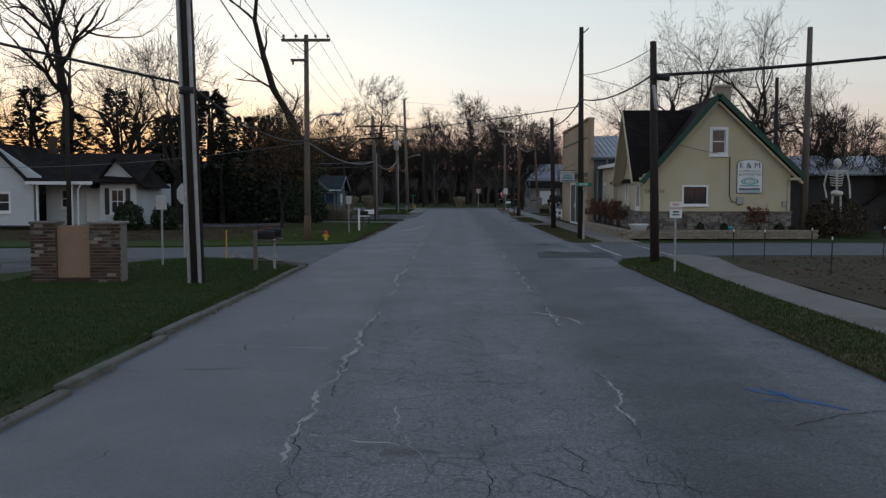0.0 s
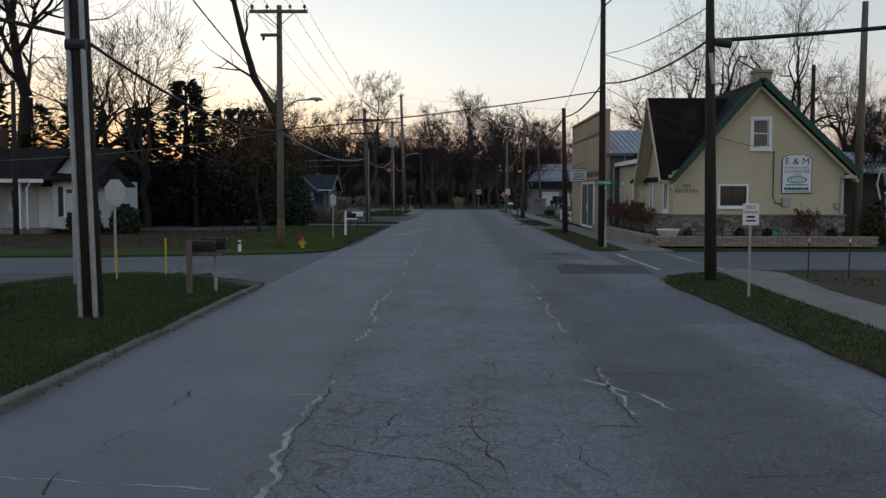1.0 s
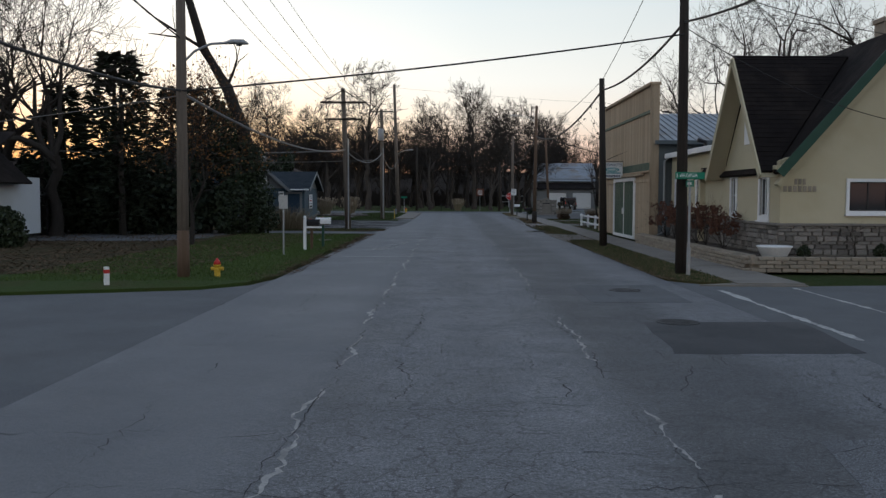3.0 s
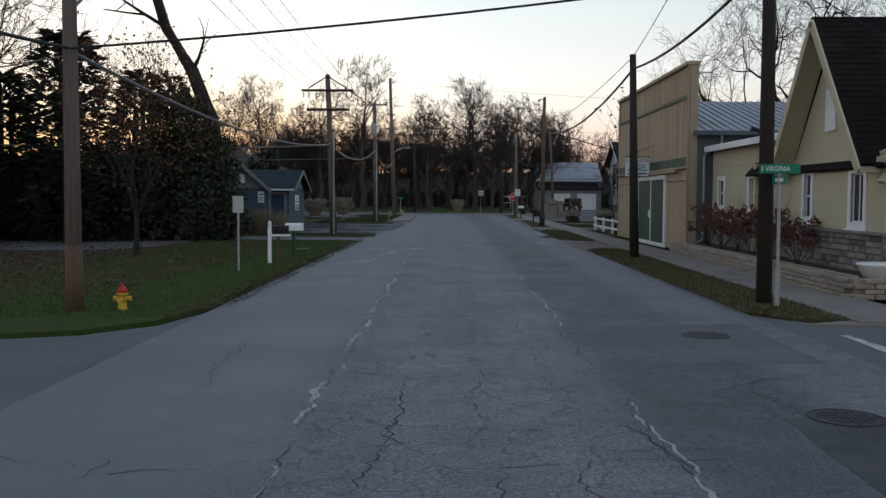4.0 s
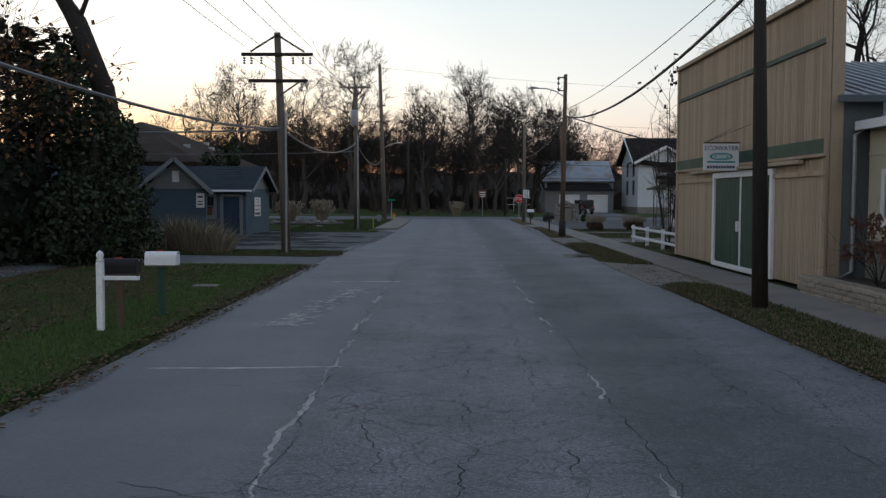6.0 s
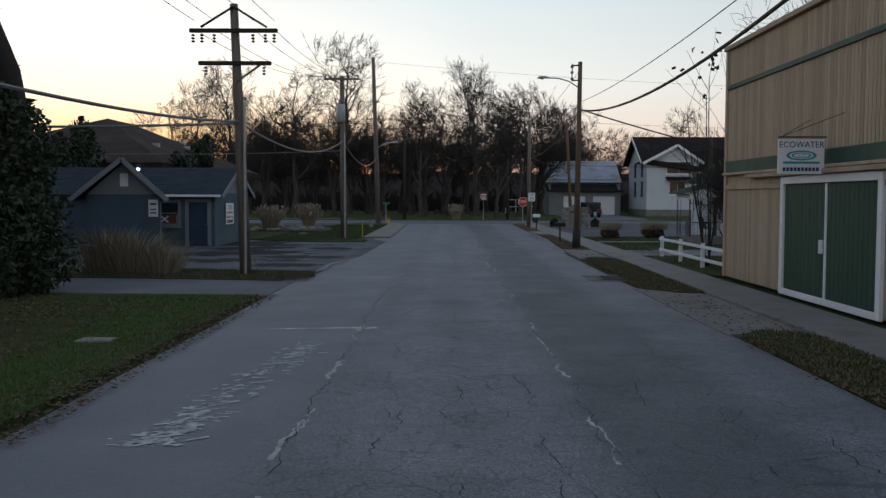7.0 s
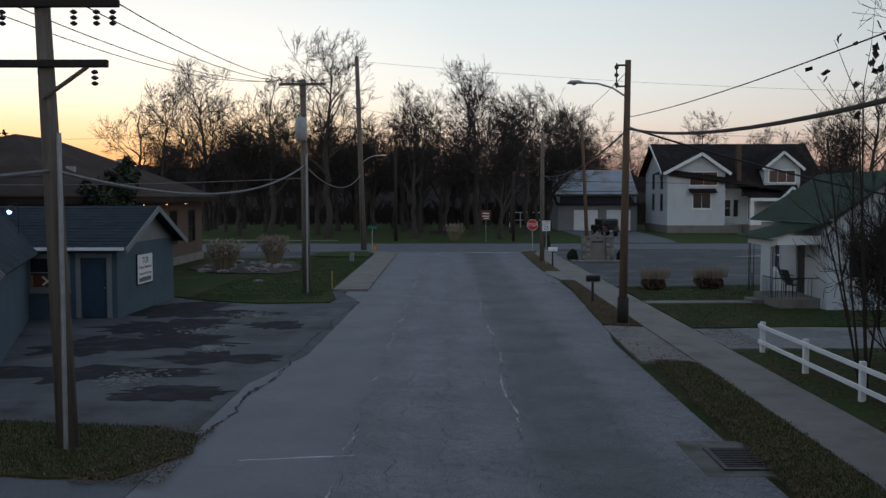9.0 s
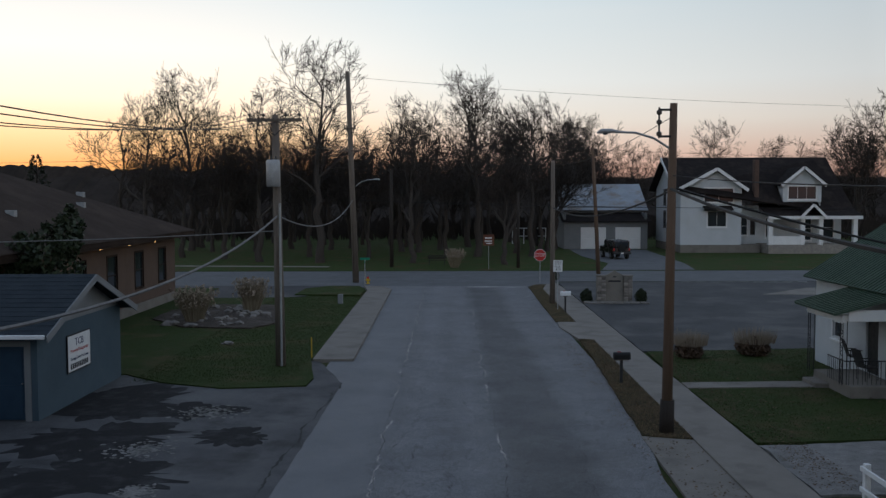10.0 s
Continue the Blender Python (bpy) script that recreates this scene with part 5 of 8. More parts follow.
# roof: a ridge towards the road crossed by the green trimmed south gable
S0 = HY0 - 0.42
roof = wpart("roof", slope((HX1 + 0.45, S0, HE - 0.1), (HX1 + 0.45, HY1 + 0.3, HE - 0.1), (HXM, HY1 + 0.3, HP), (HXM, S0, HP)), SHINGLE, house, "black asphalt shingle roof")
wpart("roof_slope", slope((HGL, S0, 2.68), (HGL, HY1 + 0.3, 2.68), (HXM, HY1 + 0.3, HP), (HXM, S0, HP)), SHINGLE, roof)
wpart("roof_slope", slope((9.93, 45.55, 2.72), (10.28, 45.55, 2.72), (13.42, 48.3, HR), (9.93, 48.3, HR)), SHINGLE, roof)
wpart("roof_slope", slope((9.93, 50.95, 2.72), (13.4, 50.95, 2.72), (13.4, 48.3, HR), (9.93, 48.3, HR)), SHINGLE, roof)
wpart("shingle_course", courses((9.93, 45.55, 2.72), (10.26, 45.55, 2.72), (13.38, 48.3, HR), (9.93, 48.3, HR), 26, 0.3), SHINGLE, roof)
for p, q in (((HXM, S0 - 0.03, HP + 0.0), (HX1 + 0.47, S0 - 0.03, HE - 0.10)), ((HXM, S0 - 0.03, HP + 0.0), (HGL - 0.02, S0 - 0.03, 2.62))):
    wpart("green_fascia", beam(p, q, 0.06, 0.24), GREENTRIM, house, "dark green fascia board")
    wpart("rake_board", beam((p[0], S0 + 0.25, p[2] - 0.30), (q[0], S0 + 0.25, q[2] - 0.30), 0.30, 0.10), STUCCO, house)
for y in (45.53, 50.97):
    wpart("soffit", slope((9.94, y, 2.55), (HX0, y, 2.55), (HX0, 48.3, HR - 0.15), (9.94, 48.3, HR - 0.15), 0.02), STUCCO, house)
wpart("verge_board", beam((9.91, 48.3, HR - 0.14), (9.91, 51.0, 2.55), 0.05, 0.2), STUCCO, house)
wpart("verge_board", beam((9.91, 48.3, HR - 0.14), (9.91, 45.5, 2.55), 0.05, 0.2), STUCCO, house)
for x, w in ((10.45, 0.5), (17.5, 0.5)):
    wpart("eave_return", M().bbox(x - w / 2, x + w / 2, S0, S0 + 0.35, HE - 0.26, HE - 0.14), STUCCO, house)
wpart("chimney", M().bbox(15.0, 15.7, 49.4, 50.1, 4.6, 7.55).bbox(14.95, 15.75, 49.35, 50.15, 7.55, 7.7), BLOCK, house)
wpart("service_pipe", M().tube([(14.5, HY0 - 0.05, 3.85), (14.5, HY0 - 0.05, 2.0), (14.62, HY0 - 0.05, 1.72), (14.9, HY0 - 0.05, 1.7)], 0.022, 6), DARKMETAL, house)
wpart("meter", M().bbox(14.85, 15.15, HY0 - 0.14, HY0, 1.6, 1.95), GALV, house)
wpart("meter", M().bbox(17.0, 17.2, HY0 - 0.10, HY0, 1.5, 1.75), GALV, house)
wpart("downpipe", M().tube([(17.25, HY0 - 0.05, 2.8), (17.25, HY0 - 0.05, 0.5)], 0.03, 6), GALV, house)
for k, (w, zz) in enumerate(((0.34, 2.42), (0.95, 2.22))):
    for j in range(3 if k == 0 else 7):
        wpart("number_bar", M().box(11.0 - w / 2 + j * w / (3 if k == 0 else 7), 11.0 - w / 2 + (j + 0.7) * w / (3 if k == 0 else 7), HY0 - 0.015, HY0, zz - 0.08, zz + 0.08), BLOCK, house)
# stone base: mortar core, single stones proud of it
base = wpart("stone_base", wall("x", HX0 - 0.05, HX1 + 0.05, HY0 - 0.05, HY0 + 0.25, 0.2, 1.22).box(HX0 - 0.05, HX0 + 0.2, HY0 + 0.25, 50.7, 0.2, 1.22), MORTAR, house, "mixed grey and tan stone base")
wpart("stone_cap", M().bbox(HX0 - 0.14, HX1 + 0.08, HY0 - 0.15, HY0 + 0.02, 1.2, 1.27).bbox(HX0 - 0.14, HX0 + 0.02, HY0 + 0.02, 50.7, 1.2, 1.27), MORTAR, house)

# sign on the gable wall
sg = thing("house_sign", 15.45, HY0 - 0.03, 2.15, "white arched wall sign with navy and teal lettering", "sign")
arc = [(-0.58, 0), (0.58, 0), (0.58, 1.35)] + [(0.58 * math.cos(a), 1.35 + 0.2 * math.sin(a)) for a in [math.pi * k / 10 for k in range(1, 10)]] + [(-0.58, 1.35)]
part("board", M().prism([(x * 1.05, -0.03 + z * 1.03) for x, z in arc], "y", -0.02, 0.03), NAVYINK, sg)
part("face", M().prism(arc, "y", -0.03, -0.018), SIGNWHITE, sg)
text("E & M", 0.36, NAVYINK, sg, pose(0, -0.034, 1.27), stretch=1.15)
text("PLUMBING CO. INC.", 0.11, NAVYINK, sg, pose(0, -0.034, 1.02))
text("ECOWATER", 0.20, NAVYINK, sg, pose(0, -0.034, 0.86), stretch=0.95)
text("SYSTEMS", 0.07, NAVYINK, sg, pose(0, -0.034, 0.72), stretch=1.4)
for rx_, rz_ in ((0.42, 0.15), (0.27, 0.09), (0.12, 0.04)):
    o = [(rx_ * math.cos(a), 0.53 + rz_ * math.sin(a)) for a in [math.tau * k / 24 for k in range(24)]]
    i = [(rx_ * 0.82 * math.cos(a), 0.53 + rz_ * 0.74 * math.sin(a)) for a in [math.tau * k / 24 for k in range(24)]]
    part("ring", M().add([(x, -0.036, z) for x, z in o + i], [(k, (k + 1) % 24, 24 + (k + 1) % 24, 24 + k) for k in range(24)]), TEAL, sg)
for k in range(10):
    part("phone_bar", M().box(-0.50 + k * 0.1, -0.50 + k * 0.1 + 0.075, -0.036, -0.03, 0.10, 0.22), NAVYINK, sg)
part("lettering_bar", M().box(-0.45, 0.45, -0.036, -0.03, 0.30, 0.35).box(-0.5, 0.5, -0.036, -0.03, 0.03, 0.06), TEAL, sg)

# cream annex with a flat edge
annex = thing("cream_annex", 12.5, 55, 0, "low cream stucco annex with small white windows", "annex")
AX = 10.65
aw = [(54.3, 54.9, 1.7, 2.6), (57.6, 58.2, 1.7, 2.6)]
wpart("west_wall", wall("y", 50.7, 59.0, AX, AX + 0.25, 1.2, 3.7, aw), STUCCO, annex)
wpart("band", M().box(AX - 0.02, AX, 50.7, 59.0, 3.05, 3.12), STUCCO, annex)
wpart("wall_base", M().box(AX - 0.03, AX + 0.25, 50.7, 59.0, 0.1, 1.2), STONE, annex)
for q in aw:
    window(annex, "y", *q, AX, -1, WHITEPAINT, 0.14, (0, 1))
wpart("roof", slope((AX - 0.25, 51.05, 3.75), (AX - 0.25, 59.1, 3.75), (16.5, 59.1, 4.1), (16.5, 51.05, 4.1), 0.08), GALVROOF, annex)
wpart("fascia", M().bbox(AX - 0.30, AX - 0.24, 51.05, 59.1, 3.6, 3.8), WHITEPAINT, annex)
dish = wpart("satellite_dish", M().lathe([(0.02, 0), (0.15, 0.02), (0.26, 0.07), (0.30, 0.11)], n=16), GALV, annex, "grey satellite dish")
dish.data.transform(Matrix.Translation((AX - 0.45 - 12.5, 53.4 - 55, 3.75)) @ pose(12.5, 55, 0, 62, 0, -40))
wpart("vent_duct", M().tube([(AX + 0.2, 54.6, 3.7), (AX + 0.2, 54.6, 4.05), (AX - 0.1, 54.6, 4.12)], 0.08, 10), DARKMETAL, annex)

# --- the shop with the tall false front ---
FX, FY0, FY1, FT = 9.8, 59.15, 72.75, 6.8
shop = thing("false_front_shop", 12.5, 66, 0, "shop with a tall tan board false front and green doors", "shop")
wpart("front_wall", wall("y", FY0, FY1, FX + 0.04, FX + 0.3, 0.05, FT - 0.1, [(62.7, 67.75, 0.05, 2.85)]), TANBOARD, shop)
wpart("top_cap", M().bbox(FX - 0.10, FX + 0.37, FY0 - 0.06, FY1 + 0.06, FT - 0.1, FT + 0.03), TANBOARD, shop)
for y in (FY0, FY1 - 0.13):
    wpart("corner_board", M().bbox(FX - 0.045, FX + 0.03, y - 0.02, y + 0.15, 0.05, FT - 0.1), TANBOARD, shop)
wpart("green_band", M().bbox(FX - 0.05, FX + 0.03, FY0 + 0.13, FY1 - 0.13, 3.12, 3.45), GREENTRIM, shop, "peeling dark green band")
wpart("drip_board", M().bbox(FX - 0.10, FX + 0.03, FY0, FY1, 3.04, 3.115), TANBOARD, shop)
wpart("upper_band", M().bbox(FX - 0.03, FX + 0.03, FY0 + 0.13, FY1 - 0.13, 5.55, 5.68), GREENTRIM, shop)
wpart("lower_rail", M().bbox(FX - 0.03, FX + 0.03, FY0 + 0.13, 62.5, 2.62, 2.74), TANBOARD, shop)
wpart("lower_rail", M().bbox(FX - 0.03, FX + 0.03, 67.95, FY1 - 0.13, 2.62, 2.74), TANBOARD, shop)
wpart("track_cover", M().bbox(FX - 0.16, FX - 0.02, 60.5, 70.4, 2.92, 3.02), TANBOARD, shop)
wpart("door_frame", M().bbox(FX - 0.06, FX + 0.03, 62.5, 62.7, 0.02, 2.9).bbox(FX - 0.06, FX + 0.03, 67.75, 67.95, 0.02, 2.9).bbox(FX - 0.06, FX + 0.03, 62.7, 67.75, 2.72, 2.9).bbox(FX - 0.06, FX + 0.03, 62.7, 67.75, 0.02, 0.16), WHITEPAINT, shop)
for y0, y1 in ((62.71, 65.18), (65.28, 67.74)):
    dr = wpart("door", M().box(FX + 0.02, FX + 0.06, y0, y1, 0.16, 2.72), GREENDOOR, shop, "dark green boarded door")
    for k in range(11):
        w = (y1 - y0) / 11
        wpart("plank", M().box(FX - 0.005, FX + 0.03, y0 + k * w + 0.008, y0 + (k + 1) * w - 0.008, 0.18, 2.7), GREENDOOR, dr)
wpart("meeting_post", M().bbox(FX - 0.03, FX + 0.03, 65.19, 65.27, 0.16, 2.72), WHITEPAINT, shop)
wpart("door_latch", M().bbox(FX - 0.06, FX, 65.35, 65.5, 1.15, 1.45), WHITEPAINT, shop)
wpart("side_wall_south", wall("x", FX + 0.3, 19.5, FY0, FY0 + 0.25, 0.05, 4.35), GREYBLUE, shop, "grey blue rendered side wall")
wpart("side_wall_north", wall("x", FX + 0.3, 19.5, FY1 - 0.3, FY1 - 0.05, 0.05, 4.3), GREYBLUE, shop)
wpart("back_wall", wall("y", FY0 + 0.25, FY1 - 0.3, 19.25, 19.5, 0.05, 4.3), GREYBLUE, shop)
wpart("return_post", M().bbox(FX + 0.04, FX + 0.32, FY0 - 0.03, FY0 + 0.22, 0.05, FT - 0.1), TANBOARD, shop)
rf = wpart("metal_roof", slope((FX + 0.3, FY0 - 0.25, 4.35), (19.6, FY0 - 0.25, 4.35), (19.6, 66, 6.1), (FX + 0.3, 66, 6.1)), GALVROOF, shop, "ribbed galvanised roof")
wpart("roof_slope", slope((FX + 0.3, FY1 + 0.2, 4.35), (19.6, FY1 + 0.2, 4.35), (19.6, 66, 6.1), (FX + 0.3, 66, 6.1)), GALVROOF, rf)
for k in range(30):
    x = FX + 0.6 + k * 0.31
    wpart("rib", beam((x, FY0 - 0.25, 4.37), (x, 66, 6.12), 0.035, 0.05), GALVROOF, rf)
wpart("gutter", M().bbox(FX + 0.1, 19.6, FY0 - 0.36, FY0 - 0.22, 4.2, 4.36), GREYBLUE, shop)
wpart("downpipe", M().tube([(10.9, FY0 - 0.28, 4.2), (10.9, FY0 - 0.28, 3.9), (10.35, FY0 - 0.1, 3.5), (10.35, FY0 - 0.1, 0.5), (9.7, FY0 - 0.15, 0.2)], 0.05, 8), GALV, shop)
# hanging sign on its bracket
hs = thing("hanging_sign", 9.2, 65.2, 2.9, "pale blue hanging sign with teal swirl over the walk", "sign")
part("board", M().bbox(-0.5, 0.5, -0.03, 0.03, 0, 0.75, 0.006), SIGNWHITE, hs)
text("ECOWATER", 0.19, NAVYINK, hs, pose(0, -0.035, 0.63), stretch=0.95)
for rx_, rz_ in ((0.33, 0.11), (0.21, 0.065), (0.09, 0.03)):
    o = [(rx_ * math.cos(a), 0.40 + rz_ * math.sin(a)) for a in [math.tau * k / 20 for k in range(20)]]
    i = [(rx_ * 0.8 * math.cos(a), 0.40 + rz_ * 0.7 * math.sin(a)) for a in [math.tau * k / 20 for k in range(20)]]
    part("ring", M().add([(x, -0.036, z) for x, z in o + i], [(k, (k + 1) % 20, 20 + (k + 1) % 20, 20 + k) for k in range(20)]), TEAL, hs)
part("lettering_bar", M().box(-0.4, 0.4, -0.036, -0.03, 0.22, 0.27), TEAL, hs)
for k in range(10):
    part("phone_bar", M().box(-0.40 + k * 0.08, -0.40 + k * 0.08 + 0.06, -0.036, -0.03, 0.06, 0.14), NAVYINK, hs)
part("bracket", M().tube([(-0.5, 0, 0.80), (0.55, 0, 0.80)], 0.018, 6).tube([(-0.45, 0, 0.8), (0.55, 0.9, 1.25)], 0.008, 5).tube([(-0.45, 0, 0.8), (0.55, -0.9, 1.25)], 0.008, 5), DARKMETAL, hs)

# --- blue building with the two gables ---
blue = thing("blue_building", -13.5, 90, 0, "dark blue painted block building with grey gables", "building")
bwin = (-12.75, -11.45, 1.05, 2.1)
wpart("south_wall", wall("x", -20, -9.9, 89.3, 89.5, 0, 2.55, [bwin, (-10.95, -10.05, 0, 2.1)]), BLUEWALL, blue)
wn = window(blue, "x", *bwin, 89.3, -1, GREYGABLE, 0.13, (0, 1))
wpart("poster", M().box(-12.6, -11.6, 89.345, 89.352, 1.1, 1.5), SIGNBROWN, wn, "dark red poster behind the pane")
wpart("pinwheel", beam((-12.3, 89.34, 1.14), (-11.95, 89.34, 1.44), 0.006, 0.06).add(*(lambda b: (b.v, b.f))(beam((-12.3, 89.336, 1.44), (-11.95, 89.336, 1.14), 0.006, 0.06))), SIGNWHITE, wn)
wpart("curtain_strip", M().box(-12.7, -12.62, 89.344, 89.35, 1.1, 1.5).box(-11.58, -11.5, 89.344, 89.35, 1.1, 1.5), TANPANEL, wn)
dd = wpart("door", M().box(-10.95, -10.05, 89.36, 89.42, 0.03, 2.1).box(-10.85, -10.15, 89.345, 89.36, 1.2, 2.0).box(-10.85, -10.15, 89.345, 89.36, 0.2, 1.0), NAVY, blue, "navy panelled door")
wpart("handle", M().blob((-10.15, 89.33, 1.05), 0.03, 0, 1), GALV, dd)
wpart("door_frame", M().box(-11.12, -10.95, 89.26, 89.33, 0, 2.25).box(-10.05, -9.88, 89.26, 89.33, 0, 2.25).box(-10.95, -10.05, 89.26, 89.33, 2.1, 2.25), GREYGABLE, blue)
wpart("east_wall", wall("y", 89.3, 95.8, -9.9, -9.7, 0, 2.55), BLUEWALL, blue)
wpart("east_gable", M().prism([(89.3, 2.55), (95.8, 2.55), (92.5, 3.75)], "x", -9.9, -9.68), GREYGABLE, blue)
wpart("north_wall", wall("x", -20, -9.9, 95.6, 95.8, 0, 2.5), BLUEWALL, blue)
br = wpart("roof", slope((-22, 88.9, 2.45), (-9.25, 88.9, 2.45), (-9.25, 92.5, 3.85), (-22, 92.5, 3.85)), BLUEROOF, blue, "dark shingle roof")
wpart("roof_slope", slope((-22, 96.1, 2.45), (-9.25, 96.1, 2.45), (-9.25, 92.5, 3.85), (-22, 92.5, 3.85)), BLUEROOF, br)
wpart("shingle_course", courses((-20, 88.9, 2.45), (-9.25, 88.9, 2.45), (-9.25, 92.5, 3.85), (-20, 92.5, 3.85), 14, 0.35), BLUEROOF, br)
wpart("gutter", M().bbox(-16, -9.3, 88.82, 88.92, 2.36, 2.47), WHITEPAINT, blue)
for p, q in (((-9.22, 92.5, 3.75), (-9.22, 88.85, 2.35)), ((-9.22, 92.5, 3.75), (-9.22, 96.15, 2.35))):
    wpart("rake_board", beam(p, q, 0.04, 0.2), GREYGABLE, blue)
# front wing, set askew
def skew(y):
    return -(y - 80.4) * 0.36


wing = M()
for x0, x1, y0, y1 in ((-12.35, -9.55, 80.4, 80.6),):
    wing.box(x0, x1, y0, y1, 0, 2.45)
wpart("wing_front", wing, BLUEWALL, blue)
for xb in (-12.35, -9.75):
    wpart("wing_side", M().prism([(xb, 80.6), (xb + 0.2, 80.6), (xb + 0.2 + skew(89.3), 89.3), (xb + skew(89.3), 89.3)], "z", 0, 2.45), BLUEWALL, blue)
wpart("wing_gable", M().prism([(-12.35, 2.45), (-9.55, 2.45), (-10.85, 3.72)], "y", 80.38, 80.6), GREYGABLE, blue)
wpart("wing_vent", M().box(-11.05, -10.75, 80.34, 80.38, 2.75, 3.25), WHITEPAINT, blue)
wpart("wing_roof", slope((-9.1, 79.95, 2.28), (-9.1 + skew(90.5), 90.5, 2.28), (-10.85 + skew(90.5), 90.5, 3.85), (-10.85, 79.95, 3.85)), BLUEROOF, blue)
wpart("wing_roof", slope((-12.85, 79.95, 2.28), (-12.85 + skew(90.5), 90.5, 2.28), (-10.85 + skew(90.5), 90.5, 3.85), (-10.85, 79.95, 3.85)), BLUEROOF, blue)
for x in (-9.1, -12.85):
    wpart("rake_board", beam((-10.85, 79.92, 3.78), (x, 79.92, 2.21), 0.04, 0.18), GREYGABLE, blue)
wpart("notice", M().box(-9.98, -9.62, 80.36, 80.395, 1.6, 2.25), SIGNWHITE, blue)
wpart("notice_bar", M().box(-9.92, -9.68, 80.352, 80.36, 2.05, 2.12).box(-9.92, -9.68, 80.352, 80.36, 1.85, 1.9).box(-9.92, -9.68, 80.352, 80.36, 1.72, 1.77), INK, blue)
wpart("light_post", M().tube([(-13.1, 89.4, 2.7), (-13.1, 89.4, 3.8), (-13.15, 89.35, 3.95), (-13.3, 89.3, 3.95)], 0.025, 6), DARKMETAL, blue)
yl = wpart("yard_light", M().lathe([(0.05, 3.92), (0.16, 3.75), (0.16, 3.7), (0.10, 3.68)], -13.32, 89.3, 12), DARKMETAL, blue)
wpart("bulb", M().blob((-13.32, 89.2, 3.68), 0.085, 0, 2), LAMPCOOL, yl)
tcb = thing("wall_sign", -9.68, 92.1, 0.95, "white wall sign with dark lettering on the blue gable", "sign", turn=90)
part("board", M().bbox(-0.88, 0.88, -0.03, 0.0, 0, 1.15, 0.005), INK, tcb)
part("face", M().box(-0.84, 0.84, -0.036, -0.03, 0.04, 1.11), SIGNWHITE, tcb)
text("TCB", 0.32, NAVYINK, tcb, pose(0, -0.04, 0.88), stretch=1.1)
text("Property Management", 0.15, RED, tcb, pose(0, -0.04, 0.64))
text("Storage Units For Lease", 0.14, NAVYINK, tcb, pose(0, -0.04, 0.40))
for k in range(10):
    part("phone_bar", M().box(-0.68 + k * 0.137, -0.68 + k * 0.137 + 0.1, -0.04, -0.036, 0.10, 0.26), INK, tcb)

# --- brown brick building with the hipped roof ---
bb = thing("brown_brick_building", -25, 108, 0, "brown brick building with a big hipped roof and tall windows", "building")
bw = [(y, y + 1.3, 1.4, 3.3) for y in (101.0, 105.0, 109.0, 113.0, 117.0)]
wpart("east_wall", wall("y", 96.5, 120.2, -15.3, -15.0, 0, 3.9, bw), BROWNBRICK, bb)
wpart("plinth", M().box(-14.98, -14.92, 96.5, 120.25, 0, 0.55), CONCRETE, bb)
for q in bw:
    window(bb, "y", *q, -15.0, 1, BROWNROOF, 0.08, (0, 1), sill=False)
    f = wpart("downlight", M().lathe([(0.10, 3.78), (0.10, 3.86)], -14.7, q[0] - 1.6, 10), DARKMETAL, bb)
    wpart("bulb", M().lathe([(0.07, 3.765), (0.07, 3.779)], -14.7, q[0] - 1.6, 10), LAMPWARM, f)
wpart("north_wall", wall("x", -27, -15.3, 120.0, 120.2, 0, 3.88), BROWNBRICK, bb)
wpart("south_wall", wall("x", -27, -15.3, 96.5, 96.8, 0, 3.9), BROWNBRICK, bb)
wpart("soffit", M().box(-28, -14.1, 95.6, 121.2, 3.88, 3.98), BROWNROOF, bb)
wpart("fascia", M().bbox(-14.14, -14.06, 95.6, 121.2, 3.98, 4.25).bbox(-28, -14.14, 121.14, 121.22, 3.98, 4.25).bbox(-28, -14.14, 95.58, 95.66, 3.98, 4.25), BROWNROOF, bb)
wpart("hipped_roof", M().add([(-14, 95.5, 4.2), (-14, 121.3, 4.2), (-28, 121.3, 4.2), (-28, 95.5, 4.2), (-21, 106.2, 7.5), (-21, 111.0, 7.5)], [(0, 1, 5, 4), (1, 2, 5), (2, 3, 4, 5), (3, 0, 4), (3, 2, 1, 0)]), BROWNROOF, bb)
for x, y, z in ((-16.8, 103, 5.5), (-17.4, 112, 5.8), (-18.6, 115, 6.35)):
    wpart("roof_vent", M().bbox(x - 0.2, x + 0.2, y - 0.15, y + 0.15, z - 0.15, z + 0.2), GALV, bb)

wpart("west_wall", wall("y", 96.8, 120.0, -27, -26.7, 0, 3.88), BROWNBRICK, bb)

# --- white house on the southwest side street ---
wh = thing("white_house", -21, 56, 0, "small white clapboard house with a porch and dark shutters", "house")
wx0, wx1 = -32.0, -16.6
wpart("main_wall", wall("x", wx0, -22.2, 53.0, 53.2, 0.3, 2.9, [(-24.6, -23.6, 1.1, 2.1)]), WHITESIDING, wh)
window(wh, "x", -24.6, -23.6, 1.1, 2.1, 53.0, -1, WHITEPAINT, 0.1, (0, 1))
wpart("gable", M().prism([(-27.5, 2.9), (-21.6, 2.9), (-24.5, 4.9)], "y", 53.0, 53.2), WHITESIDING, wh)
wpart("porch_wall", wall("x", -22.2, -17.9, 54.6, 54.8, 0.3, 2.7, [(-21.3, -20.9, 1.3, 2.3), (-19.9, -19.0, 0.35, 2.4)]), WHITESIDING, wh)
window(wh, "x", -21.3, -20.9, 1.3, 2.3, 54.6, -1, WHITEPAINT, 0.06)
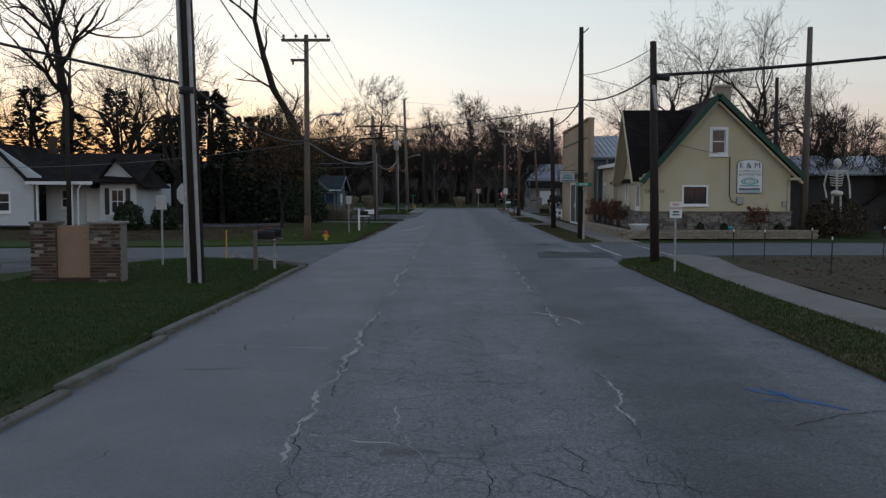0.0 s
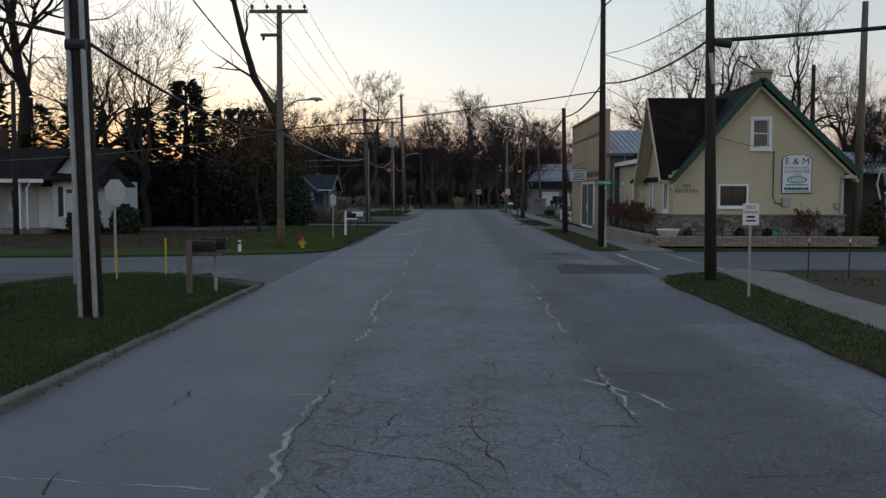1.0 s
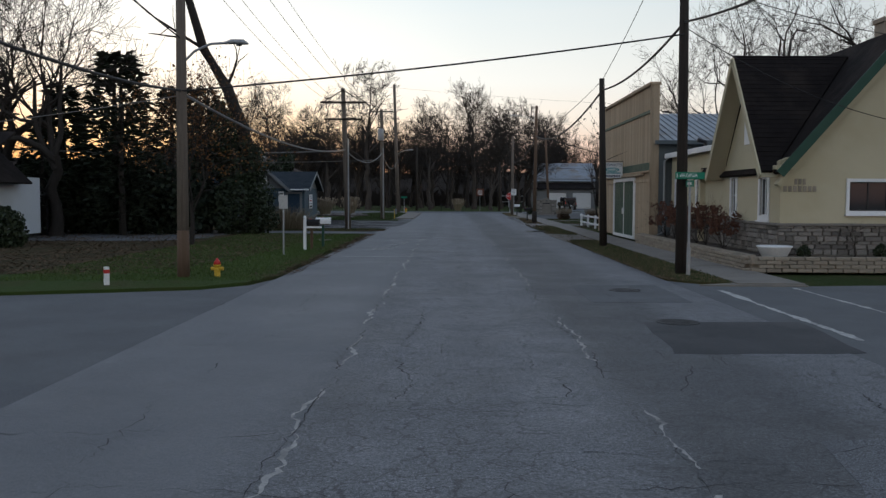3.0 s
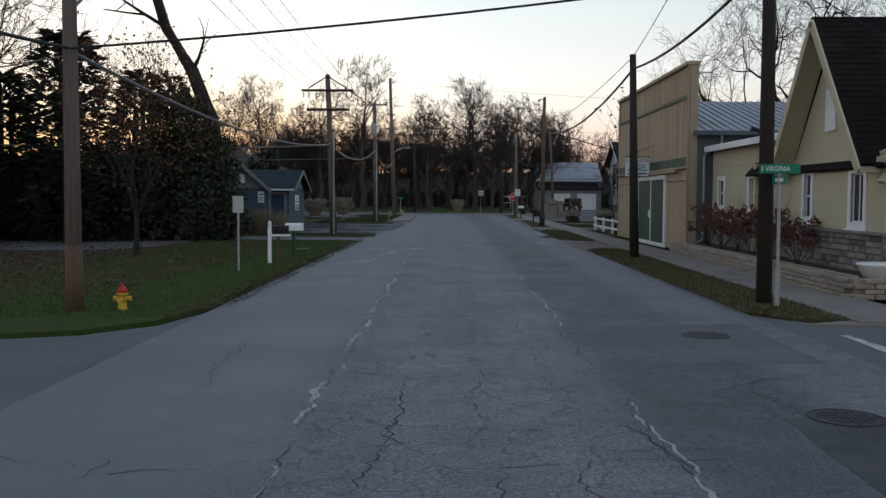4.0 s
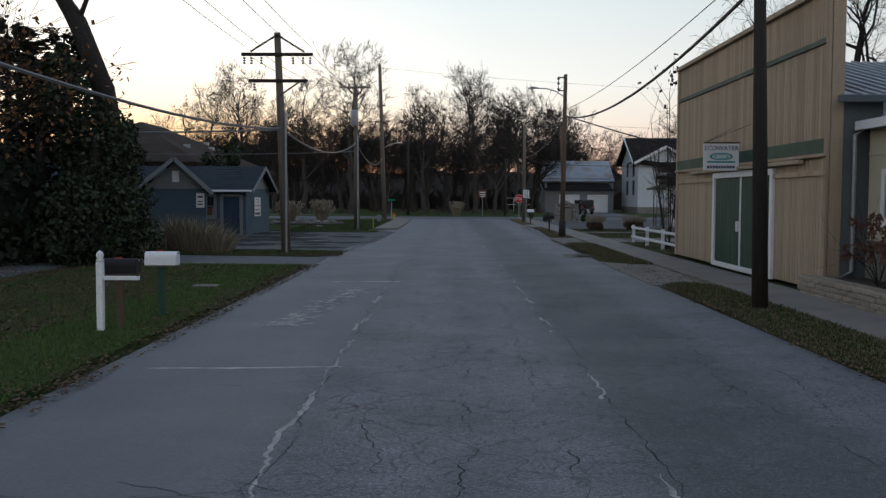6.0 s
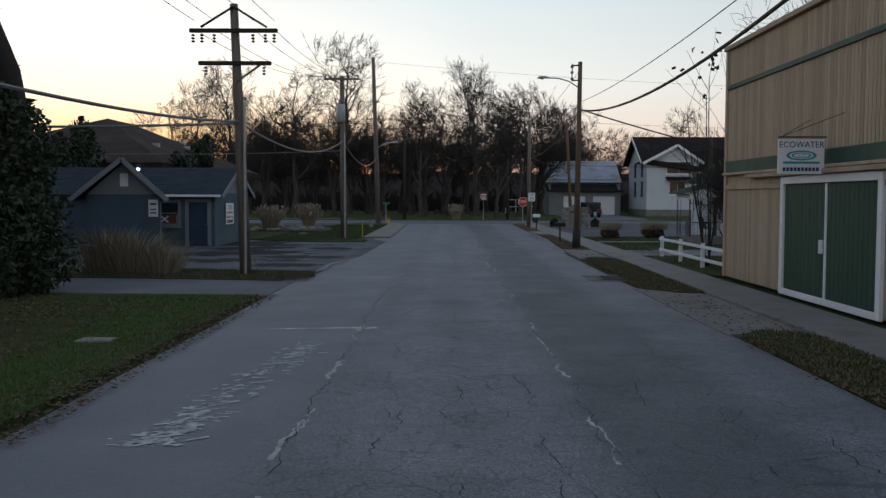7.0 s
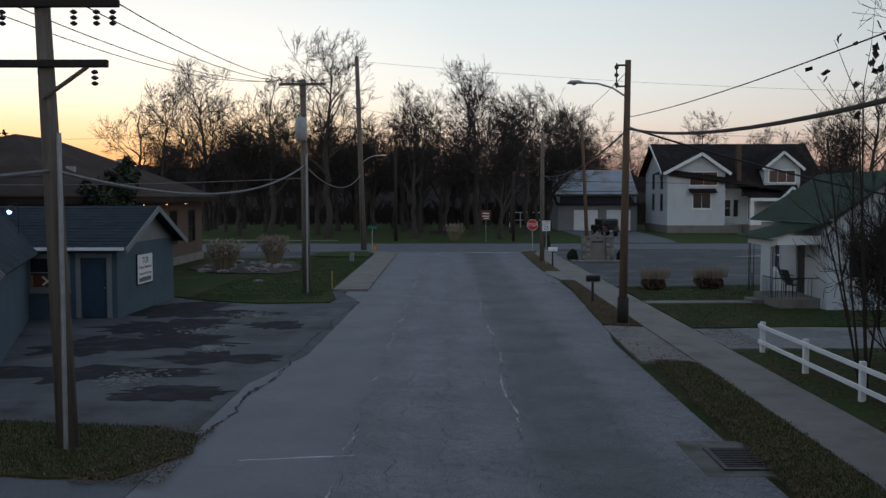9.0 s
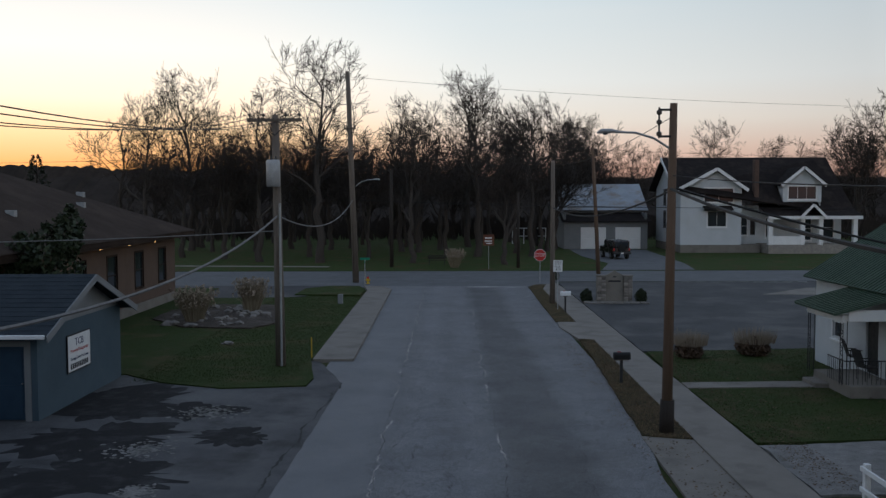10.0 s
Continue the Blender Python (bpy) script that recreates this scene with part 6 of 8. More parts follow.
wpart("porch_door", M().box(-19.9, -19.0, 54.66, 54.7, 0.35, 2.4), WHITEPAINT, wh)
wpart("bay_wall", wall("x", -18.7, -16.6, 53.6, 53.8, 0.3, 2.7, [(-18.05, -17.35, 1.0, 2.3)]), WHITESIDING, wh)
window(wh, "x", -18.05, -17.35, 1.0, 2.3, 53.6, -1, WHITEPAINT, 0.08, (1, 1))
for x in (-18.4, -17.2):
    wpart("shutter", M().bbox(x, x + 0.24, 53.55, 53.6, 0.9, 2.4), DARKMETAL, wh)
wpart("bay_gable", M().prism([(-18.8, 2.7), (-16.5, 2.7), (-17.7, 4.0)], "y", 53.6, 53.8), WHITESIDING, wh)
wpart("east_wall", wall("y", 53.8, 60, -16.8, -16.6, 0.3, 2.7), WHITESIDING, wh)
for z in [0.45 + 0.16 * k for k in range(15)]:
    wpart("clapboard", M().box(wx0, -24.75, 52.975, 53.0, z, z + 0.145).box(-23.45, -22.2, 52.975, 53.0, z, z + 0.145), WHITESIDING, wh)
r_ = wpart("roof", slope((-22.4, 52.4, 2.75), (-16.2, 53.1, 2.75), (-16.2, 57.0, 4.5), (-25, 57.0, 4.5)), SHINGLE, wh, "dark shingle roof")
wpart("roof_slope", slope((-22.2, 52.6, 2.62), (-22.2, 60, 2.62), (-24.5, 60, 4.95), (-24.5, 52.6, 4.95)), SHINGLE, r_)
wpart("roof_slope", slope((-29, 52.6, 2.4), (-29, 60, 2.4), (-24.5, 60, 4.95), (-24.5, 52.6, 4.95)), SHINGLE, r_)
wpart("roof_slope", slope((-16.0, 53.2, 2.45), (-16.0, 58, 2.45), (-17.7, 58, 4.1), (-17.7, 53.2, 4.1)), SHINGLE, r_)
wpart("roof_slope", slope((-19.1, 53.2, 2.45), (-19.1, 58, 2.45), (-17.7, 58, 4.1), (-17.7, 53.2, 4.1)), SHINGLE, r_)
wpart("fascia", beam((-22.4, 52.4, 2.68), (-18.8, 52.8, 2.68), 0.05, 0.18), WHITEPAINT, wh)
for x, y in ((-21.9, 52.8), (-20.0, 52.9)):
    wpart("porch_post", M().bbox(x - 0.06, x + 0.06, y - 0.06, y + 0.06, 0.3, 2.65), WHITEPAINT, wh)
wpart("downpipe", M().tube([(-19.4, 52.7, 2.6), (-19.6, 52.75, 2.3), (-19.6, 52.75, 0.3)], 0.05, 6), WHITEPAINT, wh)
wpart("porch_floor", M().box(-22.2, -18.7, 52.6, 54.6, 0.0, 0.3), CONCRETE, wh)
wpart("chimney", M().bbox(-23.3, -22.9, 57.5, 57.9, 4.2, 5.6), BRICK, wh)

# --- green roofed house with the porch ---
gh = thing("green_roof_house", 18, 95, 0, "white house with a green ribbed metal roof and porch", "house")
GX = 15.5
wpart("west_wall", wall("y", 92.6, 98.4, GX, GX + 0.2, 0.0, 3.1, [(93.5, 94.4, 0.4, 2.4), (96.2, 97.0, 1.2, 2.3)]), WHITESIDING, gh)
window(gh, "y", 96.2, 97.0, 1.2, 2.3, GX, -1, WHITEPAINT, 0.08)
wpart("door", M().box(GX + 0.08, GX + 0.12, 93.5, 94.4, 0.4, 2.4), DARKMETAL, gh)
wpart("south_wall", wall("x", GX, 21, 91.4, 91.6, 0.0, 3.1, [(16.3, 17.1, 1.2, 2.6)]), WHITESIDING, gh)
window(gh, "x", 16.3, 17.1, 1.2, 2.6, 91.4, -1, WHITEPAINT, 0.08)
wpart("side_wall", wall("y", 91.6, 92.6, GX, GX + 0.2, 0.0, 3.1), WHITESIDING, gh)
wpart("north_wall", wall("x", GX, 21, 98.4, 98.6, 0.0, 3.1), WHITESIDING, gh)
wpart("porch_slab", M().bbox(13.95, GX, 91.9, 94.8, 0.0, 0.42, 0.02), CONCRETE, gh)
wpart("step", M().bbox(13.5, 13.95, 93.5, 94.6, 0.0, 0.2, 0.02), CONCRETE, gh)
g_ = wpart("roof", slope((13.35, 91.75, 2.66), (13.35, 95.0, 2.66), (GX + 0.3, 95.0, 3.3), (GX + 0.3, 91.75, 3.3), 0.06), GREENROOF, gh, "green ribbed metal porch roof")
for k in range(14):
    y = 91.8 + k * 0.245
    wpart("rib", beam((13.35, y, 2.68), (GX + 0.3, y, 3.32), 0.03, 0.035), GREENROOF, g_)
g2 = wpart("roof_slope", slope((15.1, 91.0, 3.22), (15.1, 98.9, 3.22), (18.1, 98.9, 5.15), (18.1, 91.0, 5.15), 0.06), GREENROOF, gh)
wpart("roof_slope", slope((21.3, 91.0, 3.1), (21.3, 98.9, 3.1), (18.1, 98.9, 5.15), (18.1, 91.0, 5.15), 0.06), GREENROOF, gh)
for k in range(33):
    y = 91.1 + k * 0.24
    wpart("rib", beam((15.1, y, 3.24), (18.1, y, 5.17), 0.03, 0.035), GREENROOF, g2)
wpart("gable", M().prism([(GX, 3.1), (21, 3.1), (18.1, 5.0)], "y", 91.4, 91.6), WHITESIDING, gh)
wpart("porch_beam", M().bbox(13.7, 13.85, 92.0, 94.8, 2.35, 2.6).bbox(13.85, GX, 91.9, 92.02, 2.4, 2.75), WHITEPAINT, gh)
for y in (92.15, 94.7):
    pc = wpart("porch_column", M().tube([(13.75, y - 0.09, 0.42), (13.75, y - 0.09, 2.4)], 0.014, 5).tube([(13.75, y + 0.09, 0.42), (13.75, y + 0.09, 2.4)], 0.014, 5).tube([(13.92, y, 0.42), (13.92, y, 2.4)], 0.014, 5), DARKMETAL, gh, "black wrought iron porch column")
    wpart("scroll", M().tube([(13.75, y - 0.09 + 0.18 * (k % 2), 0.5 + k * 0.13) for k in range(15)], 0.010, 4), DARKMETAL, pc)
ra = wpart("railing", M().tube([(13.85, 92.2, 1.15), (13.85, 93.4, 1.15)], 0.02, 5), DARKMETAL, gh, "black iron railing")
wpart("rail", M().tube([(13.85, 94.45, 1.15), (13.85, 94.7, 1.15)], 0.02, 5), DARKMETAL, ra)
wpart("rail", M().tube([(13.85, 92.15, 1.15), (GX, 92.15, 1.15)], 0.02, 5), DARKMETAL, ra)
for k in range(9):
    wpart("baluster", M().tube([(13.85, 92.25 + k * 0.14, 0.42), (13.85, 92.25 + k * 0.14, 1.15)], 0.009, 4), DARKMETAL, ra)
for k in range(2):
    wpart("baluster", M().tube([(13.85, 94.5 + k * 0.14, 0.42), (13.85, 94.65 + k * 0.14, 1.15)], 0.009, 4), DARKMETAL, ra)
for k in range(10):
    wpart("baluster", M().tube([(14.0 + k * 0.14, 92.15, 0.42), (14.0 + k * 0.14, 92.15, 1.15)], 0.009, 4), DARKMETAL, ra)
wpart("chimney", M().bbox(18.9, 19.4, 94, 94.5, 4.3, 5.7), BLOCK, gh)

# --- big white house across the cross road ---
bh = thing("big_white_house", 35, 172, 0, "large white two storey farmhouse with dark gabled roof and porch", "house")
wpart("west_block", M().box(26.8, 36.22, 166.0, 178, 0, 0.9), CONCRETE, bh)
wpart("south_wall", wall("x", 26.8, 33.99, 166.0, 166.25, 0.9, 7.2, [(30.0, 32.2, 2.9, 4.6), (29.6, 33.0, 5.6, 7.1)]), WHITESIDING, bh)
window(bh, "x", 30.0, 32.2, 2.9, 4.6, 166.0, -1, WHITEPAINT, 0.12, (1, 0))
window(bh, "x", 29.6, 33.0, 5.6, 7.1, 166.0, -1, WHITEPAINT, 0.12, (1, 0))
wpart("awning", slope((29.4, 165.1, 4.75), (32.8, 165.1, 4.75), (32.8, 166.0, 5.2), (29.4, 166.0, 5.2)), SHINGLE, bh)
wpart("south_gable", M().prism([(26.8, 7.2), (33.99, 7.2), (30.9, 9.0)], "y", 166.0, 166.25), WHITESIDING, bh)
wpart("west_wall", wall("y", 166.25, 178, 26.8, 27.05, 0.9, 7.2, [(168.5, 169.4, 2.8, 4.4), (173, 173.9, 2.8, 4.4), (168.5, 169.4, 5.4, 6.9), (173, 173.9, 5.4, 6.9)]), WHITESIDING, bh)
for y in (168.5, 173):
    window(bh, "y", y, y + 0.9, 2.8, 4.4, 26.8, -1, DARKMETAL, 0.2)
    window(bh, "y", y, y + 0.9, 5.4, 6.9, 26.8, -1, DARKMETAL, 0.2)
wpart("west_gable", M().prism([(166.25, 7.2), (178, 7.2), (172, 10.6)], "x", 26.8, 27.05), WHITESIDING, bh)
wpart("link_wall", wall("x", 33.99, 36.72, 168.0, 168.25, 0.9, 5.2, [(34.61, 35.36, 1.9, 3.9), (35.73, 36.35, 1.9, 3.9)]), WHITESIDING, bh)
window(bh, "x", 34.61, 35.36, 1.9, 3.9, 168.0, -1, WHITEPAINT, 0.1)
wpart("east_wall_front", wall("x", 36.72, 46.64, 168.0, 168.25, 0.9, 4.3, [(37.59, 38.46, 1.6, 3.8), (42.05, 43.04, 1.3, 3.9), (44.47, 45.71, 1.6, 3.8)]), WHITESIDING, bh)
for q in ((37.59, 38.46, 1.6, 3.8), (42.05, 43.04, 1.3, 3.9), (44.47, 45.71, 1.6, 3.8)):
    window(bh, "x", *q, 168.0, -1, WHITEPAINT, 0.1)
rr = wpart("roof", slope((25.9, 165.4, 7.0), (47.26, 165.4, 4.2), (46.33, 172, 10.7), (25.9, 172, 10.7), 0.15), SHINGLE, bh, "black shingle roof")
wpart("roof_slope", slope((25.9, 178.6, 7.0), (47.26, 178.6, 6.0), (46.33, 172, 10.7), (25.9, 172, 10.7), 0.15), SHINGLE, rr)
wpart("roof_slope", slope((26.2, 165.4, 7.0), (26.2, 171, 7.0), (30.9, 171, 9.3), (30.9, 165.4, 9.3), 0.12), SHINGLE, rr)
wpart("roof_slope", slope((34.49, 165.4, 7.0), (34.49, 171, 7.0), (30.9, 171, 9.3), (30.9, 165.4, 9.3), 0.12), SHINGLE, rr)
for p, q in (((30.9, 165.35, 9.2), (26.1, 165.35, 6.85)), ((30.9, 165.35, 9.2), (34.55, 165.35, 6.85)), ((25.85, 172, 10.6), (25.85, 165.4, 6.9))):
    wpart("rake_board", beam(p, q, 0.08, 0.35), WHITEPAINT, bh)
dm = wpart("dormer", wall("x", 38.7, 43.17, 165.6, 165.85, 5.6, 7.6, [(39.32, 42.55, 5.9, 7.3)]), WHITESIDING, bh, "white dormer with a wide window")
window(bh, "x", 39.32, 42.55, 5.9, 7.3, 165.6, -1, WHITEPAINT, 0.12, (2, 0))
wpart("dormer_gable", M().prism([(38.7, 7.6), (43.17, 7.6), (40.94, 9.2)], "y", 165.6, 165.85), WHITESIDING, dm)
for x in (38.7, 43.04):
    wpart("dormer_side", M().box(x, x + 0.13, 165.85, 169, 5.2, 7.6), WHITESIDING, dm)
for x in (38.33, 43.54):
    wpart("dormer_roof", slope((x, 165.1, 7.45), (x, 171, 7.45), (40.94, 171, 9.45), (40.94, 165.1, 9.45), 0.12), SHINGLE, dm)
    wpart("dormer_rake", beam((40.94, 165.05, 9.35), (x, 165.05, 7.35), 0.08, 0.3), WHITEPAINT, dm)
wpart("porch_roof", slope((36.47, 163.9, 4.1), (47.26, 163.9, 4.1), (47.26, 167.8, 5.4), (36.47, 167.8, 5.4), 0.15), SHINGLE, bh)
wpart("porch_fascia", M().box(36.41, 47.26, 163.8, 163.92, 3.75, 4.1), WHITEPAINT, bh)
for x in (36.72, 40.44, 42.55, 46.52):
    wpart("porch_column", M().bbox(x - 0.25, x + 0.25, 164.0, 164.5, 0.9, 3.8, 0.03), WHITEPAINT, bh)
for x in (39.94, 43.04):
    wpart("porch_gable_slope", slope((x, 163.6, 3.95), (x, 167, 3.95), (41.49, 167, 5.4), (41.49, 163.6, 5.4), 0.12), SHINGLE, bh)
    wpart("porch_gable_rake", beam((41.49, 163.55, 5.3), (x, 163.55, 3.85), 0.08, 0.28), WHITEPAINT, bh)
wpart("porch_base", M().box(36.47, 47.01, 164.0, 168, 0, 1.0), STONE, bh, "stone porch base")
wpart("porch_rail", M().bbox(36.72, 40.44, 164.05, 164.15, 1.0, 1.9), WHITEPAINT, bh)
wpart("chimney", M().bbox(35.42, 35.91, 165.8, 166.6, 5.5, 10.2), BRICK, bh, "brown brick chimney")

bh.matrix_basis = pose(27.1 + 8.2 * 0.93, 172, 0) @ Matrix.Diagonal((0.93, 1, 1, 1))

# --- barn with garage doors ---
barn = thing("barn", 20.5, 178, 0, "grey barn with rusty metal roof and two white garage doors", "barn")
wpart("wall", wall("x", 15.3, 25.2, 174.0, 174.25, 0, 3.4, [(17.3, 20.3, 0, 2.6), (21.4, 24.4, 0, 2.6)]), GREYGABLE, barn)
for x in (17.3, 21.4):
    d_ = wpart("garage_door", M().box(x, x + 3.0, 174.06, 174.12, 0.02, 2.6), WHITEPAINT, barn, "white panelled garage door")
    for k in range(4):
        wpart("panel", M().bbox(x + 0.06, x + 2.94, 174.03, 174.06, 0.08 + k * 0.64, 0.64 + k * 0.64), WHITEPAINT, d_)
wpart("side_wall", wall("y", 174.25, 186, 15.3, 15.55, 0, 4.3), GREYGABLE, barn)
wpart("east_wall", wall("y", 174.25, 186, 24.95, 25.2, 0, 4.3), GREYGABLE, barn)
wpart("upper_wall", wall("x", 15.3, 25.2, 177.0, 177.2, 3.0, 5.0), GREYGABLE, barn)
wpart("lean_to_roof", slope((15.0, 173.5, 3.3), (25.6, 173.5, 3.3), (25.6, 177, 4.3), (15.0, 177, 4.3)), SHINGLE, barn)
wpart("metal_roof", slope((14.8, 176.5, 4.6), (25.8, 176.5, 4.6), (25.8, 182, 7.8), (14.8, 182, 7.8)), GALVROOF, barn, "rust streaked metal roof")
wpart("roof_slope", slope((14.8, 187.5, 4.6), (25.8, 187.5, 4.6), (25.8, 182, 7.8), (14.8, 182, 7.8)), GALVROOF, barn)

# ---- trees, woods, distance ----
woods = [bare_tree(h, s, depth=d, thin=0.036, kids=(3, 4), spread=(20, 56), up=0.06, fork=f, wig=0.2, ratio=(0.52, 0.76), r=0.0185 * h, label="bare woodland tree against the dusk sky", group="woodland trees", leader=ld, mat_=WOODBARK, twig_=WOODTWIG)
         for h, s, d, f, ld in ((17, 1, 6, 0.26, 11), (15, 2, 6, 0.24, 0), (19, 3, 6, 0.30, 12), (14, 4, 6, 0.22, 0), (16, 5, 6, 0.28, 0))]
spots = []
rw = random.Random(21)
for k in range(60):
    x = rw.uniform(-40, 22)
    spots.append((x, rw.uniform(166, 216) + abs(min(0, x + 12)) * 0.25, rw.uniform(0.72, 1.02)))
for x, y, s in ((-16.5, 153, 0.95), (-21, 157, 0.98), (-10.6, 152, 1.0), (-12.8, 160, 1.0), (-26, 160, 0.92), (-1.8, 151, 0.78), (6.9, 149, 0.82), (4.6, 160, 0.9), (-6.5, 158, 0.85), (1.5, 161, 0.82), (10.2, 160, 0.9), (13, 170, 0.85), (-31, 164, 0.85), (56, 188, 1.2), (52, 196, 1.05), (60, 186, 1.2), (48, 200, 0.95), (40, 198, 0.8), (33, 197, 0.8), (28, 196, 0.75), (64, 182, 1.15)):
    spots.append((x, y, s))
for k in range(34):
    spots.append((rw.uniform(22, 120), rw.uniform(196, 232), rw.uniform(0.62, 0.82)))
for k in range(26):
    spots.append((rw.uniform(-110, -40), rw.uniform(176, 215), rw.uniform(0.25, 0.45)))
for i, (x, y, s) in enumerate(spots):
    src = woods[i % 5]
    m = pose(x, y, 0.0, 0, 0, rw.uniform(0, 360)) @ Matrix.Diagonal((s, s, s, 1))
    if i < 5:
        src.matrix_basis = m
    else:
        t = copy_thing(src, Matrix.Identity(4))
        t.matrix_basis = m
under = M()
for k in range(4200):
    x = rw.uniform(-85, 75)
    y = rw.uniform(196, 222)
    h = rw.uniform(1.5, 5.0) * rw.uniform(0.5, 1)
    a, l = rw.uniform(0, math.tau), rw.uniform(0.1, 0.35) * h
    w = rw.uniform(0.015, 0.05)
    under.add([(x - w, y, 0), (x + w, y, 0), (x + math.cos(a) * l + 0.01, y + math.sin(a) * l, h), (x + math.cos(a) * l * 0.4, y, h * 0.5), (x + math.cos(a + 2) * h * 0.35, y, h * 0.85)], [(0, 1, 2), (3, 0, 4)])
solid("undergrowth", under, TWIG, "tangled leafless undergrowth below the trees", "undergrowth", "stuff")


def ridge(name, y, x0, x1, base, amp, seed, material, label):
    m, n = M(), 700
    for i in range(n + 1):
        x = x0 + (x1 - x0) * i / n
        z = base * (0.8 + 0.35 / (1 + math.exp((x + y * 0.16) / (y * 0.04)))) * (1 + 0.3 * noise.noise(Vector((x * 0.004, seed, 0)))) + amp * (noise.noise(Vector((x * 0.05, seed, 1))) + 0.6 * noise.noise(Vector((x * 0.22, seed, 2))) + 0.8 * noise.noise(Vector((x * 0.9, seed, 3))))
        m.v += [(x, y, -3), (x, y + 30, max(1, z))]
    m.f = [(2 * i, 2 * i + 2, 2 * i + 3, 2 * i + 1) for i in range(n)]
    return solid(name, m, material, label, "hill", "structure")


ridge("backdrop_wood", 226, -260, 260, 9.5, 1.3, 3.0, HILL, "dark far edge of the wood")
ridge("backdrop_hill", 620, -900, 900, 23, 2.2, 9.0, HILL, "dark wooded ridge on the skyline")
ridge("backdrop_hill_far", 1200, -1500, 1500, 32, 2.5, 5.0, HILL, "far wooded ridge on the skyline")

# dark evergreens on the west side
ced = [cedar(9.2, 2.5, 1, 1050), cedar(7.8, 2.2, 2, 900), cedar(10.2, 2.3, 3, 1100)]
cs = [(-15.5, 66, 1.0), (-19, 68, 1.0), (-22.5, 67, 0.95), (-12.8, 68.5, 0.85), (-26.5, 69, 1.05), (-30, 70, 1.0), (-17.2, 72, 1.1), (-21, 73, 1.05), (-14.2, 63.4, 0.62), (-11.2, 67.2, 0.72), (-24.5, 64, 0.75), (-34, 70, 1.1),
      (-18.0, 63.5, 0.6), (-28, 64, 0.7), (-12.4, 72, 0.8), (-38, 66, 1.0), (-10.6, 70.6, 0.66), (-21.5, 62.8, 0.55), (-15.2, 74.5, 0.9)]
for i, (x, y, s) in enumerate(cs):
    m = pose(x, y, 0, 0, 0, rw.uniform(0, 360)) @ Matrix.Diagonal((s * 1.4, s * 1.4, s, 1))
    if i < 3:
        ced[i].matrix_basis = m
    else:
        t = copy_thing(ced[i % 3], Matrix.Identity(4))
        t.matrix_basis = m
# dark thicket below the evergreens
th, core = M(), M()
rt = random.Random(77)
for k in range(26):
    x = -42 + k * 1.2 + rt.uniform(-0.3, 0.3)
    h = 4.0 + 0.5 * noise.noise(Vector((x * 0.4, 0, 0)))
    core.blob((x, 67.3 + rt.uniform(-0.4, 0.4), h * 0.42), 1.2, 0.3, 2, h * 0.34)
    shrub(th, x, 66.0 + rt.uniform(-0.8, 0.8), 0, 1.9, h, 900, rt, 0.13)
tk = thing("thicket", -26, 66, 0, "dense black-green evergreen thicket", "thicket")
tagged(wpart("inner_foliage", core, CEDAR, tk), kind="stuff")
tagged(wpart("foliage", th, CEDAR, tk), kind="stuff")
# ivy clad trunk that leans, broken at the top
rl = random.Random(5)
dead = thing("dead_tree", -9.0, 68.3, 0, "tall dead tree with a leaning broken trunk", "tree")
wd, tw = M(), M()
path = [Vector(p) for p in ((0, 0, -0.2), (-0.2, 0, 3), (-0.6, 0, 5.5), (-1.4, 0, 7.6), (-2.6, 0, 9.6), (-3.3, 0, 12), (-3.9, 0, 14.5), (-3.7, 0, 16.5), (-4.6, 0, 18.5))]
wd.tube(path, [0.45, 0.4, 0.36, 0.30, 0.24, 0.2, 0.16, 0.12, 0.05], 9, caps=True)
for i, (dx, dz, l) in enumerate(((0.9, 1.0, 1.6), (-1.0, 0.6, 2.4), (0.3, 1.0, 2.0), (-0.8, 1.0, 3.0), (0.9, 0.8, 2.2))):
    limb(wd, tw, path[3 + i], Vector((dx, rl.uniform(-0.4, 0.4), dz)).normalized(), l, 0.10, 1 if i < 3 else 3, rl, thin=0.012)
part("trunk", wd, BARK, dead, smooth=True)
part("twig_spray", tw, TWIG, dead)
ivy = thing("ivy_clad_evergreen", -9.2, 66.6, 0, "broad dark evergreen bush round a trunk", "bush")
part("foliage", shrub(shrub(shrub(M(), 0, 0, 0, 2.1, 3.2, 7500, rl, 0.07), -0.3, 1.2, 2.2, 1.5, 3.0, 4200, rl, 0.07), -1.2, 0.5, 4.2, 0.9, 2.6, 1500, rl, 0.09), EVERGREEN, ivy)
part("stem", M().tube([(0, 0, 0), (-0.2, 0.4, 4)], [0.2, 0.1], 7), BARK, ivy)
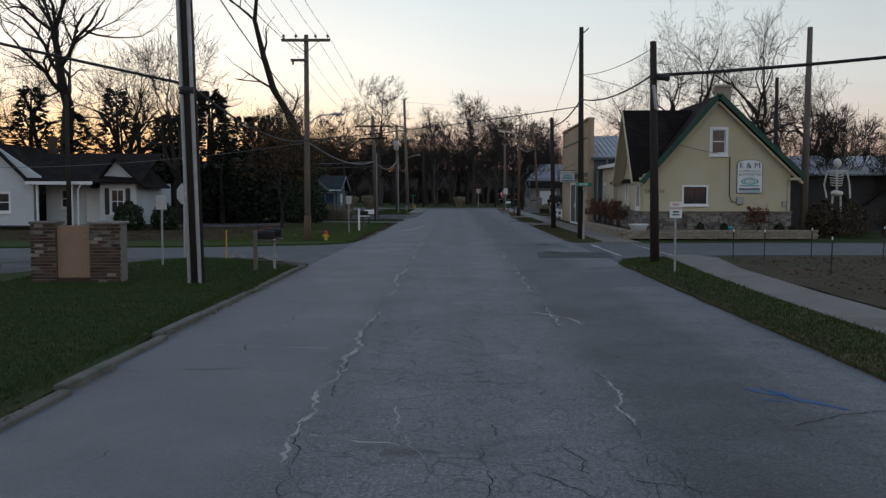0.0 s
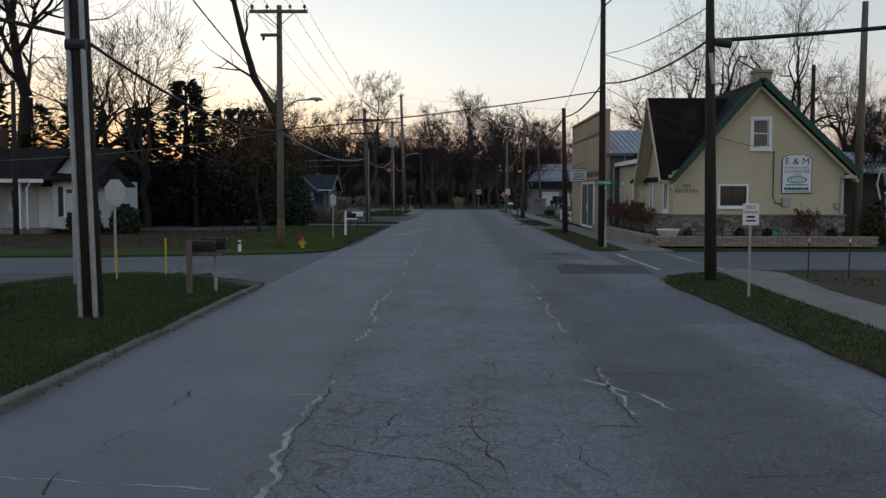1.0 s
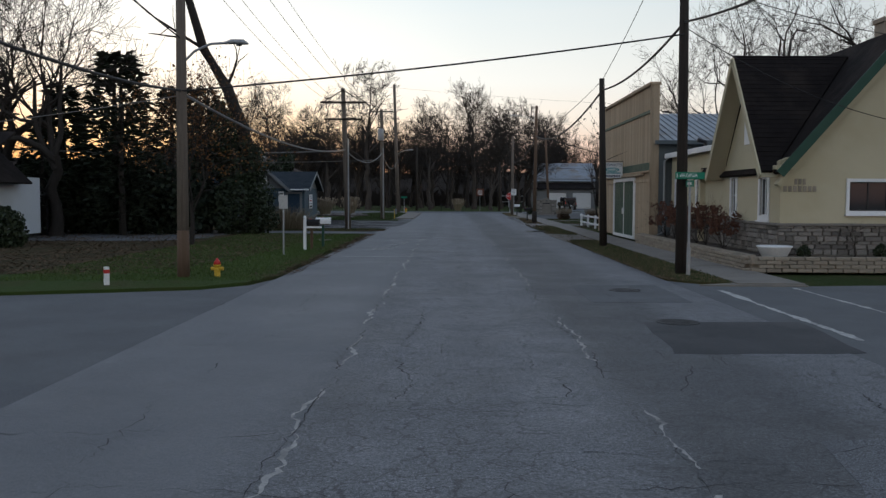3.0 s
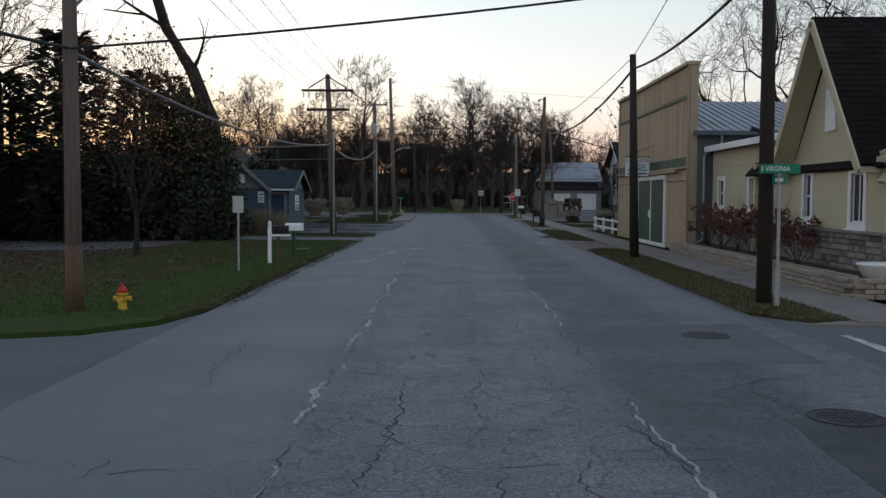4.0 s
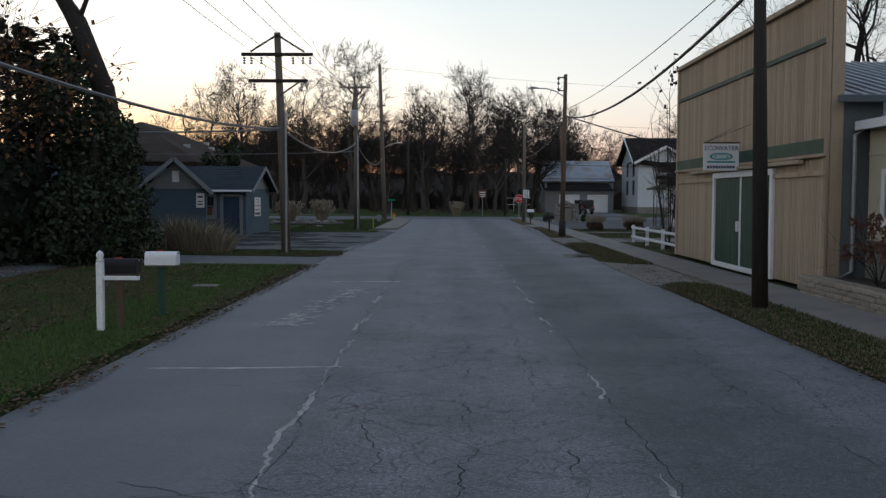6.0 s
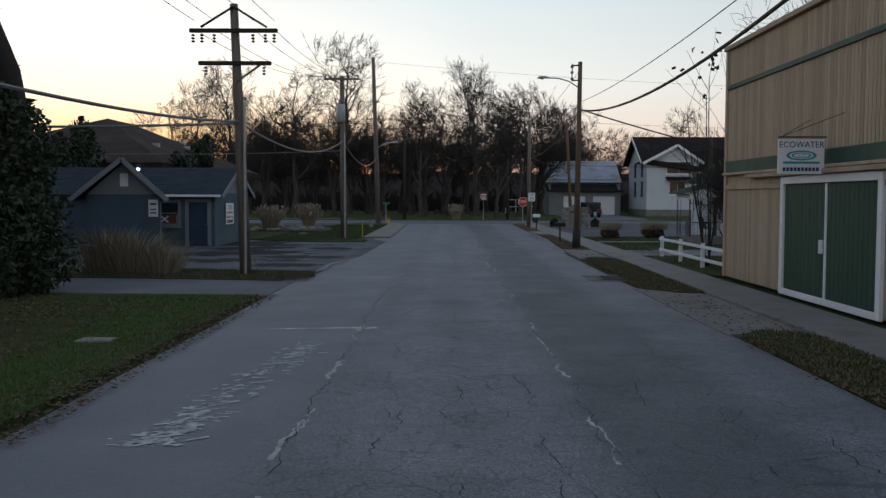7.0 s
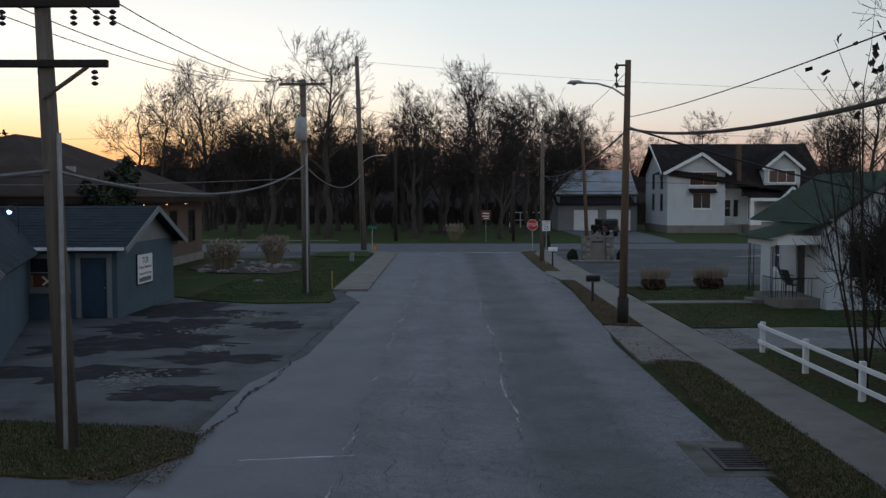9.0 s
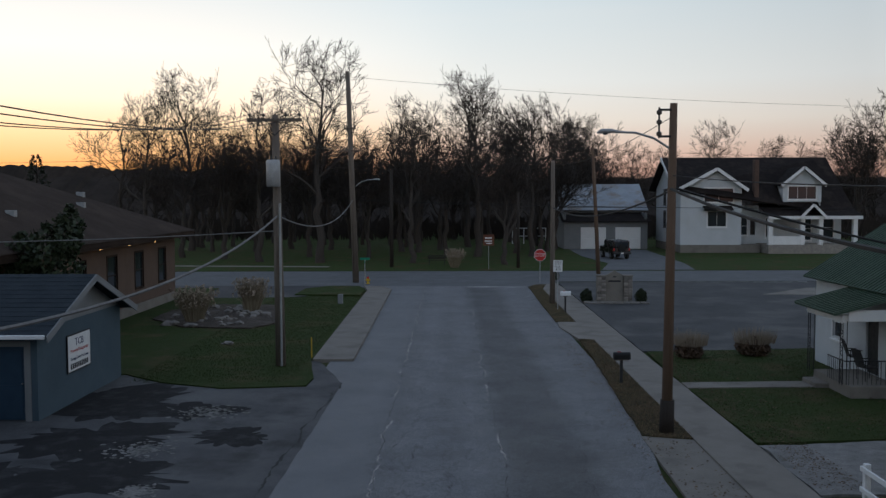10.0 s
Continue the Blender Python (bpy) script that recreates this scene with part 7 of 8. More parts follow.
# young tree with brown leaves
yt = thing("young_tree", -8.7, 55.4, 0, "young tree with a few brown autumn leaves", "tree")
wd, tw = M(), M()
wd.tube([(0, 0, -0.1), (0.05, 0, 0.9), (0, 0.03, 1.7)], [0.11, 0.08, 0.07], 8)
for k in range(6):
    a = k * 1.05
    limb(wd, tw, Vector((0, 0.02, 1.1 + 0.1 * k)), Vector((math.cos(a) * 0.55, math.sin(a) * 0.55, 1)).normalized(), 2.4, 0.045, 4, rl, thin=0.009)
part("trunk", wd, BARK, yt)
lv = M()
for v in tw.v[::8]:
    for _ in range(1):
        c = Vector(v) + Vector((rl.gauss(0, .06), rl.gauss(0, .06), rl.gauss(0, .06)))
        p, q = Vector((rl.gauss(0, 1), rl.gauss(0, 1), rl.gauss(0, 1))).normalized() * 0.05, Vector((rl.gauss(0, 1), rl.gauss(0, 1), rl.gauss(0, 1))).normalized() * 0.05
        lv.add([c - p, c + q, c + p, c - q], [(0, 1, 2, 3)])
part("twig_spray", tw, TWIG, yt)
part("foliage", lv, AUTUMN, yt)
# large bare trees near the street
for x, y, h, sd, r in ((-25.0, 64, 19, 31, 0.45), (-17.0, 62.5, 13.5, 32, 0.26), (-21, 66, 13.5, 33, 0.36), (-31, 74, 14, 35, 0.3), (-36, 60, 15, 36, 0.32)):
    slim = {"leader": 13, "fork": 0.42} if sd == 31 else {}
    t = bare_tree(h, sd, r, depth=5, thin=0.022, kids=(3, 5), label="large bare tree with spreading dark limbs", group="large bare trees", wig=0.26, **slim)
    t.matrix_basis = pose(x, y, 0)
for x, y, h, sd, r in ((21, 62.5, 15.5, 41, 0.5), (20, 81, 17, 42, 0.5), (22.3, 80.5, 18, 43, 0.5), (27, 68, 14, 46, 0.4)):
    t = bare_tree(h, sd, r, depth=6, thin=0.018, kids=(3, 4), label="large bare tree with heavy crooked limbs", group="large bare trees", up=0.05, wig=0.3)
    t.matrix_basis = pose(x, y, 0) @ Matrix.Diagonal((0.72, 0.72, 1, 1))
t = bare_tree(9, 44, 0.16, depth=5, thin=0.024, kids=(4, 6), label="bushy bare tree in front of dark woods", group="large bare trees", fork=0.12)
t.matrix_basis = pose(24, 54, 0)
for i, (x, y, s) in enumerate(((33, 60, 0.8), (40, 66, 1.0), (29, 70, 0.8), (46, 72, 1.1), (36, 76, 1.0), (52, 80, 1.2))):
    copy_thing(woods[i % 5], Matrix.Identity(4)).matrix_basis = pose(x, y, 0, 0, 0, 40 * i) @ Matrix.Diagonal((s * .6, s * .6, s * .5, 1))
# bush with bare stems behind the fence
fb = bare_tree(5.6, 51, 0.07, depth=5, thin=0.016, kids=(4, 5), label="tangled bare shrub beside the tan shop", group="bare shrubs", fork=0.06, up=0.2)
fb.matrix_basis = pose(12.0, 76.5, 0)
for x, y, a, k in ((12.3, 79.4, 130, 0.9), (13.0, 80.4, 210, 1.1), (13.6, 81.8, 300, 1.0)):
    copy_thing(fb, Matrix.Identity(4)).matrix_basis = pose(x, y, 0, 0, 0, a) @ Matrix.Diagonal((0.75 * k, 0.75 * k, k, 1))
sap = thing("sapling", 10.5, 77.0, 0, "thin sapling with a few last leaves", "tree")
for k in range(7):
    wd, tw = M(), M()
    limb(wd, tw, Vector((rl.uniform(-.1, .1), rl.uniform(-.1, .1), 0.0)), Vector((rl.gauss(0, .12), rl.gauss(0, .12), 1)).normalized(), rl.uniform(4.2, 6.6), 0.035, 1, rl, thin=0.009, wig=0.06, kids=(3, 5), ratio=(0.2, 0.35))
    st_ = part("stem", wd, TWIG, sap)
    tagged(part("twig_spray", tw, TWIG, st_), kind="stuff")
lv = M()
for k in range(26):
    c = Vector((rl.gauss(0, .45), rl.gauss(0, .4), rl.uniform(5.2, 8.0)))
    p, q = Vector((rl.gauss(0, 1), rl.gauss(0, 1), rl.gauss(0, 1))).normalized() * 0.11, Vector((rl.gauss(0, 1), rl.gauss(0, 1), rl.gauss(0, 1))).normalized() * 0.08
    lv.add([c - p, c + q, c + p, c - q], [(0, 1, 2, 3)])
part("foliage", lv, BARK, sap)
# pines on the skyline, behind the brown building
for x, y, s in ((-62, 190, 1.0), (-57, 196, 0.9)):
    t = cedar(14, 4, 8, 1200, "far dark pine on the skyline")
    t.matrix_basis = pose(x, y, 0) @ Matrix.Diagonal((s, s, s, 1))
for x, y, h, r in ((-13.3, 98.4, 6.0, 1.7), (-18.6, 94.4, 6.6, 1.9)):
    t = thing("magnolia_tree", x, y, 0, "dark evergreen tree beside the brown building", "tree", "magnolia trees")
    part("trunk", M().tube([(0, 0, -0.1), (0.05, 0, h * 0.5), (0, 0, h * 0.9)], [0.13, 0.09, 0.03], 7), BARK, t)
    lv = M()
    for k in range(12):
        a = rl.uniform(0, math.tau)
        shrub(lv, math.cos(a) * r * 0.5 * (k > 3), math.sin(a) * r * 0.5 * (k > 3), h * (0.12 + 0.055 * k), r * (0.85 - 0.045 * k), h * 0.28, 420, rl, 0.1)
    part("crown", lv, EVERGREEN, t)

bench = thing("park_bench", 0.6, 148.0, 0.03, "dark slatted park bench on the lawn", "bench")
for k in range(4):
    part("seat_slat", M().bbox(-0.85, 0.85, -0.2 + k * 0.11, -0.11 + k * 0.11, 0.43, 0.46, 0.006), POLEDARK, bench)
for k in range(3):
    part("back_slat", M().bbox(-0.85, 0.85, 0.26, 0.29, 0.56 + k * 0.12, 0.65 + k * 0.12, 0.006), POLEDARK, bench)
for x in (-0.7, 0.7):
    part("leg", M().bbox(x - 0.03, x + 0.03, -0.18, -0.12, 0, 0.43, 0.004), DARKMETAL, bench)
    part("leg", M().bbox(x - 0.03, x + 0.03, 0.22, 0.28, 0, 0.9, 0.004), DARKMETAL, bench)
frame_ = thing("play_frame", 12.3, 187, 0.03, "white pipe play frame in the park", "play frame")
for x in (-2.2, -0.7, 0.8, 2.2):
    part("post", M().tube([(x, 0, 0), (x, 0, 2.1)], 0.06, 8), SIGNWHITE, frame_)
for z in (2.05, 1.0):
    part("rail", M().tube([(-2.2, 0, z), (2.2, 0, z)], 0.05, 8), SIGNWHITE, frame_)

# ---- things along the street ----
def octagon(r, z=0.0):
    return [(r * math.cos(math.pi / 8 + k * math.pi / 4), z + r * math.sin(math.pi / 8 + k * math.pi / 4)) for k in range(8)]


def post_sign(name, x, y, h, w, hh, material, label, turn=0.0, round_=0.02, post=None, back=None):
    t = thing(name, x, y, 0, label, "sign", turn=turn)
    part("post", M().bbox(-0.025, 0.025, 0.0, 0.04, -0.2, h - 0.02, 0.004), post or GALV, t)
    part("plate", M().bbox(-w / 2, w / 2, -0.012, -0.002, h - hh, h, 0.004), material, t)
    return t


def mailbox(x, y, z, turn, body, label, post=True, post_mat=None):
    t = thing("mailbox", x, y, 0, label, "mailbox", "mailboxes", turn=turn)
    pr = [(-0.1, z), (0.1, z), (0.1, z + 0.13)] + [(0.1 * math.cos(a), z + 0.13 + 0.1 * math.sin(a)) for a in [math.pi * k / 8 for k in range(1, 8)]] + [(-0.1, z + 0.13)]
    part("box", M().prism(pr, "y", -0.26, 0.26), body, t)
    d = part("door", M().prism([(px * 1.06, z + (pz - z) * 1.03) for px, pz in pr], "y", -0.285, -0.262), body, t)
    part("pull", M().bbox(-0.02, 0.02, -0.31, -0.285, z + 0.19, z + 0.215, 0.003), GALV, d)
    part("flag", M().bbox(0.105, 0.112, 0.0, 0.03, z + 0.08, z + 0.24, 0.002).bbox(0.105, 0.112, 0.03, 0.12, z + 0.18, z + 0.24, 0.002), RED, t)
    part("tray", M().bbox(-0.08, 0.08, -0.24, 0.24, z - 0.03, z, 0.004), POLEWOOD, t)
    if post:
        part("post", M().bbox(-0.045, 0.045, -0.045, 0.045, -0.2, z - 0.03, 0.006), post_mat or POLEWOOD, t)
    return t


# boarded brick sign on the southwest lawn
bs = thing("brick_sign", -7.2, 22.4, 0.03, "brick sign wall with stone caps and a boarded tan panel", "sign wall")
for x0, x1 in ((-1.08, -0.50), (0.28, 1.0)):
    pier = part("pier", M().box(x0 + 0.01, x1 - 0.01, -0.22, 0.22, 0, 1.36), MORTAR, bs)
    rows, rb = 18, random.Random(int(x0 * 10))
    for r in range(rows):
        z0 = 0.01 + r * 0.075
        xx = x0 - (0.1 if r % 2 else 0)
        while xx < x1 - 0.02:
            a, b_ = max(x0, xx), min(x1, xx + 0.2)
            stone = rb.random() < 0.22
            if b_ - a > 0.03:
                part("brick", M().box(a + 0.004, b_ - 0.004, -0.232 - rb.uniform(0, .006) - 0.02 * stone, -0.2, z0 + 0.004, z0 + 0.066), STONE if stone else BRICK, pier)
            xx += 0.2
    part("cap", M().bbox(x0 - 0.03, x1 + 0.03, -0.27, 0.27, 1.36, 1.42, 0.012), STONE, bs)
part("panel", M().bbox(-0.5, 0.28, -0.16, 0.1, 0.12, 1.32, 0.01), TANPANEL, bs, "tan painted board panel")
part("plinth", M().box(-0.5, 0.28, -0.2, 0.2, 0, 0.12), BRICK, bs)
for x, z in ((-0.38, 0.35), (0.15, 0.35), (-0.38, 1.1), (0.15, 1.1), (-0.1, 0.75)):
    part("screw", M().blob((x, -0.165, z), 0.012, 0, 1), GALV, bs)

post_sign("road_sign", -6.9, 27.4, 2.05, 0.31, 0.42, SIGNBACK, "bare back of a road sign on a steel post")
st = thing("stop_sign", -7.32, 31.1, 0, "stop sign seen from behind on a steel post", "sign", turn=62)
part("post", M().bbox(-0.03, 0.03, 0.0, 0.04, -0.2, 2.35, 0.004), GALV, st)
part("plate", M().prism(octagon(0.36, 2.08), "y", -0.012, 0.0), SIGNBACK, st)
post_sign("road_sign", -4.08, 49.6, 1.98, 0.28, 0.43, SIGNBACK, "bare back of a road sign on a steel post")
np_ = post_sign("no_parking_sign", 7.22, 25.3, 1.88, 0.32, 0.42, SIGNWHITE, "white no parking sign with red letters")
text("NO", 0.11, RED, np_, pose(0, -0.015, 1.81))
text("PARKING", 0.085, RED, np_, pose(0, -0.015, 1.71), stretch=0.85)
part("lettering_bar", M().box(-0.08, 0.08, -0.016, -0.012, 1.60, 1.64).box(-0.1, 0.1, -0.016, -0.012, 1.53, 1.56), INK, np_)
ss_ = thing("stop_sign", 8.3, 131.0, 0, "red stop sign facing the road", "sign")
part("post", M().bbox(-0.03, 0.03, 0.0, 0.04, -0.2, 2.1, 0.004), GALV, ss_)
part("rim", M().prism(octagon(0.46, 2.0), "y", -0.012, 0.0), SIGNWHITE, ss_)
part("plate", M().prism(octagon(0.43, 2.0), "y", -0.018, -0.012), RED, ss_)
text("STOP", 0.36, SIGNWHITE, ss_, pose(0, -0.02, 2.0), stretch=0.85)
sp = post_sign("speed_limit_sign", 7.68, 114.6, 2.75, 0.5, 0.64, SIGNWHITE, "white speed limit sign on a steel post")
text("SPEED", 0.13, INK, sp, pose(0, -0.015, 2.65))
text("LIMIT", 0.13, INK, sp, pose(0, -0.015, 2.52))
text("25", 0.34, INK, sp, pose(0, -0.015, 2.29))
br_ = post_sign("brown_sign", 5.1, 143.5, 3.0, 0.95, 0.95, SIGNBROWN, "brown park sign on a post")
part("lettering_bar", M().box(-0.3, 0.3, -0.018, -0.012, 2.65, 2.75).box(-0.35, 0.3, -0.018, -0.012, 2.4, 2.48).box(-0.2, 0.3, -0.018, -0.012, 2.2, 2.28), SIGNWHITE, br_)


def street_sign(x, y, h, words, label, lens_, turn=0.0, second=True):
    t = thing("street_name_sign", x, y, 0, label, "street sign")
    part("post", M().tube([(0, 0, -0.2), (0, 0, h)], 0.03, 8), GALV, t)
    part("sleeve", M().tube([(0, 0, 0.0), (0, 0, 0.75)], 0.05, 8), GALV, t)
    b = part("blade", M().bbox(-lens_ / 2, lens_ / 2, -0.01, 0.01, h, h + 0.17, 0.004), SIGNGREEN, t)
    text(words, 0.13, SIGNWHITE, b, pose(-0.08 if words else 0, -0.012, h + 0.085), stretch=0.82) if words else None
    if second:
        b2 = part("blade", M().bbox(-0.01, 0.01, -lens_ / 2, lens_ / 2, h - 0.19, h - 0.03, 0.004), SIGNGREEN, t)
        part("lettering_bar", M().box(-0.014, -0.010, -0.2, 0.2, h - 0.14, h - 0.08), SIGNWHITE, b2)
    return t


street_sign(7.2, 42.45, 2.42, "S VIRGINIA", "green street name sign with white letters", 0.72)
street_sign(-4.3, 129.9, 1.75, "", "green street name sign at the junction", 0.7)

mailbox(-3.52, 26.15, 0.92, 90, MATTEBLACK, "black mailbox behind another one on a shared plank", False)
mailbox(-3.66, 25.75, 0.88, 90, MATTEBLACK, "black mailbox on a plank beside a wooden stake", False)
ms = thing("mailbox_stand", -3.6, 25.8, 0, "weathered plank stand on a wooden stake and a steel post", "stand")
part("wooden_post", M().bbox(-0.28, -0.18, -0.30, -0.20, -0.2, 1.12, 0.008), POLEWOOD, ms)
part("steel_post", M().bbox(0.17, 0.23, 0.10, 0.16, -0.2, 0.82, 0.006), GALV, ms)
part("plank", M().bbox(-0.36, 0.36, -0.20, 0.06, 0.815, 0.85, 0.006), POLEWOOD, ms)
part("plank", M().bbox(-0.22, 0.38, 0.20, 0.46, 0.855, 0.89, 0.006), POLEWOOD, ms)
part("bracket", M().bbox(0.16, 0.24, 0.0, 0.44, 0.78, 0.815, 0.004), GALV, ms)
mailbox(-3.66, 52.9, 0.90, 90, MATTEBLACK, "black mailbox beside a white post", True, POLEBROWN)
mailbox(-3.45, 54.3, 0.93, 90, SIGNWHITE, "white mailbox on a dark green post", True, GREENTRIM)
wp = thing("white_post", -3.86, 52.6, 0, "white turned mailbox post with a round finial", "post")
part("shaft", M().bbox(-0.05, 0.05, -0.05, 0.05, -0.1, 1.1, 0.008), WHITEPAINT, wp)
part("finial", M().lathe([(0.045, 1.1), (0.065, 1.12), (0.04, 1.15), (0.06, 1.19), (0.045, 1.24), (0.01, 1.27)], n=12), WHITEPAINT, wp, smooth=True)
part("arm", M().bbox(0.05, 0.6, -0.03, 0.03, 0.82, 0.88, 0.006), WHITEPAINT, wp)
mailbox(7.42, 94.3, 0.85, 90, MATTEBLACK, "black mailbox on a dark post", True, DARKMETAL)
mailbox(7.92, 113.2, 0.95, 90, SIGNWHITE, "white mailbox on a black post", True, DARKMETAL)

hy = thing("fire_hydrant", -4.16, 41.4, 0.0, "yellow fire hydrant with a red cap", "hydrant")
part("barrel", M().lathe([(0.13, 0), (0.13, 0.04), (0.085, 0.06), (0.08, 0.34), (0.11, 0.36), (0.11, 0.39)], n=16), YELLOW, hy, smooth=True)
part("bonnet", M().lathe([(0.10, 0.39), (0.095, 0.45), (0.06, 0.50), (0.03, 0.52), (0.03, 0.56)], n=16), RED, hy, "red domed bonnet", True)
for a, b in (((-0.17, 0, 0.28), (0.17, 0, 0.28)), ((0, -0.18, 0.26), (0, 0, 0.26))):
    part("outlet", M().tube([a, b], 0.052, 10), YELLOW, hy)
hy.scale = (0.86, 0.86, 0.88)
copy_thing(hy, Matrix.Identity(4)).matrix_basis = pose(-4.06, 129.6, 0.06)
mk = thing("marker_post", -6.0, 39.3, 0.02, "short white and red cable marker post", "marker")
part("post", M().tube([(0, 0, 0), (0, 0, 0.42)], 0.06, 10), SIGNWHITE, mk)
part("band", M().tube([(0, 0, 0.28), (0, 0, 0.36)], 0.063, 10), RED, mk)
for x, y, h in ((-5.75, 30.2, 0.95), (-6.4, 28.6, 0.75), (-3.56, 99.2, 0.85)):
    solid("yellow_stake", M().tube([(0, 0, -0.1), (0, 0, h)], 0.025, 6), YELLOW, "thin yellow marker stake in the grass", "stake", x=x, y=y, group="marker stakes")
for x, y in ((10.05, 29.74), (10.93, 29.5), (12.9, 30.9), (11.08, 24.8), (15.9, 32.4)):
    s = thing("fence_stake", x, y, 0, "thin dark steel fence stake", "stake", "fence stakes")
    part("rod", M().tube([(0, 0, -0.1), (0.02, 0, 0.92)], 0.018, 5), DARKMETAL, s)
    part("tip", M().tube([(0.02, 0, 0.92), (0.02, 0, 1.0)], 0.02, 5), SIGNWHITE, s)
for x, y, l in ((-9.6, 27.0, 1.8), (-12.4, 27.3, 1.8)):
    solid("wheel_stop", M().bbox(-l / 2, l / 2, -0.08, 0.08, 0, 0.13, 0.03), CURB, "long concrete wheel stop", "wheel stop", x=x, y=y, group="wheel stops")
rr_ = random.Random(8)
for x, y, r in ((-4.1, 29.2, 0.22), (-3.8, 28.7, 0.12), (-4.7, 30.2, 0.18), (-5.5, 30.5, 0.25)):
    solid("corner_rock", M().blob((0, 0, 0.05), r, 0.25, 2, 0.5), ROCK, "pale flat rock at the lawn's corner", "rock", x=x, y=y, z=0.03, group="corner rocks")
slab("corner_gravel", [(-2.9, 27.0), (-2.85, 28.0), (-3.3, 28.5), (-4.4, 29.8), (-5.2, 30.3), (-5.3, 29.8), (-4.2, 28.6), (-3.5, 27.2)], -0.1, 0.056, MULCH, "dark gravel at the lawn's corner", amp=0.08)

solid("meter_cover", M().bbox(-0.28, 0.28, -0.2, 0.2, -0.02, 0.03, 0.01), CONCRETE, "pale concrete meter cover in the lawn", "meter cover", x=-4.1, y=59.6, z=0.05)
# planter wall before the cream house: single blocks
pw = thing("planter_wall", 9.3, 44.0, 0, "low tan block planter wall", "retaining wall", kind="structure")
wpart("core", M().box(9.24, 18.2, 44.02, 44.2, 0, 0.42).box(9.24, 9.42, 44.2, 59.0, 0, 0.46), BLOCK, pw)
block = M().bbox(-0.19, 0.19, -0.09, 0.09, 0, 0.095, 0.012).mesh("block", BLOCK)
rb = random.Random(17)


def lay(parent, name, mesh, x, y, z, turn=0.0, sx=1.0):
    o = root_at(parent)
    ob = new(name, mesh)
    ob.parent = parent
    ob.matrix_basis = pose(x - o.x, y - o.y, z - o.z, 0, 0, turn) @ Matrix.Diagonal((sx, 1, 1, 1))
    return ob


for r in range(4):
    for k in range(22):
        lay(pw, "block", block, 9.42 + k * 0.4 + 0.2 * (r % 2), 44.0 + rb.uniform(-.01, .01), 0.02 + r * 0.103)
    for k in range(37):
        lay(pw, "block", block, 9.22 + rb.uniform(-.01, .01), 44.2 + k * 0.4 + 0.2 * (r % 2), 0.02 + r * 0.103 + 0.0, 90)
slab("planter_soil", [(9.4, 44.2), (18.2, 44.2), (18.2, 45.35), (9.4, 45.35)], 0.0, 0.36, MULCH, "dark mulch in the planter", amp=0.0)
slab("planter_soil_west", [(9.42, 45.36), (10.38, 45.36), (10.38, 50.7), (10.6, 50.7), (10.62, 58.9), (9.42, 58.9)], 0.0, 0.37, MULCH, "dark mulch in the planter", amp=0.0)
for x, y, r, h in ((9.85, 48.6, 0.5, 1.15), (9.95, 51.0, 0.65, 1.35), (10.0, 52.4, 0.65, 1.3), (10.0, 53.9, 0.65, 1.4), (9.95, 55.4, 0.65, 1.3), (10.0, 57.0, 0.65, 1.4), (15.7, 44.8, 0.55, 1.1)):
    b = thing("hydrangea_bush", x, y, 0.35, "hydrangea bush with faded brown flower heads", "bush", "hydrangea bushes")
    wd, tw = M(), M()
    for k in range(9):
        limb(wd, tw, Vector((0, 0, 0)), Vector((rb.gauss(0, .4), rb.gauss(0, .4), 1)).normalized(), h * 0.8, 0.012, 1, rb, thin=0.006)
    part("stem", wd.add(tw.v, tw.f), TWIG, b)
    hd = M()
    for k in range(44):
        a, u = rb.uniform(0, math.tau), rb.uniform(0.4, 1.0)
        shrub(hd, math.cos(a) * r * math.sqrt(rb.random()), math.sin(a) * r * math.sqrt(rb.random()), h * u - 0.08, 0.11, 0.17, 26, rb, 0.035)
    part("flower_mass", hd, HYDRANGEA, b)
for x, r in ((10.9, 0.22), (13.0, 0.25), (14.1, 0.24), (16.7, 0.24), (17.3, 0.2)):
    b = solid("clipped_shrub", shrub(M(), 0, 0, 0, r, r * 1.7, 700, rb, 0.03), EVERGREEN, "small round clipped shrub in the planter", "shrub", x=x, y=44.75, z=0.34, group="planter shrubs")
tub = thing("planter_tub", 10.1, 44.75, 0.36, "white oval tub planter", "planter")
part("bowl", M().lathe([(0.28, 0), (0.34, 0.05), (0.44, 0.26), (0.48, 0.30), (0.46, 0.32), (0.40, 0.27), (0.1, 0.25)], n=20), WHITEPAINT, tub, smooth=True)
solid("glass_globe", M().blob((0, 0, 0.12), 0.11, 0, 2), TEAL, "teal garden globe in the planter", "garden ornament", x=14.35, y=44.6, z=0.36, smooth=True)
gt = bare_tree(1.3, 61, 0.025, depth=3, thin=0.006, kids=(3, 5), label="small bare ornamental shrub", group="bare shrubs", fork=0.2)
gt.matrix_basis = pose(12.3, 44.8, 0.34)

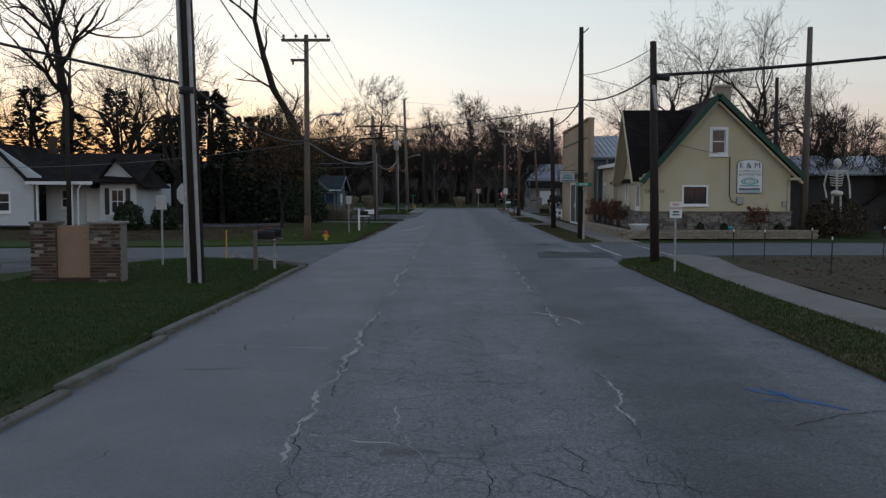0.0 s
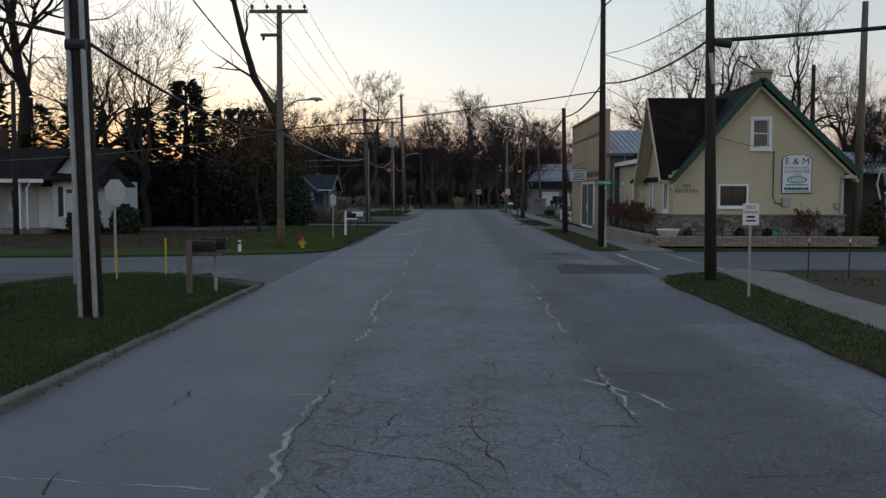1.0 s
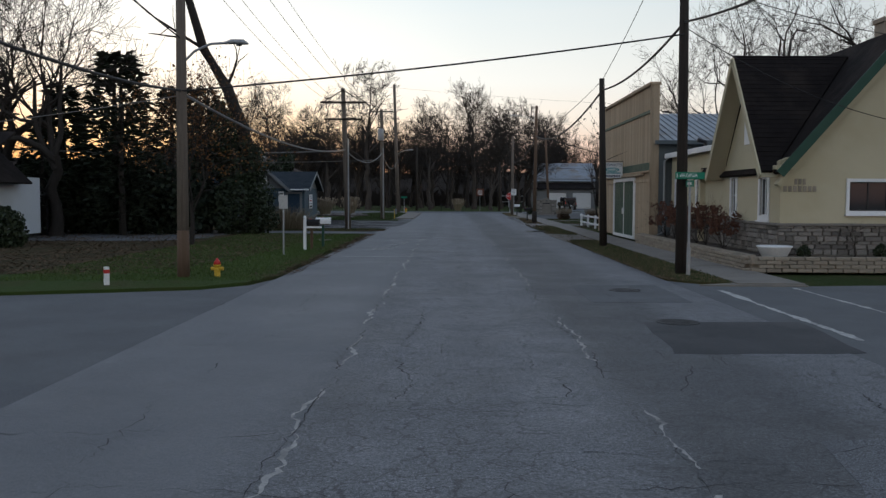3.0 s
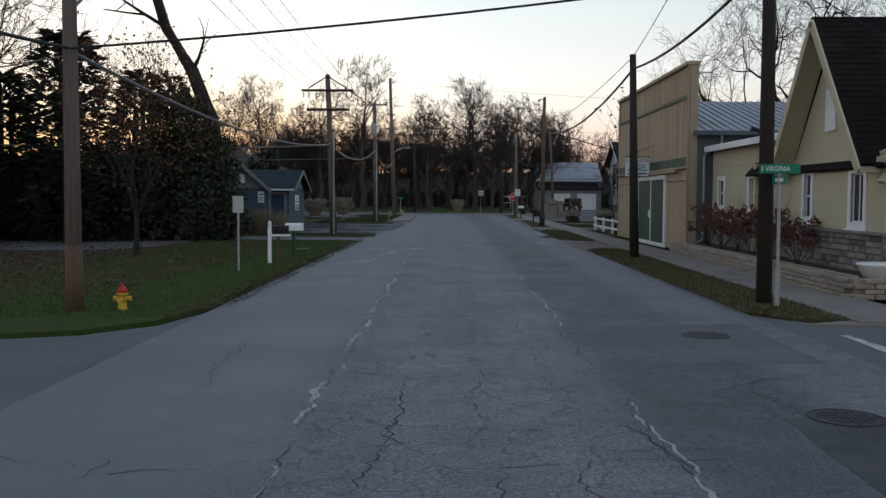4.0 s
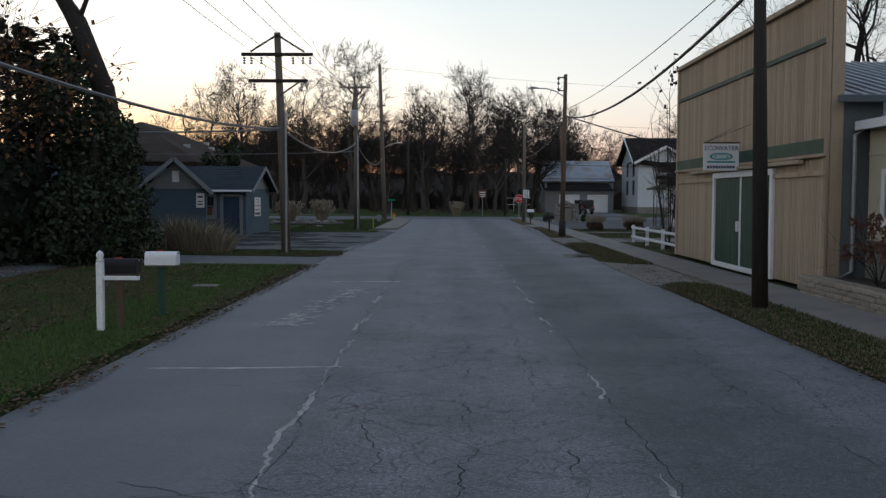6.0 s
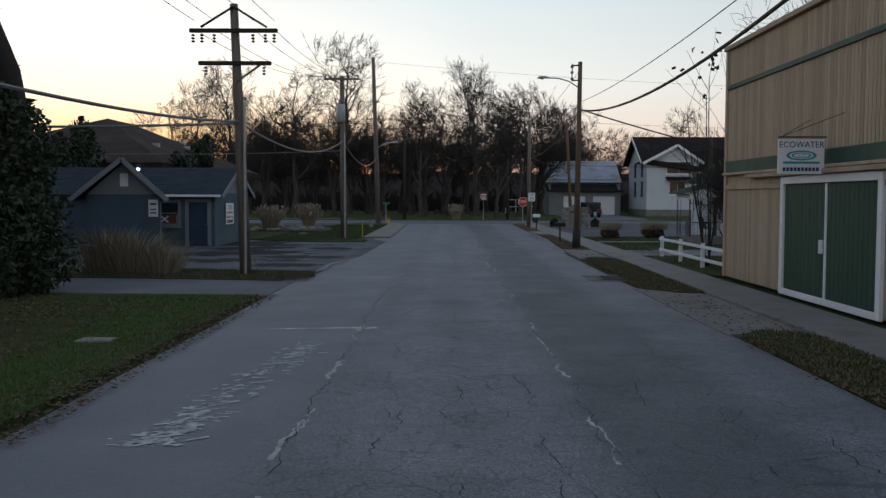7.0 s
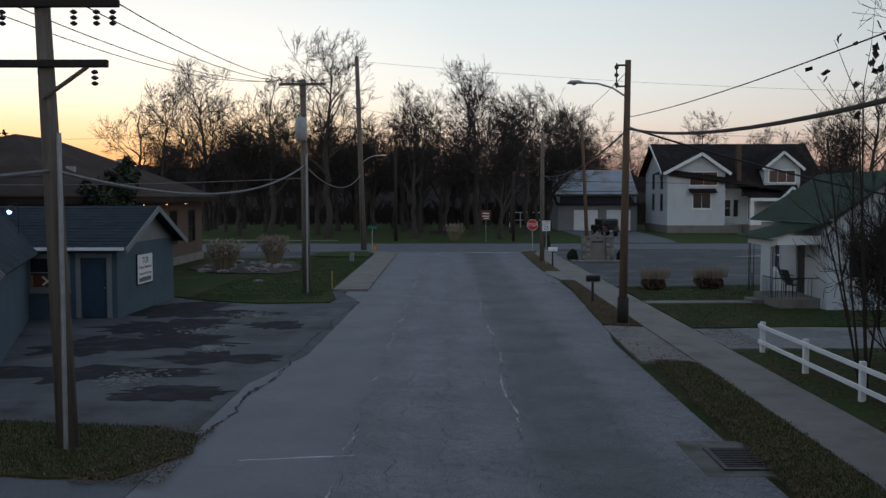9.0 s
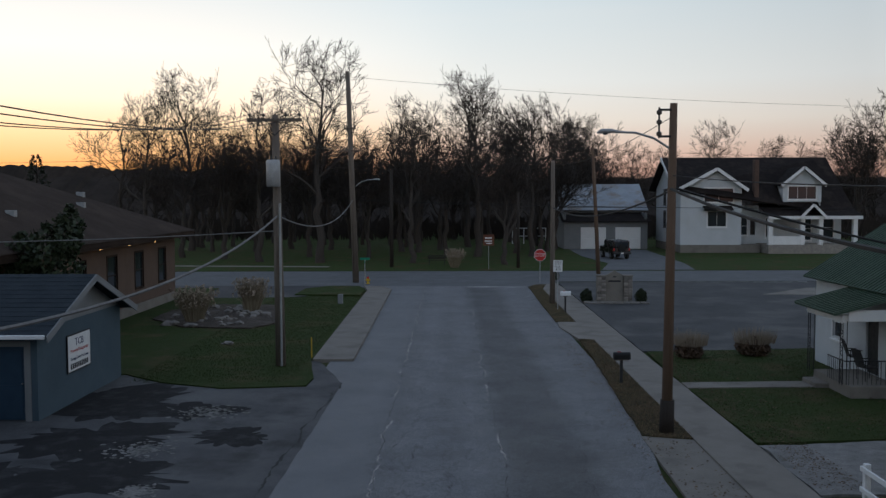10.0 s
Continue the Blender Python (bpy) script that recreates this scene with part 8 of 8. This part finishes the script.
# skeleton decoration standing by the hedge: one plain shape
sk = M()
sx, sy = 21.3, 49.6
sk.blob((0, 0, 2.95), 0.17, 0.02, 2, 1.2).tube([(0, 0, 2.75), (0, 0, 1.75)], 0.045, 6)
for k in range(6):
    w = 0.30 - 0.02 * abs(k - 2)
    sk.tube([(-w, 0.05, 2.55 - k * 0.1), (-w * 0.6, -0.12, 2.52 - k * 0.1), (0, -0.14, 2.5 - k * 0.1), (w * 0.6, -0.12, 2.52 - k * 0.1), (w, 0.05, 2.55 - k * 0.1)], 0.022, 5)
sk.tube([(-0.42, 0, 2.62), (0.42, 0, 2.62)], 0.035, 6).blob((0, 0, 1.7), 0.26, 0.1, 2, 0.5)
for s in (-1, 1):
    sk.tube([(s * 0.42, 0, 2.62), (s * 0.55, 0, 2.05), (s * 0.50, -0.2, 1.5)], 0.035, 6).tube([(s * 0.16, 0, 1.7), (s * 0.2, 0, 0.9), (s * 0.18, 0, 0)], 0.045, 6)
solid("skeleton_decoration", sk, BONE, "tall white plastic skeleton yard decoration", "decoration", x=sx, y=sy).scale = (1.2, 1.2, 1.25)
for x, y, r, h in ((19.3, 47.0, 0.9, 1.7), (20.9, 46.8, 1.1, 1.8), (23.3, 47.2, 1.1, 1.9), (20.2, 48.3, 1.0, 1.9), (25.3, 47.6, 1.1, 1.8)):
    solid("hedge_bush", shrub(M(), 0, 0, 0, r, h, 1700, rb, 0.06), leafy("dry_hedge_leaves", (0.03, 0.024, 0.015), (0.075, 0.05, 0.03)), "brown leaved hedge bush", "bush", x=x, y=y, group="hedge bushes")
shed = thing("dark_shed", 26, 56, 0, "dark shed with a pale metal roof behind the hedge", "shed")
wpart("front_wall", wall("x", 19.8, 34, 54.0, 54.2, 0, 3.3), DARKMETAL, shed)
wpart("side_wall", M().box(19.8, 20.0, 54.2, 60, 0, 3.3), DARKMETAL, shed)
wpart("roof", slope((19.2, 53.4, 3.2), (34.5, 53.4, 3.2), (34.5, 58, 4.4), (19.2, 58, 4.4)), GALVROOF, shed)

for x, y, r, h in ((-16.6, 52.3, 1.0, 1.7), (-14.9, 53.2, 0.9, 1.6)):
    solid("round_bush", shrub(M(), 0, 0, 0, r, h, 2600, rb, 0.07), EVERGREEN, "round dark bush beside the white house", "bush", x=x, y=y, group="round bushes")
cp = thing("carport", -19, 61.5, 0, "low dark carport with a curved metal roof", "carport")
wpart("roof", M().prism([(-20.6, 1.9), (-20.0, 2.2), (-18.4, 2.25), (-17.4, 2.0), (-17.4, 1.94), (-18.4, 2.17), (-20.0, 2.12), (-20.6, 1.84)], "y", 59.5, 63.0), DARKMETAL, cp)
for x in (-20.5, -17.5):
    for y in (59.7, 62.8):
        wpart("post", M().box(x - 0.04, x + 0.04, y - 0.04, y + 0.04, 0, 1.95), DARKMETAL, cp)

# worn spots on the west lot
for i, (x, y, rx_, ry_) in enumerate(((-8.2, 91.6, 2.0, 2.2), (-7.4, 87.6, 2.4, 1.7), (-6.3, 84.2, 2.1, 1.2), (-4.4, 81.4, 1.5, 1.0), (-6.9, 79.2, 2.3, 1.2), (-5.8, 90.6, 1.4, 1.0), (-8.6, 83.2, 1.1, 1.5), (-4.2, 77.0, 1.3, 0.7), (-4.0, 87.6, 0.9, 0.8))):
    edge = []
    for k in range(64):
        a = math.tau * k / 64
        q = Vector((math.cos(a) * 1.3, math.sin(a) * 1.3, i * 3.1))
        g = 1 + 0.7 * noise.noise(q) + 0.4 * noise.noise(q * 3.1) + 0.25 * noise.noise(q * 8.0)
        edge.append((x + math.cos(a) * rx_ * g, y + math.sin(a) * ry_ * g))
    solid("damp_stain", M().prism(edge, "z", 0.0, 0.0075 + 0.0006 * i), DAMP, "damp black stain on the asphalt lot", "ground", "structure")
for i, (x, y, rx_, ry_) in enumerate(((-5.6, 78.6, 0.7, 1.1), (-5.9, 86.3, 0.8, 0.9), (-5.2, 90.3, 0.9, 0.8), (-4.9, 83.0, 0.4, 0.5))):
    m_ = M()
    for k in range(190):
        px, py = x + rb.gauss(0, rx_ * 0.5), y + rb.gauss(0, ry_ * 0.5)
        s_ = rb.uniform(0.012, 0.07)
        pts_ = [(px + math.cos(a) * s_ * rb.uniform(0.5, 1.6), py + math.sin(a) * s_ * rb.uniform(0.4, 1.2)) for a in [math.tau * j / 6 for j in range(6)]]
        m_.prism(pts_, "z", 0.0105, 0.016 + 0.004 * rb.random())
    solid("broken_asphalt", m_, GRAVEL, "pale crumbled asphalt spot on the lot", "rubble", "stuff")
# broken edge of the lot, with the small shadow of its lip drawn in
solid("lot_edge_crack", crack(-2.5, 73.2, -1.95, 94.6, 0.035, CRACK, 401, 0.12, z=0.012, gaps=-0.4), CRACK, "broken joint between lot and road, its lip's shadow painted dark", "cracks", "stuff")

# white rail fence by the shop
fn = thing("rail_fence", 10.1, 77.5, 0, "low white board rail fence", "fence")
for y in (73.2, 76.2, 79.2, 82.2):
    wpart("post", M().bbox(10.04, 10.16, y - 0.06, y + 0.06, -0.1, 0.85, 0.008), WHITEPAINT, fn)
for z in (0.74, 0.32):
    wpart("rail", M().bbox(10.0, 10.05, 73.1, 82.3, z - 0.05, z + 0.05, 0.005), WHITEPAINT, fn)

# stone monument in the lot
mo = thing("stone_monument", 11.4, 118.2, 0, "stone pillared monument with a pale engraved slab", "monument")
for x in (-0.78, 0.78):
    pi = part("pillar", M().box(x - 0.24, x + 0.24, -0.24, 0.24, 0, 1.55), MORTAR, mo)
    for r in range(9):
        for k in range(2):
            part("stone", M().bbox(x - 0.26 + k * 0.26 + 0.008, x - 0.26 + (k + 1) * 0.26 - 0.008 + (0.06 if (r + k) % 2 else 0) * 0, -0.27 - rb.uniform(0, .03), -0.2, 0.02 + r * 0.17, 0.17 + r * 0.17, 0.02), STONE, pi)
    part("cap", M().bbox(x - 0.29, x + 0.29, -0.29, 0.29, 1.55, 1.63, 0.015), CONCRETE, mo)
part("slab", M().prism([(-0.52, 0.1), (0.52, 0.1), (0.52, 1.6), (0, 1.9), (-0.52, 1.6)], "y", -0.12, 0.12), CONCRETE, mo)
part("engraving_bar", M().box(-0.36, 0.36, -0.126, -0.12, 1.22, 1.32).box(-0.1, 0.1, -0.126, -0.12, 1.5, 1.56), INK, mo)
part("base", M().bbox(-1.15, 1.15, -0.5, 0.5, 0, 0.1, 0.02), CONCRETE, mo)
gv = M()
for k in range(170):
    gv.blob((rb.uniform(-1.75, 1.9), rb.uniform(-0.75, -0.2), 0.04), rb.uniform(0.06, 0.12), 0.2, 1, 0.7)
solid("gravel_border", gv, ROCK, "pale rounded stones round the monument", "stones", "stuff", x=11.4, y=118.2)
for x, y, r, h in ((9.85, 118.6, 0.42, 0.85), (13.05, 118.5, 0.42, 0.85)):
    solid("clipped_shrub", shrub(M(), 0, 0, 0, r, h * 0.95, 2000, rb, 0.04), EVERGREEN, "round clipped evergreen shrub beside the monument", "shrub", x=x, y=y, group="monument shrubs")
solid("clipped_shrub", shrub(M(), 0, 0, 0, 0.3, 1.4, 1200, rb, 0.04), EVERGREEN, "narrow upright evergreen shrub", "shrub", x=9.7, y=133.2, z=-0.02)
for x, y, r in ((10.95, 99.2, 0.62), (13.6, 99.8, 0.75)):
    b = thing("grass_clump", x, y, 0.03, "trimmed clump of brown ornamental grass", "ornamental grass", "grass clumps")
    part("foliage", shrub(M(), 0, 0, 0, r, 0.75, 3000, rb, 0.05), leafy("brown_clump", (0.05, 0.032, 0.022), (0.10, 0.066, 0.045)), b)
    pm_ = M()
    for k in range(500):
        a, u = rb.uniform(0, math.tau), math.sqrt(rb.random()) * r
        x_, y_ = math.cos(a) * u, math.sin(a) * u
        pm_.add([(x_ - .008, y_, 0.5), (x_ + .008, y_, 0.5), (x_ * 1.2, y_ * 1.2, rb.uniform(0.8, 1.15))], [(0, 1, 2)])
    part("plume", pm_, PLUME, b)


def tall_grass(name, x, y, r, h, n, label, seed, plume=True, material=None):
    rng = random.Random(seed)
    t = thing(name, x, y, 0.03, label, "ornamental grass", "tall grasses")
    m, pm2 = M(), M()
    for k in range(n):
        a, u = rng.uniform(0, math.tau), math.sqrt(rng.random())
        bx, by = math.cos(a) * r * 0.5 * u, math.sin(a) * r * 0.5 * u
        hh = h * rng.uniform(0.5, 1.0)
        ex, ey = bx + math.cos(a) * r * u * rng.uniform(0.3, 1.1), by + math.sin(a) * r * u * rng.uniform(0.3, 1.1)
        mx, my = (bx + ex) / 2 * 0.9, (by + ey) / 2 * 0.9
        m.add([(bx - .012, by, 0), (bx + .012, by, 0), (mx + .009, my, hh * 0.65), (mx - .009, my, hh * 0.65), (ex, ey, hh)], [(0, 1, 2, 3), (3, 2, 4)])
        if plume and k % 4 == 0:
            for j in range(5):
                c = Vector((ex, ey, hh + j * 0.05 - 0.1))
                w = 0.05
                pm2.add([c + Vector((rng.gauss(0, w), rng.gauss(0, w), 0.06)), c + Vector((rng.gauss(0, w), rng.gauss(0, w), -0.05)), c + Vector((rng.gauss(0, w), rng.gauss(0, w), 0.03))], [(0, 1, 2)])
    part("stalk", m, material or STALK, t)
    if plume:
        part("plume", pm2, PLUME, t)


tall_grass("tall_grass", -8.1, 72.9, 1.35, 1.45, 420, "wispy dry grass clump at the edge of the drive", 2, False)
tall_grass("tall_grass", -7.15, 72.6, 1.1, 1.05, 300, "wispy dry grass clump at the edge of the drive", 3, False)
tall_grass("tall_grass", -9.1, 73.4, 1.2, 1.6, 240, "wispy dry grass clump at the edge of the drive", 4, False)
tall_grass("pampas_grass", -10.9, 109.5, 0.8, 1.7, 900, "ornamental grass with pale feathery plumes", 5)
tall_grass("pampas_grass", -8.9, 113.5, 0.7, 1.8, 900, "ornamental grass with pale feathery plumes", 6)
tall_grass("pampas_grass", 2.2, 145.5, 0.7, 1.6, 700, "ornamental grass with pale plumes across the road", 7)
slab("mulch_bed", [(-13.3, 110.5), (-11, 107.6), (-7.6, 107.0), (-6.6, 109), (-7.2, 113), (-8.2, 116.4), (-11.5, 116.8), (-13.4, 114)], -0.1, 0.12, MULCH, "mulched planting bed with rocks", amp=0.2)
for k in range(46):
    a = rb.uniform(0, math.tau)
    x, y = -10.1 + math.cos(a) * rb.uniform(0.6, 3.0), 111.5 + math.sin(a) * rb.uniform(0.8, 4.3)
    solid("bed_rock", M().blob((0, 0, 0), rb.uniform(0.1, 0.32), 0.3, 1, 0.55), ROCK, "grey weathered rock in the planting bed", "rock", x=x, y=y, z=0.14, group="bed rocks")
solid("flat_rock", M().blob((0, 0, 0), 0.24, 0.3, 2, 0.35), ROCK, "pale flat rock on the lawn", "rock", x=-7.6, y=102.6, z=0.09)
solid("utility_box", M().bbox(-0.14, 0.14, -0.14, 0.14, 0, 0.6, 0.02), GREYGABLE, "small grey utility box on the lawn", "utility box", x=-4.6, y=117.5)

for k in range(9):
    x = 18.6 + k * 1.05
    solid("parking_dash", M().box(x, x + 0.75, 131.2, 131.35, 0.006, 0.010), PAINT, "short white painted dash at the lot's edge", "road marking", group="parking dashes")
# black off-road car on the driveway
suv = thing("parked_car", 18.4, 157.5, 0.05, "black boxy off-road car seen from behind", "car", turn=8)
part("body", M().bbox(-0.9, 0.9, -2.2, 2.2, 0.55, 1.15, 0.08).bbox(-0.85, 0.85, -2.15, 0.9, 1.1, 1.85, 0.12), BLACKCAR, suv, smooth=False)
part("rear_window", M().bbox(-0.65, 0.65, -2.19, -2.13, 1.25, 1.7, 0.01), GLASS, suv)
part("side_window", M().bbox(-0.88, -0.84, -1.7, 0.7, 1.25, 1.7, 0.01), GLASS, suv)
part("spare_wheel", M().tube([(0, -2.42, 1.1), (0, -2.2, 1.1)], 0.38, 20), RUBBER, suv)
part("bumper", M().bbox(-0.92, 0.92, -2.35, -2.15, 0.5, 0.72, 0.03), DARKMETAL, suv)
for x in (-0.78, 0.78):
    part("tail_light", M().bbox(x - 0.07, x + 0.07, -2.23, -2.19, 0.85, 1.1, 0.01), RED, suv)
    for y in (-1.4, 1.4):
        w = part("wheel", M().tube([(x - 0.13, y, 0.38), (x + 0.13, y, 0.38)], 0.38, 20), RUBBER, suv)
        part("rim", M().tube([(x - 0.14, y, 0.38), (x + 0.14, y, 0.38)], 0.2, 12), GALV, w)
part("plate_bar", M().bbox(-0.16, 0.16, -2.37, -2.355, 0.55, 0.66, 0.004), SIGNWHITE, suv)

# porch chairs
def porch_chair(x, y, turn):
    t = thing("porch_chair", x, y, 0.42, "dark metal porch chair", "chair", "porch chairs", turn=turn)
    part("seat", M().bbox(-0.24, 0.24, -0.24, 0.24, 0.40, 0.43, 0.008), DARKMETAL, t)
    part("backrest", M().add([(-0.24, 0.22, 0.43), (0.24, 0.22, 0.43), (0.24, 0.42, 1.0), (-0.24, 0.42, 1.0), (-0.24, 0.25, 0.43), (0.24, 0.25, 0.43), (0.24, 0.45, 1.0), (-0.24, 0.45, 1.0)], [(0, 1, 2, 3), (7, 6, 5, 4), (0, 4, 5, 1), (1, 5, 6, 2), (2, 6, 7, 3), (3, 7, 4, 0)]), DARKMETAL, t)
    for dx in (-0.22, 0.22):
        part("armrest", M().bbox(dx - 0.02, dx + 0.02, -0.24, 0.3, 0.62, 0.65, 0.005), DARKMETAL, t)
        for dy in (-0.22, 0.22):
            part("leg", M().tube([(dx, dy, 0), (dx, dy, 0.62)], 0.014, 5), DARKMETAL, t)


porch_chair(14.9, 92.9, 100)
porch_chair(15.4, 94.9, 80)

# stones of the house base, one by one
rs_ = random.Random(23)
stones = [M().bbox(-0.5, 0.5, -0.03 - 0.008 * k, 0.05, 0, 1, 0.06).mesh("stone", STONE) for k in range(3)]
sb = base


def stone_row(fixed, a0, a1, along, z0, z1):
    n, z = 0, z0
    while z < z1 - 0.03:
        h = min(rs_.uniform(0.08, 0.17), z1 - z)
        a = a0
        while a < a1 - 0.03:
            w = min(rs_.uniform(0.16, 0.5), a1 - a)
            o = root_at(sb)
            ob = new("stone", rs_.choice(stones))
            ob.parent = sb
            p = (a + w / 2, fixed, z + 0.006) if along == "x" else (fixed, a + w / 2, z + 0.006)
            ob.matrix_basis = pose(p[0] - o.x, p[1] - o.y, p[2] - o.z, 0, 0, 0 if along == "x" else -90) @ Matrix.Diagonal((w - 0.014, 1, h - 0.014, 1))
            a += w
            n += 1
        z += h


stone_row(HY0 - 0.06, HX0 - 0.05, HX1 + 0.05, "x", 0.4, 1.2)
stone_row(HX0 - 0.06, HY0, 50.7, "y", 0.4, 1.2)
# boards of the false front
bd = M().box(-0.012, 0.012, -0.055, 0.055, 0, 1).mesh("batten", TANBOARD)
fw = shop.children[0]
for k in range(78):
    y = FY0 + 0.2 + k * 0.171
    if y > FY1 - 0.15:
        break
    for z0, z1 in ((0.08, 3.02), (3.46, 5.54), (5.69, FT - 0.12)):
        if z0 < 1 and 62.45 < y < 68.0:
            z0 = 3.03
            continue
        o = root_at(fw)
        ob = new("board", bd)
        ob.parent = fw
        ob.matrix_basis = pose(FX + 0.028 - o.x, y - o.y, z0) @ Matrix.Diagonal((1, 1.35, z1 - z0, 1))

# ---- grass, leaves ----
blades("lawn_blades_far", [(-9, 94.5), (-3.6, 94.5), (-3.7, 121), (-9, 121)], 14000, BLADE, "short green grass blades", (0.02, 0.06), seed=31)
blades("porch_lawn_blades", LAWN_PORCH, 14000, BLADE, "patchy grass blades", (0.015, 0.055), seed=32)
litter("porch_lawn_leaves", LAWN_PORCH, 4000, FALLEN, "brown leaves on the lawn", (0.03, 0.06), 0.055, 33)

blades("lawn_blades_southwest", [(-9, 6), (-2.98, 6), (-2.98, 27), (-4.5, 29.5), (-7, 30), (-9, 26)], 42000, BLADE, "short green grass blades", (0.015, 0.055))
blades("lawn_blades_northwest", [(-9, 40), (-3.0, 40.5), (-3.0, 66.5), (-9, 66.5)], 30000, LUSH, "short green grass blades among leaves", (0.02, 0.06))
blades("kerb_blades", [(-3.25, 6), (-2.95, 6), (-2.95, 27), (-3.25, 27)], 3000, BLADE, "longer grass along the kerb", (0.03, 0.09), 0.03)
blades("verge_blades_southeast", VERGE_SE[1:] + [(6.2, 8), (7.6, 8)], 34000, BLADE, "short green grass blades", (0.015, 0.055), seed=5)
blades("verge_blades_northeast", VERGE_NE, 9000, BLADE, "half dry grass blades", (0.015, 0.055), seed=6)
blades("verge_dry_blades", VERGE_NE, 7000, DRYBLADE, "dry grass blades", (0.015, 0.05), seed=7)
blades("verge_dry_blades_far", VERGE_NE2, 8000, DRYBLADE, "dry grass blades", (0.015, 0.05), seed=8)
blades("verge_blades_by_fence", VERGE_NE2, 7000, BLADE, "green grass blades on the verge", (0.015, 0.055), seed=41)
blades("verge_blades_by_lamp", VERGE_NE3, 3000, DRYBLADE, "thin dry grass blades among leaves", (0.015, 0.055), seed=42)
blades("verge_blades_by_sign", VERGE_NE4, 3000, DRYBLADE, "dry grass blades along the walk", (0.015, 0.055), seed=43)
blades("verge_blades_west", STRIP_W[:8], 9000, BLADE, "green blades at the pole", (0.02, 0.06), seed=19)
blades("verge_dry_blades_west", STRIP_W[:8], 4000, DRYBLADE, "dry grass blades", (0.02, 0.06), seed=9)
litter("leaves_northwest", [(-20, 41), (-5.2, 42), (-4.2, 66), (-20, 66)], 26000, FALLEN, "brown leaves scattered over the lawn", (0.03, 0.065), 0.06)
litter("leaves_kerb_northwest", [(-3.6, 42), (-2.5, 42), (-2.5, 67), (-3.4, 67)], 5000, FALLEN, "brown leaves drifted along the road's edge", (0.02, 0.05), 0.03, 4)
litter("leaves_northeast", [(6.2, 41), (7.9, 41), (7.9, 104), (6.3, 104)], 5000, FALLEN, "brown leaves along the verge", (0.02, 0.05), 0.055, 5)
litter("leaves_yard", [(9.4, 73), (14, 73), (14, 82.6), (9.4, 82.6)], 4000, FALLEN, "brown leaves in the yard", (0.03, 0.06), 0.04, 6)
litter("leaves_southeast", [(9.5, 14), (24, 14), (24, 32), (10, 31)], 7000, FALLEN, "brown leaves on the bare yard", (0.03, 0.07), 0.04, 7)
# leaves drifted against the road's edges
for name, poly, count, seed in (("leaves_edge_southwest", [(-3.1, 6), (-2.55, 6), (-2.6, 27), (-3.1, 27)], 1800, 51), ("leaves_edge_northwest", [(-3.5, 41.5), (-2.65, 41.5), (-2.7, 66.8), (-3.5, 66.8)], 4500, 52), ("leaves_edge_southeast", [(6.1, 6), (6.75, 6), (6.8, 29.5), (6.3, 29.5)], 2600, 53),
                                ("leaves_edge_northeast", [(6.3, 41.5), (7.2, 41.5), (7.2, 61), (6.4, 61)], 5000, 54), ("leaves_verge_by_fence", [(6.5, 68), (7.4, 68), (7.5, 81), (6.7, 81)], 4500, 55), ("leaves_verge_by_lamp", [(6.8, 87.6), (7.95, 87.3), (7.95, 103.5), (7.2, 103.5)], 5000, 56),
                                ("leaves_edge_lot", [(-3.8, 70.6), (-2.4, 70.6), (-2.4, 74), (-3.8, 74)], 2500, 57), ("leaves_porch_walk", [(9.5, 83), (10.6, 83), (10.6, 100), (9.5, 100)], 3000, 58)):
    litter(name, poly, count, FALLEN, "brown leaves drifted along the road's edge", (0.015, 0.04), 0.056, seed)
